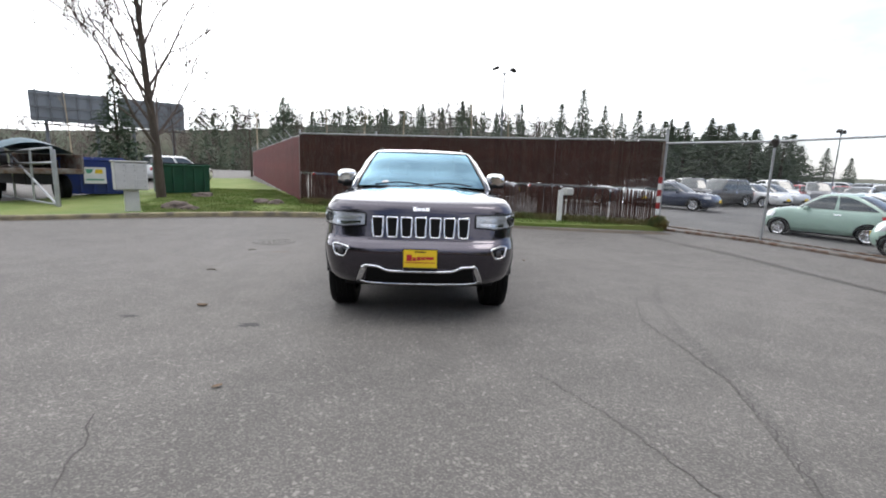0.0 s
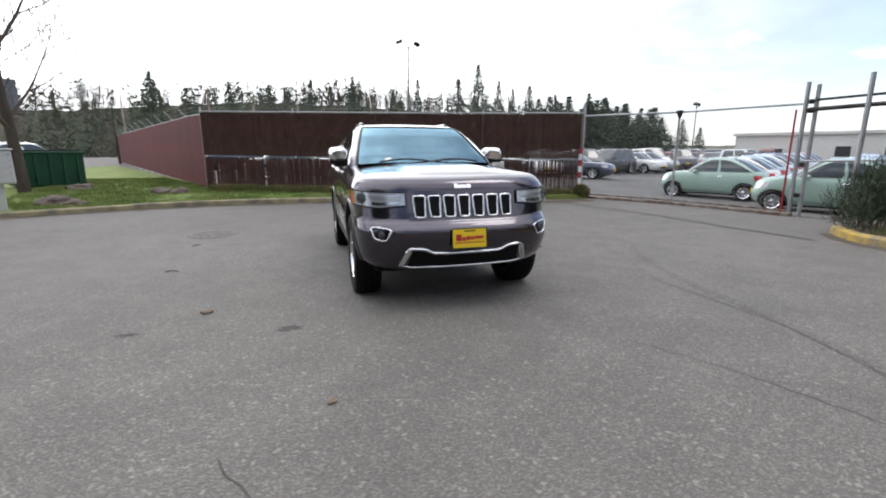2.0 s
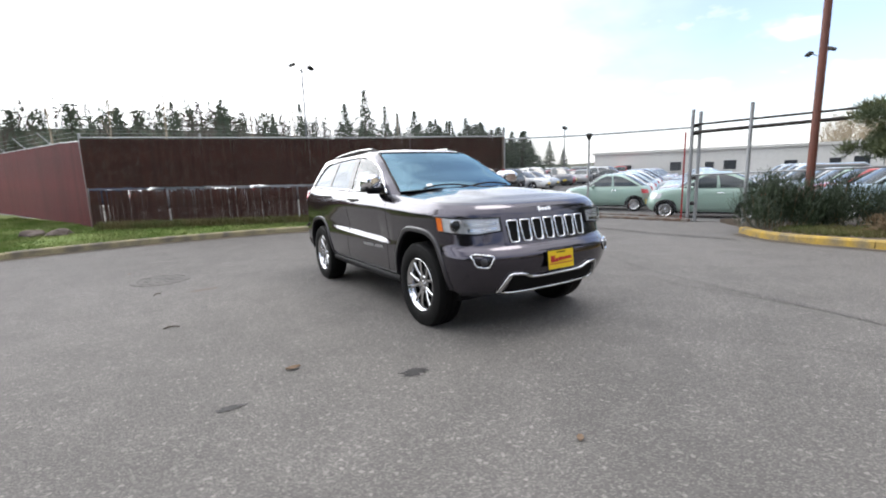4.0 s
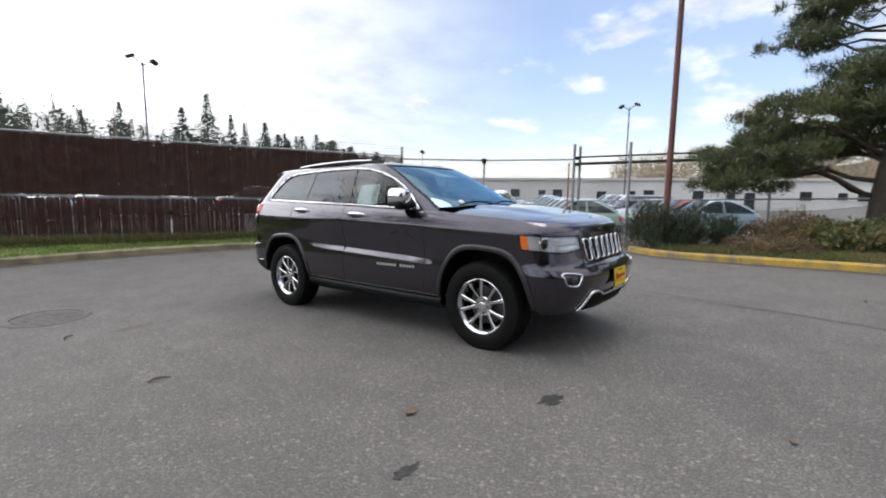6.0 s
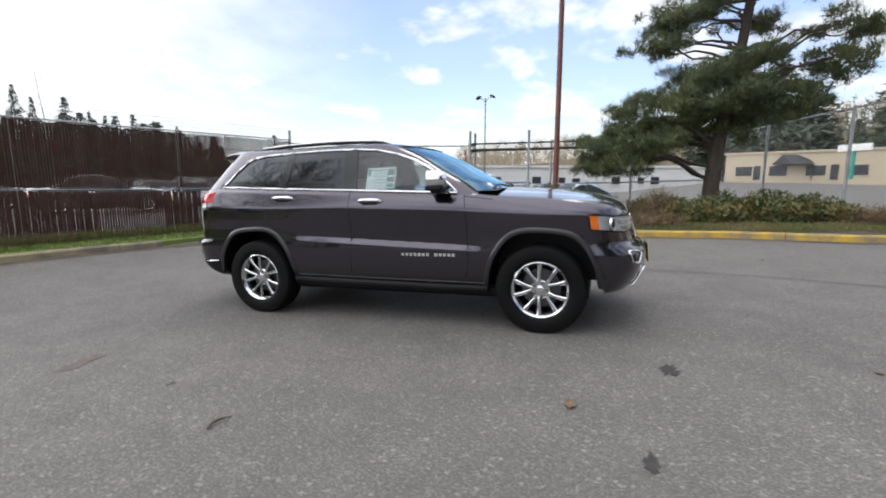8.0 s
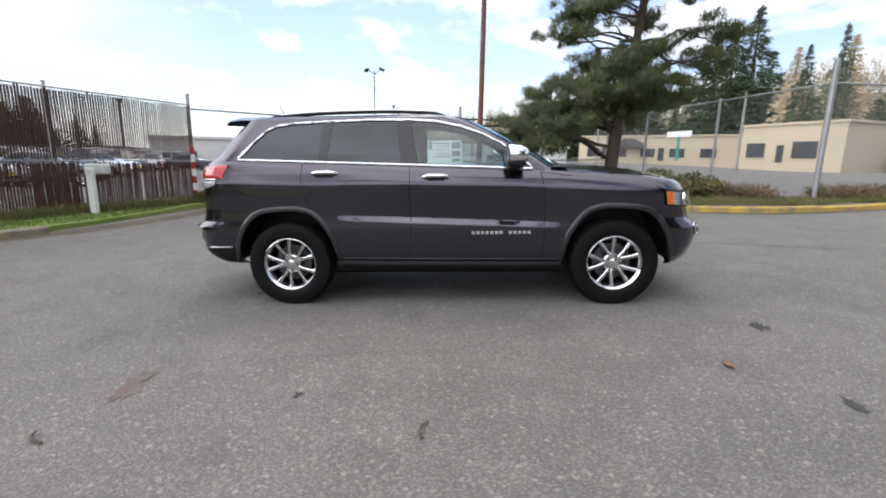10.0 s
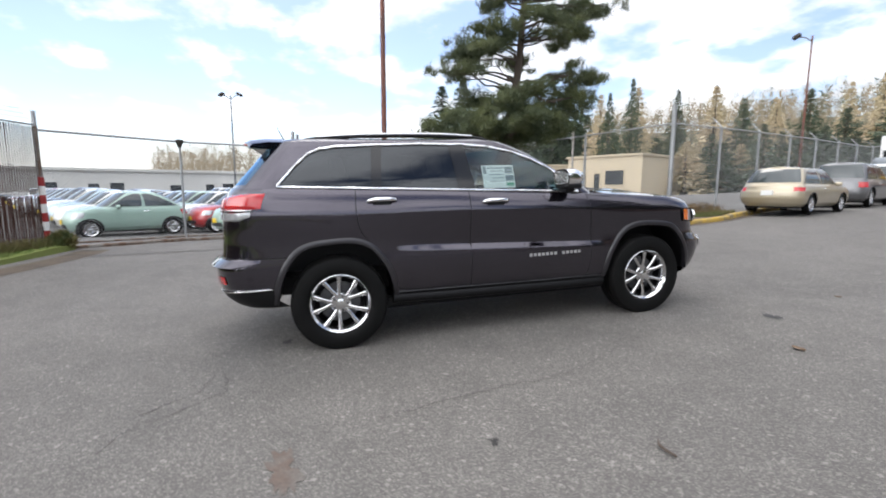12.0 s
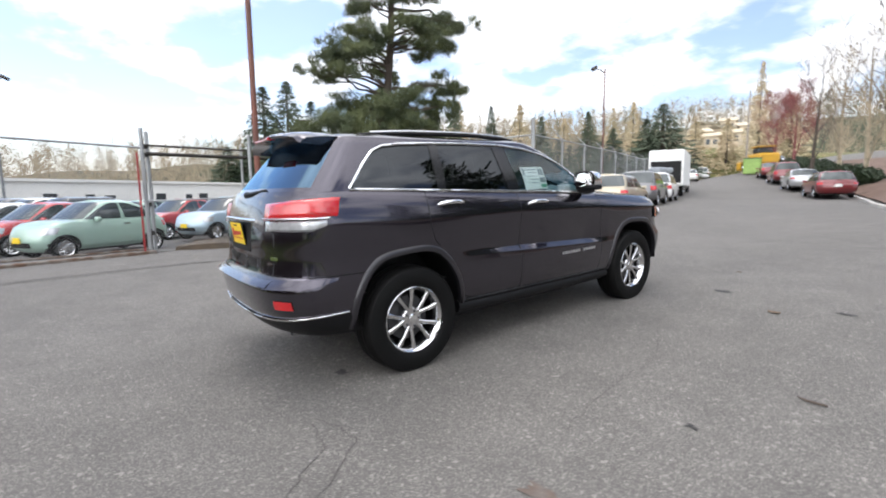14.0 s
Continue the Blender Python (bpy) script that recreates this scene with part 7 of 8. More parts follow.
# ---- billboard, bins, mailbox ----
def billboard():
    x, y = polar(-32.4, 62, (-0.2, -6.1))
    root = thing("billboard", x, y, 0.3, 32 - 0, "back of a large grey billboard on steel posts", "billboard")
    for k in range(2):
        x0, x1 = (-6.9, -0.4) if k == 0 else (0.4, 6.6)
        Build().box((x0, -0.12, 4.9), (x1, 0.12, 7.9)).obj("panel", M["sign_grey"], root)
        for i in range(6):
            xx = x0 + (x1 - x0) * (i + 0.5) / 6
            Build().box((xx - 0.07, -0.34, 4.7), (xx + 0.07, -0.14, 8.0)).obj("rib", M["lamp_grey"], root)
        for z in (5.2, 6.3, 7.5):
            Build().box((x0, -0.44, z - 0.06), (x1, -0.35, z + 0.06)).obj("beam", M["lamp_grey"], root)
        Build().box((x0, -0.9, 4.55), (x1, -0.2, 4.65)).obj("catwalk", M["dark_pipe"], root)
        for xx in (x0 + 1.2, x1 - 1.2):
            Build().tube([(xx, -0.25, -1), (xx, -0.25, 4.9)], 0.16, 8).obj("post", M["lamp_grey"], root)
    return root


billboard()


def bin_box(name, x, y, rz, w, d, h, mt, label, sign=False):
    """A big steel refuse container with upright ribs, a rim and lids."""
    root = thing(name, x, y, H(x, y) + 0.02, rz, label, "dumpster")
    b = Build()
    b.add([(-w / 2, -d / 2 + 0.1, 0.12), (w / 2, -d / 2 + 0.1, 0.12), (w / 2, d / 2 - 0.05, 0.12), (-w / 2, d / 2 - 0.05, 0.12), (-w / 2, -d / 2, h), (w / 2, -d / 2, h), (w / 2, d / 2, h), (-w / 2, d / 2, h)],
          [(3, 2, 1, 0), (0, 1, 5, 4), (1, 2, 6, 5), (2, 3, 7, 6), (3, 0, 4, 7)])
    b.obj("body", M[mt], root)
    for i in range(5):
        xx = -w / 2 + w * (i + 0.5) / 5
        Build().box((xx - 0.03, -d / 2 - 0.03, 0.2), (xx + 0.03, -d / 2 + 0.06, h - 0.05)).obj("rib", M[mt], root)
    for lo, hi in (((-w / 2 - 0.05, -d / 2 - 0.05, h - 0.08), (w / 2 + 0.05, -d / 2 + 0.02, h)), ((-w / 2 - 0.05, d / 2 - 0.02, h - 0.08), (w / 2 + 0.05, d / 2 + 0.05, h))):
        Build().box(lo, hi, None, 0.015).obj("rim", M[mt], root)
    for i in range(2):
        Build().box((-w / 2 + i * w / 2 + 0.02, -d / 2 + 0.02, h), (-w / 2 + (i + 1) * w / 2 - 0.02, d / 2, h + 0.05), None, 0.015).obj("lid", M["black_trim"] if not sign else M[mt], root)
    for sx in (-1, 1):
        for sy in (-1, 1):
            Build().lathe([(0.02, -0.03), (0.09, -0.03), (0.09, 0.03), (0.02, 0.03)], pose(sx * (w / 2 - 0.2), sy * (d / 2 - 0.2), 0.09, 90, 0, 0), 12).obj("caster", M["rubber"], root)
    if sign:
        pn = new("logo_panel")
        pn.parent = root
        Build().box((-0.30, -d / 2 - 0.06, h * 0.36), (0.36, -d / 2 - 0.035, h * 0.78)).obj("panel", M["white_paint"], pn)
        Build().add([(-0.20, -d / 2 - 0.064, h * 0.62), (-0.10, -d / 2 - 0.064, h * 0.62), (0.0, -d / 2 - 0.064, h * 0.73), (-0.26, -d / 2 - 0.064, h * 0.73)], [(0, 1, 2, 3)]).obj("logo_shape", M["print_green"], pn)
        Build().add([(0.02, -d / 2 - 0.064, h * 0.62), (0.26, -d / 2 - 0.064, h * 0.62), (0.26, -d / 2 - 0.064, h * 0.73), (0.06, -d / 2 - 0.064, h * 0.73)], [(0, 1, 2, 3)]).obj("logo_shape", M["plate_yellow"], pn)
        Build().box((-0.24, -d / 2 - 0.064, h * 0.44), (0.28, -d / 2 - 0.061, h * 0.48)).obj("print_bar", M["print_green"], pn)
    return root


bin_box("blue_dumpster", -12.6, 12.0, 38, 1.95, 1.4, 1.42, "blue_bin", "blue steel dumpster with a white panel on its face", True)
bin_box("green_dumpster", -10.1, 13.6, 36, 1.9, 1.3, 1.28, "green_bin", "dark green steel dumpster behind the bare tree")


def cluster_mailbox(x, y, rz):
    root = thing("cluster_mailbox", x, y, H(x, y) + 0.09, rz, "grey metal cluster mailbox on a square pedestal", "mailbox")
    Build().box((-0.17, -0.14, -0.1), (0.17, 0.14, 0.62), None, 0.01).obj("pedestal", M["grey_box"], root)
    Build().box((-0.39, -0.25, 0.62), (0.39, 0.25, 1.40), None, 0.02).obj("cabinet", M["grey_box"], root)
    Build().box((-0.42, -0.28, 1.40), (0.42, 0.28, 1.44), None, 0.012).obj("cap", M["grey_box"], root)
    for c in range(3):
        for r_ in range(5):
            Build().box((-0.365 + 0.245 * c, -0.262, 0.665 + 0.145 * r_), (-0.365 + 0.245 * c + 0.235, -0.250, 0.665 + 0.145 * r_ + 0.13), None, 0.003).obj("mail_door", M["grey_box"], root)
            Build().lathe([(0.012, 0), (0.012, 0.01), (0.002, 0.012)], pose(-0.17 + 0.245 * c, -0.262, 0.73 + 0.145 * r_, 90, 0, 0), 8).obj("lock", M["dark_alloy"], root)
    return root


cluster_mailbox(-8.35, 7.35, 40)


def box_on_post(x, y):
    root = thing("post_box", x, y, H(x, y) + 0.07, 8, "pale wooden post with a white box before the brown fence", "post box")
    Build().box((-0.06, -0.06, -0.1), (0.06, 0.06, 1.0), None, 0.008).obj("post", M["white_paint"], root)
    Build().box((-0.06, -0.05, 0.86), (0.30, 0.05, 0.94), None, 0.008).obj("arm", M["white_paint"], root)
    Build().box((0.10, -0.24, 0.86), (0.32, 0.20, 1.08), None, 0.03).obj("box", M["grey_box"], root)
    return root


box_on_post(4.3, 7.72)


def yard_gate():
    root = thing("yard_gate", -10.75, 7.75, H(-10.75, 7.75) + 0.08, 148, "open tubular steel yard gate leaning beside the lawn", "gate")
    for pts in ([(0, 0, 0.1), (0, 0, 1.75), (4.2, 0, 1.55), (4.2, 0, 0.15), (0, 0, 0.1)], [(0, 0, 1.32), (4.2, 0, 1.2)], [(0, 0, 0.1), (3.0, 0, 1.55)], [(1.5, 0, 0.12), (1.45, 0, 1.66)], [(2.9, 0, 0.14), (2.9, 0, 1.6)]):
        rail(root, pts, 0.035, "galv", "tube")
    Build().tube([(-0.1, 0, -0.1), (-0.1, 0, 1.7)], 0.06, 10).obj("hinge_post", M["galv"], root, smooth=50)
    return root


yard_gate()


def flatbed():
    root = thing("flatbed_truck", -14.6, 10.6, H(-14.6, 10.6), 60, "old dark flatbed truck with a rusty brown deck", "truck")
    Build().box((-1.15, -2.8, 0.95), (1.15, 2.4, 1.12), None, 0.02).obj("deck", M["rusty"], root)
    Build().box((-1.15, -2.8, 1.12), (-1.09, 2.4, 1.6), None, 0.01).obj("side_board", M["rusty"], root)
    Build().box((1.09, -2.8, 1.12), (1.15, 2.4, 1.6), None, 0.01).obj("side_board", M["rusty"], root)
    Build().box((-0.45, -2.7, 0.6), (0.45, 4.2, 0.95), None, 0.02).obj("chassis", M["black_trim"], root)
    b = Build()
    b.add([(-1.0, 2.5, 0.7), (1.0, 2.5, 0.7), (1.0, 4.4, 0.7), (-1.0, 4.4, 0.7), (-1.0, 2.5, 1.5), (1.0, 2.5, 1.5), (1.0, 4.4, 1.4), (-1.0, 4.4, 1.4), (-0.85, 2.6, 2.2), (0.85, 2.6, 2.2), (0.85, 3.7, 2.2), (-0.85, 3.7, 2.2)],
          [(3, 2, 1, 0), (0, 1, 5, 4), (1, 2, 6, 5), (2, 3, 7, 6), (3, 0, 4, 7), (4, 5, 9, 8), (5, 6, 10, 9), (6, 7, 11, 10), (7, 4, 8, 11), (8, 9, 10, 11)])
    b.obj("cab", M["dark_alloy"], root)
    for x in (-0.95, 0.95):
        for y in (-1.6, 3.5):
            wheel(root, x, y, 0.45, 1 if x > 0 else -1, 0.45, 0.28, 0.25, 5, 20)
    b = Build()
    b.grid(lambda u, v: Vector((-1.1 + 2.2 * u, -2.4 + 4.4 * v, 1.6 + 0.5 * math.sin(3.1 * u) * (0.7 + 0.3 * math.sin(9 * v)))), span(0, 1, 10), span(0, 1, 16))
    b.obj("tarpaulin", material("blue_tarpaulin", (0.06, 0.13, 0.17), 0.6, vary=0.3, scale=2), root, "faded blue tarpaulin", smooth=60)
    return root


flatbed()


# ---- other vehicles ----
def simple_car(name, L_, W, Hh, wb, belt, hood, ws0, rf0, rf1, rb, wr, label, group):
    """A parked car: painted shell, dark glass, lamps and wheels. Its nose looks towards -y."""
    root = tagged(new(name), label, "car", group)
    f, r_ = -L_ / 2, L_ / 2
    w = W / 2
    ramp = ((f + 0.2, ws0, r_ - 0.3), (0, 0.8, 1))
    lo = Shell([(0.22, 0.24, w * 0.86, f + 0.16, r_ - 0.16, 0.5, 0.4), (0.32, 0.34, w * 0.96, f + 0.05, r_ - 0.06, 0.52, 0.42), (0.48, 0.50, w, f, r_, 0.52, 0.42), (0.62, 0.68, w, f + 0.03, r_ - 0.01, 0.5, 0.42),
                (hood - 0.10, belt - 0.16, w * 0.985, f + 0.10, r_ - 0.06, 0.5, 0.42), (hood - 0.03, belt - 0.05, w * 0.95, f + 0.18, r_ - 0.10, 0.5, 0.42), (hood, belt, w * 0.92, f + 0.26, r_ - 0.14, 0.5, 0.42)], ramp, 2.5)
    hb = Hh - belt
    cab = Shell([(hood - 0.02, belt - 0.02, w * 0.92, ws0, rb, 0.35, 0.3), (belt + hb * 0.33, belt + hb * 0.33, w * 0.87, ws0 + (rf0 - ws0) * 0.40, rb + (rf1 - rb) * 0.33, 0.32, 0.3),
                 (belt + hb * 0.70, belt + hb * 0.70, w * 0.78, ws0 + (rf0 - ws0) * 0.78, rb + (rf1 - rb) * 0.72, 0.3, 0.3), (belt + hb * 0.88, belt + hb * 0.88, w * 0.71, rf0, rf1, 0.3, 0.3), (Hh - 0.04, Hh - 0.04, w * 0.60, rf0 + 0.14, rf1 - 0.1, 0.3, 0.3)], ramp, 2.5)
    arches = [[(yc + 1.14 * wr * math.cos(a), wr + 1.14 * wr * math.sin(a)) for a in span(-0.9, math.pi + 0.9, 20)] for yc in (-wb / 2, wb / 2)]
    P = M["lot_paint"]
    us = span(0, 1, 10)[:-1] + span(1, 2, 64)[:-1] + span(2, 3, 10)
    weld(lo.sheet(us, span(0, 6, 30), lambda y, z, u, v: any(in_poly(y, z, h) for h in arches))).obj("body", P, root, smooth=45)
    weld(lo.lid(span(0, 1, 8)[:-1] + span(1, 2, 24)[:-1] + span(2, 3, 8), 6, lambda y, t, x: 0.05 * (1 - abs(t) ** 3) * lerp(y, (f + 0.2, f + 0.6), (0, 1)), 14)).obj("hood", P, root, smooth=45)
    us = span(0, 1, 8)[:-1] + span(1, 2, 20)[:-1] + span(2, 3, 8)
    weld(cab.sheet(us, span(0, 4, 12))).obj("cabin", P, root, smooth=45)
    weld(cab.lid(us, 4, lambda y, t, x: 0.04 * (1 - abs(t) ** 2), 10)).obj("roof", P, root, smooth=45)
    weld(cab.sheet(span(0, 0.74, 10), span(0.35, 2.85, 8), off=0.006)).obj("windshield", M["gloss_glass"], root, smooth=60)
    weld(cab.sheet(span(2.3, 3, 8), span(0.4, 2.7, 8), off=0.006)).obj("rear_window", M["gloss_glass"], root, smooth=60)
    for s in (-1, 1):
        for u0, u1 in ((0.80, 1.44), (1.50, 2.10)):
            b = Build()
            mid = 1.2
            b.grid(lambda a, c: (lambda p: Vector((p.x * s, p.y, p.z)))(cab.out(u0 + (u1 - u0) * a + (0.10 * (1 - a) * c if u0 < 1 else -0.12 * a * c), 0.30 + 2.35 * c * (lerp(a, (0, 0.35), (0.55, 1)) if u0 < 1 else lerp(a, (0.65, 1), (1, 0.65))), 0.007)), span(0, 1, 8), span(0, 1, 6), flip=(s < 0))
            b.obj("side_window", M["gloss_glass"], root, smooth=60)
        b = Build()
        b.grid(lambda a, c: (lambda p: Vector((p.x * s, p.y, p.z)))(lo.out(0.55 + 0.38 * a, 3.15 + 1.0 * c, 0.012)), span(0, 1, 6), span(0, 1, 3), flip=(s < 0))
        b.obj("headlight", M["white_lens"], root, smooth=60)
        b = Build()
        b.grid(lambda a, c: (lambda p: Vector((p.x * s, p.y, p.z)))(lo.out(2.12 + 0.40 * a, 3.3 + 1.3 * c, 0.012)), span(0, 1, 6), span(0, 1, 3), flip=(s < 0))
        b.obj("tail_lamp", M["red_lens"], root, smooth=60)
        Build().box((-0.10, -0.06, -0.06), (0.10, 0.05, 0.07), pose(s * (w + 0.06), ws0 + 0.52, belt + 0.02), 0.03).obj("door_mirror", P, root, smooth=50)
        b = Build()
        b.tube([(lambda p: Vector((p.x * s, p.y, p.z)))(lo.side(y, belt - 0.13, 0.012, 1)) for y in (0.28, 0.46)], 0.014, 6)
        b.obj("door_handle", M["chrome"], root)
        for yc in (-wb / 2, wb / 2):
            b = Build()
            b.tube([lo.side(yc + 1.15 * wr * math.cos(a), wr + 1.15 * wr * math.sin(a), 0.0, s) for a in span(-0.25, math.pi + 0.25, 20)], 0.020, 6)
            b.obj("arch_edge", M["black_trim"], root, smooth=60)
            wheel(root, s * (w - 0.11), yc, wr, s, wr, 0.19, wr * 0.66, 7, 20)
    Build().box((-w * 0.8, f + 0.3, 0.18), (w * 0.8, r_ - 0.3, 0.30)).obj("underbody", M["black_trim"], root)
    b = Build()
    b.grid(lambda a, c: lo.front(-0.42 + 0.84 * a, 0.34 + 0.13 * c, 0.008), span(0, 1, 8), span(0, 1, 2))
    b.obj("front_intake", M["black_trim"], root)
    pl = lo.front(0.0, 0.52, 0.02)
    Build().box((-0.15, -0.012, -0.07), (0.15, 0.012, 0.07), pose(pl.x, pl.y, pl.z)).obj("number_plate", M["plate_yellow"], root)
    pl = lo.rear(0.0, 0.66, 0.012)
    Build().box((-0.16, -0.012, -0.075), (0.16, 0.012, 0.075), pose(pl.x, pl.y, pl.z)).obj("number_plate", M["white_paint"], root)
    return root


M["lot_paint"] = car_paint("silver_paint", (0.45, 0.46, 0.47), 0.4)
M["gloss_glass"] = material("dark_car_glass", (0.03, 0.04, 0.042), 0.03, vary=0.1, spec=0.9)
PAINT = dict(maroon=car_paint("maroon_car_paint", (0.15, 0.010, 0.014), 0.2), mint=car_paint("mint_green_paint", (0.30, 0.43, 0.36), 0.1), red=car_paint("red_car_paint", (0.38, 0.015, 0.02), 0.1), white=car_paint("white_car_paint", (0.72, 0.72, 0.71), 0.0), silver=M["lot_paint"],
             navy=car_paint("dark_blue_paint", (0.025, 0.035, 0.07), 0.4), black=car_paint("black_car_paint", (0.012, 0.012, 0.013), 0.2), ice=car_paint("ice_blue_paint", (0.36, 0.47, 0.55), 0.3), tan=car_paint("tan_gold_paint", (0.42, 0.36, 0.26), 0.5), grey=car_paint("grey_car_paint", (0.13, 0.13, 0.135), 0.5))
WORDS = dict(maroon="dark maroon", mint="mint green", red="bright red", white="plain white", silver="silver", navy="dark blue", black="glossy black", ice="ice blue", tan="tan gold", grey="dark grey")
PROTO = {}


def park(kind, color, x, y, rz, where, group="parked cars in the lot"):
    """A parked car of a kind and colour."""
    if kind not in PROTO:
        args = dict(hatch=("hatchback_car", 3.55, 1.63, 1.50, 2.30, 0.97, 0.90, -0.93, -0.24, 0.80, 1.62, 0.29), sedan=("sedan_car", 4.6, 1.80, 1.45, 2.68, 0.92, 0.84, -1.05, -0.25, 0.85, 1.62, 0.32),
                    wagon=("wagon_car", 4.6, 1.76, 1.47, 2.66, 0.92, 0.84, -1.05, -0.25, 1.75, 2.12, 0.31), suv=("suv_car", 4.6, 1.85, 1.70, 2.70, 1.02, 0.98, -1.2, -0.4, 1.85, 2.14, 0.35), minivan=("minivan_car", 4.9, 1.95, 1.76, 2.95, 1.05, 0.98, -1.5, -0.7, 1.95, 2.30, 0.34))[kind]
        PROTO[kind] = simple_car(*args, "x", group)
        ob = PROTO[kind]
        ob.matrix_basis = pose(x, y, H(x, y) + 0.012, 0, 0, rz)
    else:
        ob = copy_thing(PROTO[kind], pose(x, y, H(x, y) + 0.012, 0, 0, rz))
    for c in ob.children_recursive:
        if c.name.split(".")[0] in ("body", "hood", "cabin", "roof", "door_mirror"):
            c.material_slots[0].link = "OBJECT"
            c.material_slots[0].material = PAINT[color]
    what = dict(hatch="small hatchback", sedan="sedan", wagon="station wagon", suv="crossover", minivan="minivan")[kind]
    return tagged(ob, f"{WORDS[color]} {what} parked {where}", "car", group)


F1, AX = (13.25, 7.8), 210
rowd = (2.12, 1.22)
for k, c in enumerate(("mint", "white", "ice", "white", "navy", "silver", "grey", "white", "red", "silver")):
    park("hatch" if k < 5 else "sedan", c, F1[0] + rowd[0] * k, F1[1] + rowd[1] * k, AX, "in the front row of the lot")
for k, c in enumerate(("mint", "red", "white", "mint", "ice", "silver", "black", "white", "navy")):
    park("hatch" if k < 5 else "sedan", c, 12.45 + rowd[0] * k, 3.25 + rowd[1] * k, AX, "in the middle row of the lot")
for k, c in enumerate(("ice", "red", "mint", "silver", "black", "white", "grey", "silver")):
    park("hatch" if k < 4 else "suv", c, 14.9 + rowd[0] * k, -0.7 + rowd[1] * k, AX, "in the back row of the lot")
for x, y, rz, kind, c in ((17.4, 22.4, -20, "suv", "black"), (12.4, 19.6, -15, "sedan", "silver"), (18.6, 21.5, -70, "suv", "black"), (21.4, 22.4, 20, "sedan", "white"), (23.6, 23.6, 20, "sedan", "silver"), (25.5, 25.5, -25, "minivan", "white"), (29.5, 26.5, -30, "suv", "grey"), (33.0, 28, -30, "sedan", "red"), (36, 26, 10, "suv", "silver"),
                           (-1.8, 17.2, 95, "sedan", "grey"), (3.0, 18.5, 80, "sedan", "grey"), (7.6, 16.4, 60, "sedan", "black"), (13.6, 17.8, 40, "sedan", "navy"), (6.2, 22.5, 60, "sedan", "black"), (0.5, 22.5, 90, "sedan", "grey"), (-4.6, 23.2, 90, "suv", "navy")):
    park(kind, c, x, y, rz, "in the lot behind the fence")
rng_far = random.Random(5)
for k in range(22):
    az, d = 27 + 1.25 * k + rng_far.uniform(-0.3, 0.3), 46 + 12 * (k % 3) + rng_far.uniform(-2, 2)
    x, y = polar(az, d, (-0.5, -6))
    park(("sedan", "suv", "minivan")[k % 3], ("white", "silver", "grey", "white", "black", "red", "white")[k % 7], x, y, 30 + 90 * (k % 2), "far back in the lot")
for x, y, rz, kind, c in ((7.0, -14.0, 18, "wagon", "tan"), (8.9, -19.6, 19, "suv", "grey"), (11.0, -25.3, 20, "minivan", "white"), (21.0, -52, 20, "sedan", "white"), (25.5, -66, 20, "suv", "white"), (19.0, -74, 20, "sedan", "silver")):
    park(kind, c, x, y, rz, "along the street fence", "cars parked along the street")
for x, y, rz, kind, c in ((3.7, -30.2, 24, "wagon", "maroon"), (6.5, -36.2, 24, "sedan", "silver"), (9.3, -42.5, 24, "suv", "maroon"), (12.1, -48.6, 24, "sedan", "maroon")):
    park(kind, c, x, y, rz, "at the street's far kerb", "cars parked along the street")
park("suv", "white", -16.6, 25.8, 150, "beyond the green dumpster", "cars parked beyond the lawn")


def box_truck(x, y, rz):
    root = thing("box_trailer", x, y, H(x, y), rz, "tall white box trailer with a dark open back", "trailer")
    Build().box((-1.15, -3.2, 0.75), (1.15, 2.6, 3.3), None, 0.05).obj("box", M["white_paint"], root)
    Build().box((-1.0, 2.59, 0.9), (1.0, 2.63, 2.5)).obj("rear_opening", M["black_trim"], root)
    Build().box((-1.0, -4.9, 0.6), (1.0, -3.2, 2.1), None, 0.15).obj("cab", M["white_paint"], root)
    for xx in (-0.95, 0.95):
        for yy in (1.5, -3.9):
            wheel(root, xx, yy, 0.42, 1 if xx > 0 else -1, 0.42, 0.26, 0.24, 5, 18)
    return root


box_truck(13.6, -32.0, 20)
for k, (x, y, z) in enumerate(((10.8, -24.7, 1.85), (11.3, -25.4, 1.85), (11.0, -26.1, 1.85))):
    rk = thing("roof_load", x, y, H(x, y) + z - 0.08, 20 * k, "dark bundle strapped on the white minivan's roof", "luggage")
    Build().box((-0.35, -0.5, 0), (0.35, 0.5, 0.35), None, 0.1).obj("wrapped_load", M["sign_grey"], rk, smooth=50)


def loader(x, y, rz):
    root = thing("yellow_loader", x, y, H(x, y), rz, "yellow wheeled site machine at the far street end", "machine")
    Build().box((-1.1, -2.2, 0.8), (1.1, 1.8, 2.0), None, 0.2).obj("body", M["yellow_plant"], root)
    Build().box((-0.8, -0.6, 2.0), (0.8, 0.9, 2.7), None, 0.12).obj("cab", M["dark_open"], root)
    Build().box((-0.9, -0.7, 2.7), (0.9, 1.0, 2.85), None, 0.04).obj("cab_roof", M["yellow_plant"], root)
    Build().box((-1.3, -3.6, 0.3), (1.3, -2.6, 1.3), None, 0.15).obj("bucket", M["yellow_plant"], root)
    for xx in (-1.1, 1.1):
        for yy in (-1.3, 1.2):
            wheel(root, xx, yy, 0.7, 1 if xx > 0 else -1, 0.7, 0.45, 0.35, 5, 18)
    return root


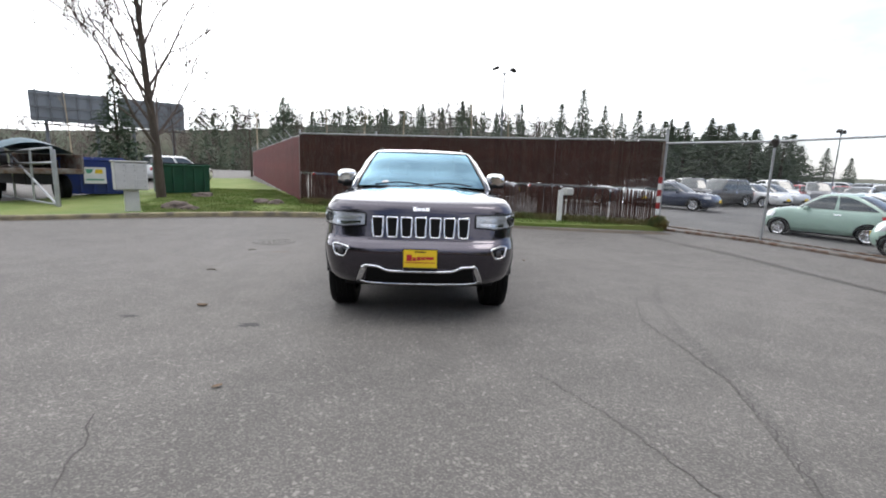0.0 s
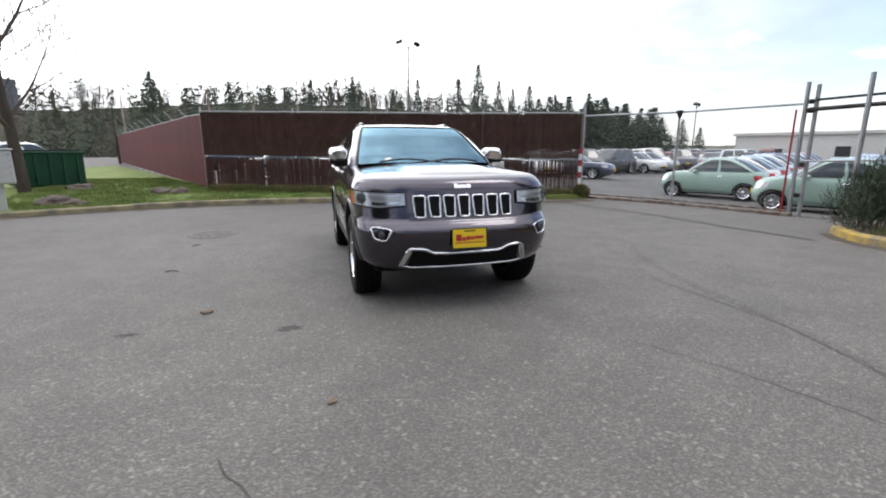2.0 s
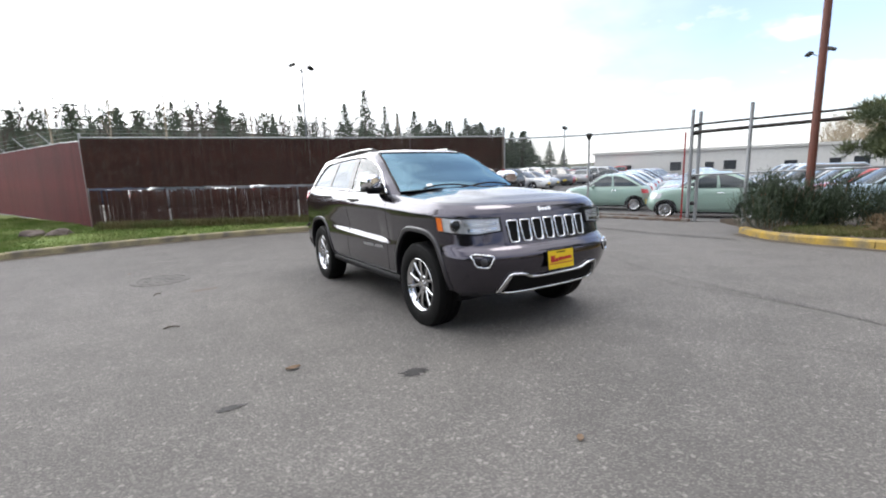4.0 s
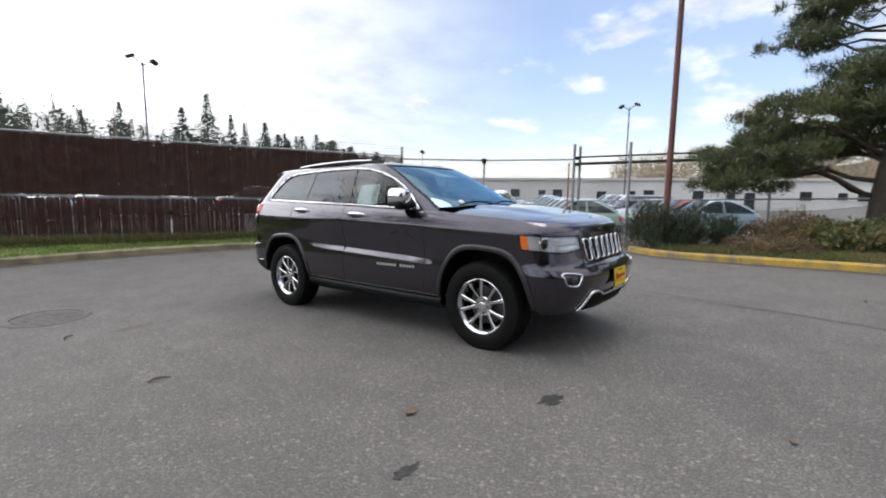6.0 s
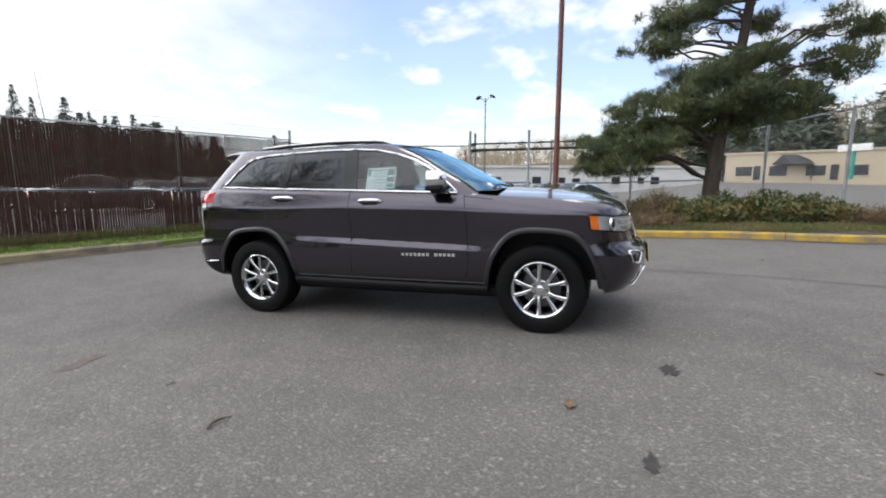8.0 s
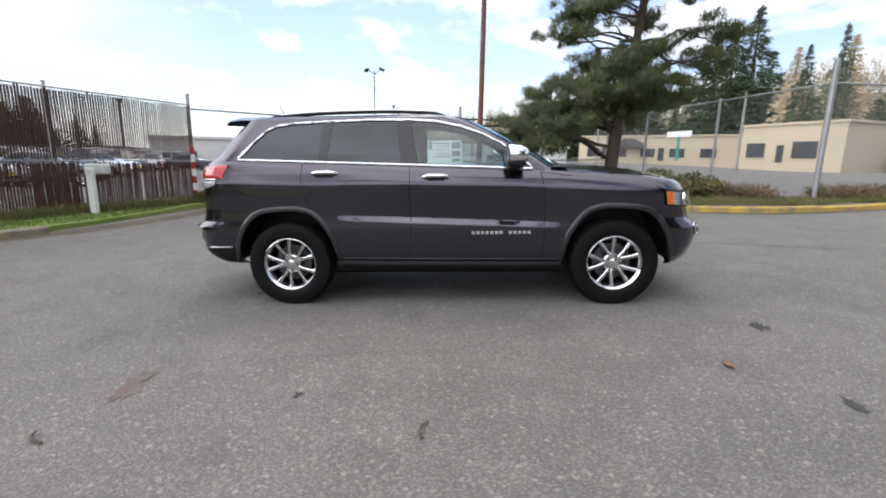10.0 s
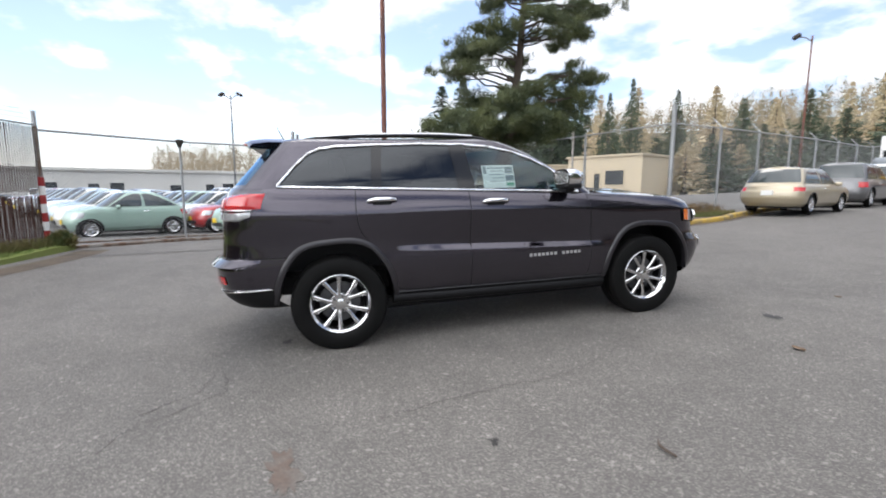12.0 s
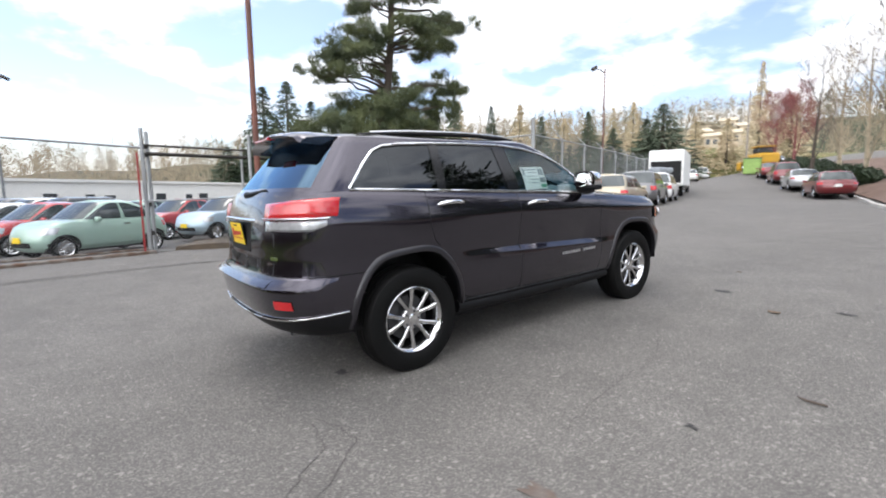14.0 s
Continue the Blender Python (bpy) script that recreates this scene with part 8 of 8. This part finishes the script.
loader(15.6, -57.5, 40)
bx = thing("lime_bin", 15.2, -53.5, H(15.2, -53.5), 15, "lime green refuse bin at the kerb", "bin")
Build().box((-0.8, -0.6, 0.1), (0.8, 0.6, 1.7), None, 0.06).obj("body", M["lime"], bx)
Build().box((-0.85, -0.65, 1.7), (0.85, 0.65, 1.8), None, 0.03).obj("lid", M["green_bin"], bx)
up = thing("utility_pole", 17.2, -57.5, H(17.2, -57.5), 0, "tall wooden utility pole beside the street", "utility pole")
Build().tube([(0, 0, -0.5), (0, 0, 9.5)], (0.13, 0.07), 8).obj("shaft", M["pale_bark"], up)
u2 = thing("utility_pole", *polar(117.8, 48, (-4.5, -2)), 1.2, 0, "pale utility pole in the parking beyond the fence", "utility pole")
Build().tube([(0, 0, -1), (0, 0, 6.2)], (0.13, 0.09), 8).obj("shaft", M["pale_bark"], u2)

# the street's far bank with its hedge
bank = smooth_line([(-10, -8.5), (-4.5, -12.0), (-1.4, -16.5), (-0.2, -20), (0.9, -25), (2.4, -30.5), (5.2, -36.5), (8.2, -43), (15, -58)], 1.5)
kerb("kerb_street", [(-10, -8.3), (-4.3, -11.8), (-1.2, -16.4), (0.0, -20), (1.1, -25), (2.6, -30.5), (5.4, -36.5), (8.4, -43), (15.2, -58)], M["concrete"], "grey concrete kerb along the street", seed=9, piece=3.0)


def street_bank(i, j):
    x, y = bank[i]
    k = (0, 0.6, 1.4, 2.6, 9.0, 40.0)[j]
    return (x - 0.15 - k * 0.85, y - 0.1 + k * 0.35, H(x, y) + (0.1, 0.22, 0.42, 0.55, 0.65, 0.9)[j] + 0.05 * noise.noise(Vector((x, y, k))))


b = Build()
b.grid(street_bank, list(range(len(bank))), list(range(6)))
tagged(b.obj("street_bank", M["brick_bank"], smooth=60), "reddish brown mulched bank rising from the street", "bank", kind="structure")


# ---- plants ----
def shrub(x, y, rx, ry, h, mt, label, seed, n=60, size=0.06, wide=0.03, stems="brown_leaf", up=0.4, z=0.1, name="shrub"):
    """A shrub: thin stems and a loose crowd of small leaves."""
    root = thing(name, x, y, H(x, y) + z, 0, label, "shrub")
    rng = np.random.default_rng(seed)
    k = int(26 * max(1, rx * ry))
    cs, sp = [], []
    b = Build()
    for i in range(k):
        a, q = rng.uniform(0, 2 * math.pi), math.sqrt(rng.random())
        px, py = rx * q * math.cos(a), ry * q * math.sin(a)
        top = h * (1 - 0.55 * q * q) * rng.uniform(0.75, 1.15)
        b.tube([(px * 0.6, py * 0.6, -0.08), (px * 0.85, py * 0.85, top * 0.55), (px, py, top)], (0.012, 0.008, 0.004), 4, caps=False)
        for t in (0.35, 0.7, 1.0):
            cs.append((px * (0.7 + 0.3 * t), py * (0.7 + 0.3 * t), top * t))
            sp.append(0.16 + 0.10 * h)
    tagged(b.obj("stem_mass", M[stems], root), kind="stuff")
    v, f = blades(rng, cs, sp, n, size, wide, up, 0.8)
    tagged(raw("foliage", v, f, M[mt], root), kind="stuff")
    return root


shrub(7.75, -0.75, 0.75, 0.7, 0.88, "dark_shrub", "dark evergreen broom bush at the bed's corner", 1, 90, 0.15, 0.010, up=1.2)
shrub(8.9, -1.5, 0.8, 0.9, 0.85, "dark_shrub", "dark evergreen bush beside the tall pole", 2, 80, 0.13, 0.012, up=1.1)
shrub(9.3, -3.3, 1.0, 0.9, 0.75, "brown_leaf", "dry brown stems and seed heads in the bed", 3, 34, 0.12, 0.012, up=0.9)
for k, (x, y, rx, ry, h) in enumerate(((8.6, -4.2, 0.9, 0.8, 0.55), (9.4, -5.2, 1.1, 0.9, 0.62), (8.4, -5.8, 0.9, 0.9, 0.5), (8.9, -6.8, 1.0, 0.9, 0.5), (10.4, -6.3, 1.0, 0.9, 0.6), (11.3, -3.6, 1.0, 1.0, 0.65))):
    shrub(x, y, rx, ry, h, "shrub", "low spreading shrub with yellow-green and rusty leaves", 10 + k, 70, 0.075, 0.04)
for k, (x, y, rx, ry, h) in enumerate(((7.6, -7.6, 0.8, 0.6, 0.28), (7.3, -9.6, 0.6, 0.8, 0.22), (8.2, -11.2, 0.5, 0.9, 0.2), (7.4, -3.0, 0.6, 0.8, 0.3))):
    shrub(x, y, rx, ry, h, "brown_leaf", "matted dry weeds in the planting bed", 30 + k, 30, 0.10, 0.014, up=0.5)
for k, (x, y) in enumerate(((9.0, -44.5), (10.4, -47.5), (11.8, -50.5), (7.4, -41.0), (5.9, -37.6), (4.6, -34.4), (3.4, -31.0))):
    shrub(x, y - 4, 1.6, 1.6, 1.2, "dark_shrub", "clipped dark green hedge bush", 40 + k, 60, 0.14, 0.08, z=0.15)
shrub(7.05, 6.95, 0.13, 0.11, 0.18, "shrub", "weeds at the foot of the striped post", 50, 60, 0.09, 0.02, up=0.9)


def grass(name, outline, n, seed, tall, label, mt="blade", z=0.08):
    """Loose grass blades over an outline."""
    rng = np.random.default_rng(seed)
    xs, ys = [p[0] for p in outline], [p[1] for p in outline]
    pts = []
    while len(pts) < n:
        x, y = rng.uniform(min(xs), max(xs)), rng.uniform(min(ys), max(ys))
        if in_poly(x, y, list(outline)):
            pts.append((x, y, H(x, y) + z))
    v, f = blades(rng, pts, 0.03, 3, tall, 0.012, 1.6, 0.1)
    return tagged(raw(name, v, f, M[mt]), label, "grass", kind="stuff")


grass("lawn_grass", [(-7.8, 7.0), (-5.6, 7.8), (-3.4, 8.2), (-1, 8.2), (2.5, 7.3), (7.0, 6.8), (7.1, 7.2), (-4.5, 11.4), (-7.5, 17.5), (-10.5, 17), (-9.5, 9.5)], 26000, 3, 0.07, "short green lawn grass with uneven blades")
grass("fence_grass", [(-4.4, 11.3), (7.0, 7.15), (6.9, 6.85), (-4.5, 10.7)], 5000, 4, 0.20, "longer dry grass along the fence foot", "dry_grass")
grass("bed_grass", [(7.0, -1.0), (6.6, -3), (6.4, -4.6), (5.8, -6.8), (5.9, -8), (6.3, -9.7), (7.1, -11.6), (7.8, -11.4), (7.2, -8), (8.2, -5), (8.0, -1)], 9000, 5, 0.10, "thin yellowish grass inside the yellow kerb", "dry_grass")
for k, (x, y, s_) in enumerate(((-7.6, 8.4, 0.42), (-7.1, 8.1, 0.28), (-8.6, 12.2, 0.38), (-5.8, 10.6, 0.30), (-5.2, 10.45, 0.30))):
    rk = thing("rock", x, y, H(x, y) + 0.08, 50 * k, "rough brown landscape rock on the lawn", "rock")
    bm = bmesh.new()
    bmesh.ops.create_icosphere(bm, subdivisions=3, radius=s_)
    for v in bm.verts:
        v.co *= 1 + 0.35 * noise.noise(v.co * 3.0 / s_ * 0.5 + Vector((k, 0, 0)))
        v.co.z *= 0.6
    me = bpy.data.meshes.new("stone")
    bm.to_mesh(me)
    bm.free()
    me.materials.append(M["rock"])
    o = new("stone", me)
    o.parent = rk

# ---- marks and litter on the asphalt ----
mh = thing("manhole", -2.95, 3.0, H(-2.95, 3.0) + 0.003, 20, "round cast iron manhole cover in the asphalt", "manhole cover", kind="")
b = Build()
b.lathe([(0.001, 0.012), (0.30, 0.012), (0.305, 0.004), (0.32, 0.004), (0.325, 0.014), (0.39, 0.012), (0.42, -0.01)], Matrix(), 36)
b.obj("cover", M["iron"], mh, smooth=30)
for i in range(5):
    for j in range(5):
        if (i - 2) ** 2 + (j - 2) ** 2 < 7:
            b = Build()
            b.box((-0.035, -0.035, 0.012), (0.035, 0.035, 0.017), pose((i - 2) * 0.1, (j - 2) * 0.1, 0), 0.002)
            b.obj("tread_stud", M["iron"], mh)


def blot(x, y, rx, ry, mt, label, seed, off=0.004):
    """A stain of uneven outline, lying on the ground."""
    rng = random.Random(seed)
    b = Build()
    n = 44
    ring = []
    for i in range(n):
        a = 2 * math.pi * i / n
        q = 1 + 0.75 * noise.noise(Vector((2.6 * math.cos(a), 2.6 * math.sin(a), seed * 3.1))) + rng.uniform(-0.22, 0.22)
        px, py = x + rx * q * math.cos(a), y + ry * q * math.sin(a)
        ring.append((px, py, H(px, py) + off))
    b.add([(x, y, H(x, y) + off)] + ring, [(0, 1 + i, 1 + (i + 1) % n) for i in range(n)])
    return tagged(b.obj("stain", M[mt], None), label, "stain", kind="structure")


for k, (x, y, rx, ry, m_) in enumerate(((-1.46, -2.39, 0.10, 0.06, "stain"), (-2.59, -2.18, 0.065, 0.032, "stain"), (-0.57, 1.91, 0.05, 0.035, "stain"), (-2.52, 0.8, 0.03, 0.025, "stain"), (-2.46, 1.83, 0.17, 0.07, "rust_stain"))):
    blot(x, y, rx, ry, m_, "dark oily stain on the asphalt" if m_ == "stain" else "rust-brown stain on the asphalt", k + 1)


def crack(pts, wide, seed):
    rng = random.Random(seed)
    line = [(x + rng.gauss(0, 0.012), y + rng.gauss(0, 0.012)) for x, y in smooth_line(pts, 0.05)]
    return tagged(strip(line, wide * 0.55, 0.0035, "crack", M["crack"]), "thin dark crack in the asphalt", "crack", kind="structure")


for k, (pts, w) in enumerate((([(-2.05, 2.72), (-1.84, 2.66), (-1.45, 2.26), (-1.1, 2.33)], 0.010), ([(-2.11, 1.32), (-1.97, 0.69), (-1.89, -0.02), (-1.46, -0.95)], 0.008), ([(-1.67, 2.7), (-1.42, 2.41), (-1.15, 2.37)], 0.010), ([(0.77, -3.31), (1.05, -3.98), (1.22, -4.6)], 0.010),
                              ([(2.15, -2.05), (2.1, -2.9), (2.0, -3.6), (1.65, -4.6), (1.3, -5.3)], 0.018), ([(-1.43, -4.55), (-1.54, -4.19), (-1.69, -3.94)], 0.012), ([(2.6, -1.0), (2.3, -1.7), (2.15, -2.05)], 0.014))):
    crack(pts, w, k + 3)
# dark curved tyre marks before the car
M["tyre_mark"] = asphalt("tyre_polished_asphalt", (0.076, 0.071, 0.066), (0.182, 0.170, 0.156), 0.09)
for line, w in (([(3.3, -0.2), (2.75, -1.2), (2.4, -2.2), (2.1, -3.4), (1.75, -4.4), (1.35, -5.3)], 0.09),):
    tagged(strip(smooth_line(line, 0.2), w, 0.0028, "tyre_mark", M["tyre_mark"]), "faint dark tyre mark curving over the asphalt", "tyre mark", kind="structure")
# dirt and leaf litter in the gutters
for line, w, nm in (([(x + 0.02, y - 0.22) for x, y in smooth_line(KERB_BACK, 0.5)], 0.34, "gutter"), ([(x - 0.2, y) for x, y in smooth_line(KERB_ISLAND, 0.5)], 0.26, "gutter"), (smooth_line([(2.5, 6.85), (4.0, 6.55), (5.6, 6.3), (7.0, 6.3)], 0.4), 0.55, "gutter")):
    tagged(strip(line, w, 0.004, nm, M["dirt"]), "dark soil and leaf litter gathered along the kerb", "litter", kind="structure")


def leaf(x, y, s_, rz, seed):
    rng = random.Random(seed)
    root = thing("fallen_leaf", x, y, H(x, y) + 0.006, rz, "curled dry brown leaf lying on the asphalt", "leaf")
    b = Build()
    b.grid(lambda u, v: Vector(((u - 0.5) * s_ * 1.7, (v - 0.5) * s_ * math.sin(math.pi * (0.08 + 0.84 * u)), 0.25 * s_ * ((v - 0.5) ** 2 * 3 + (u - 0.5) ** 2 * 1.2))), span(0, 1, 8), span(0, 1, 4))
    b.obj("blade", M["dead_leaf"], root, smooth=60)
    return root


for k, (x, y, s_) in enumerate(((-2.13, -1.79, 0.085), (-1.2, -3.6, 0.05), (-3.4, 3.9, 0.05), (1.8, 1.5, 0.06), (3.2, -4.2, 0.06))):
    leaf(x, y, s_ * 0.7, 40 * k, k)
for k, (x, y) in enumerate(((-2.86, 0.05), (-3.0, 1.9))):
    tw = thing("twig", x, y, H(x, y) + 0.012, 60 * k, "short dark twig lying on the asphalt", "twig")
    Build().tube([(-0.07, 0, 0), (-0.02, 0.02, 0.006), (0.03, 0.012, 0.004), (0.075, -0.02, 0)], (0.006, 0.008, 0.007, 0.004), 6).obj("stick", M["bark"], tw)
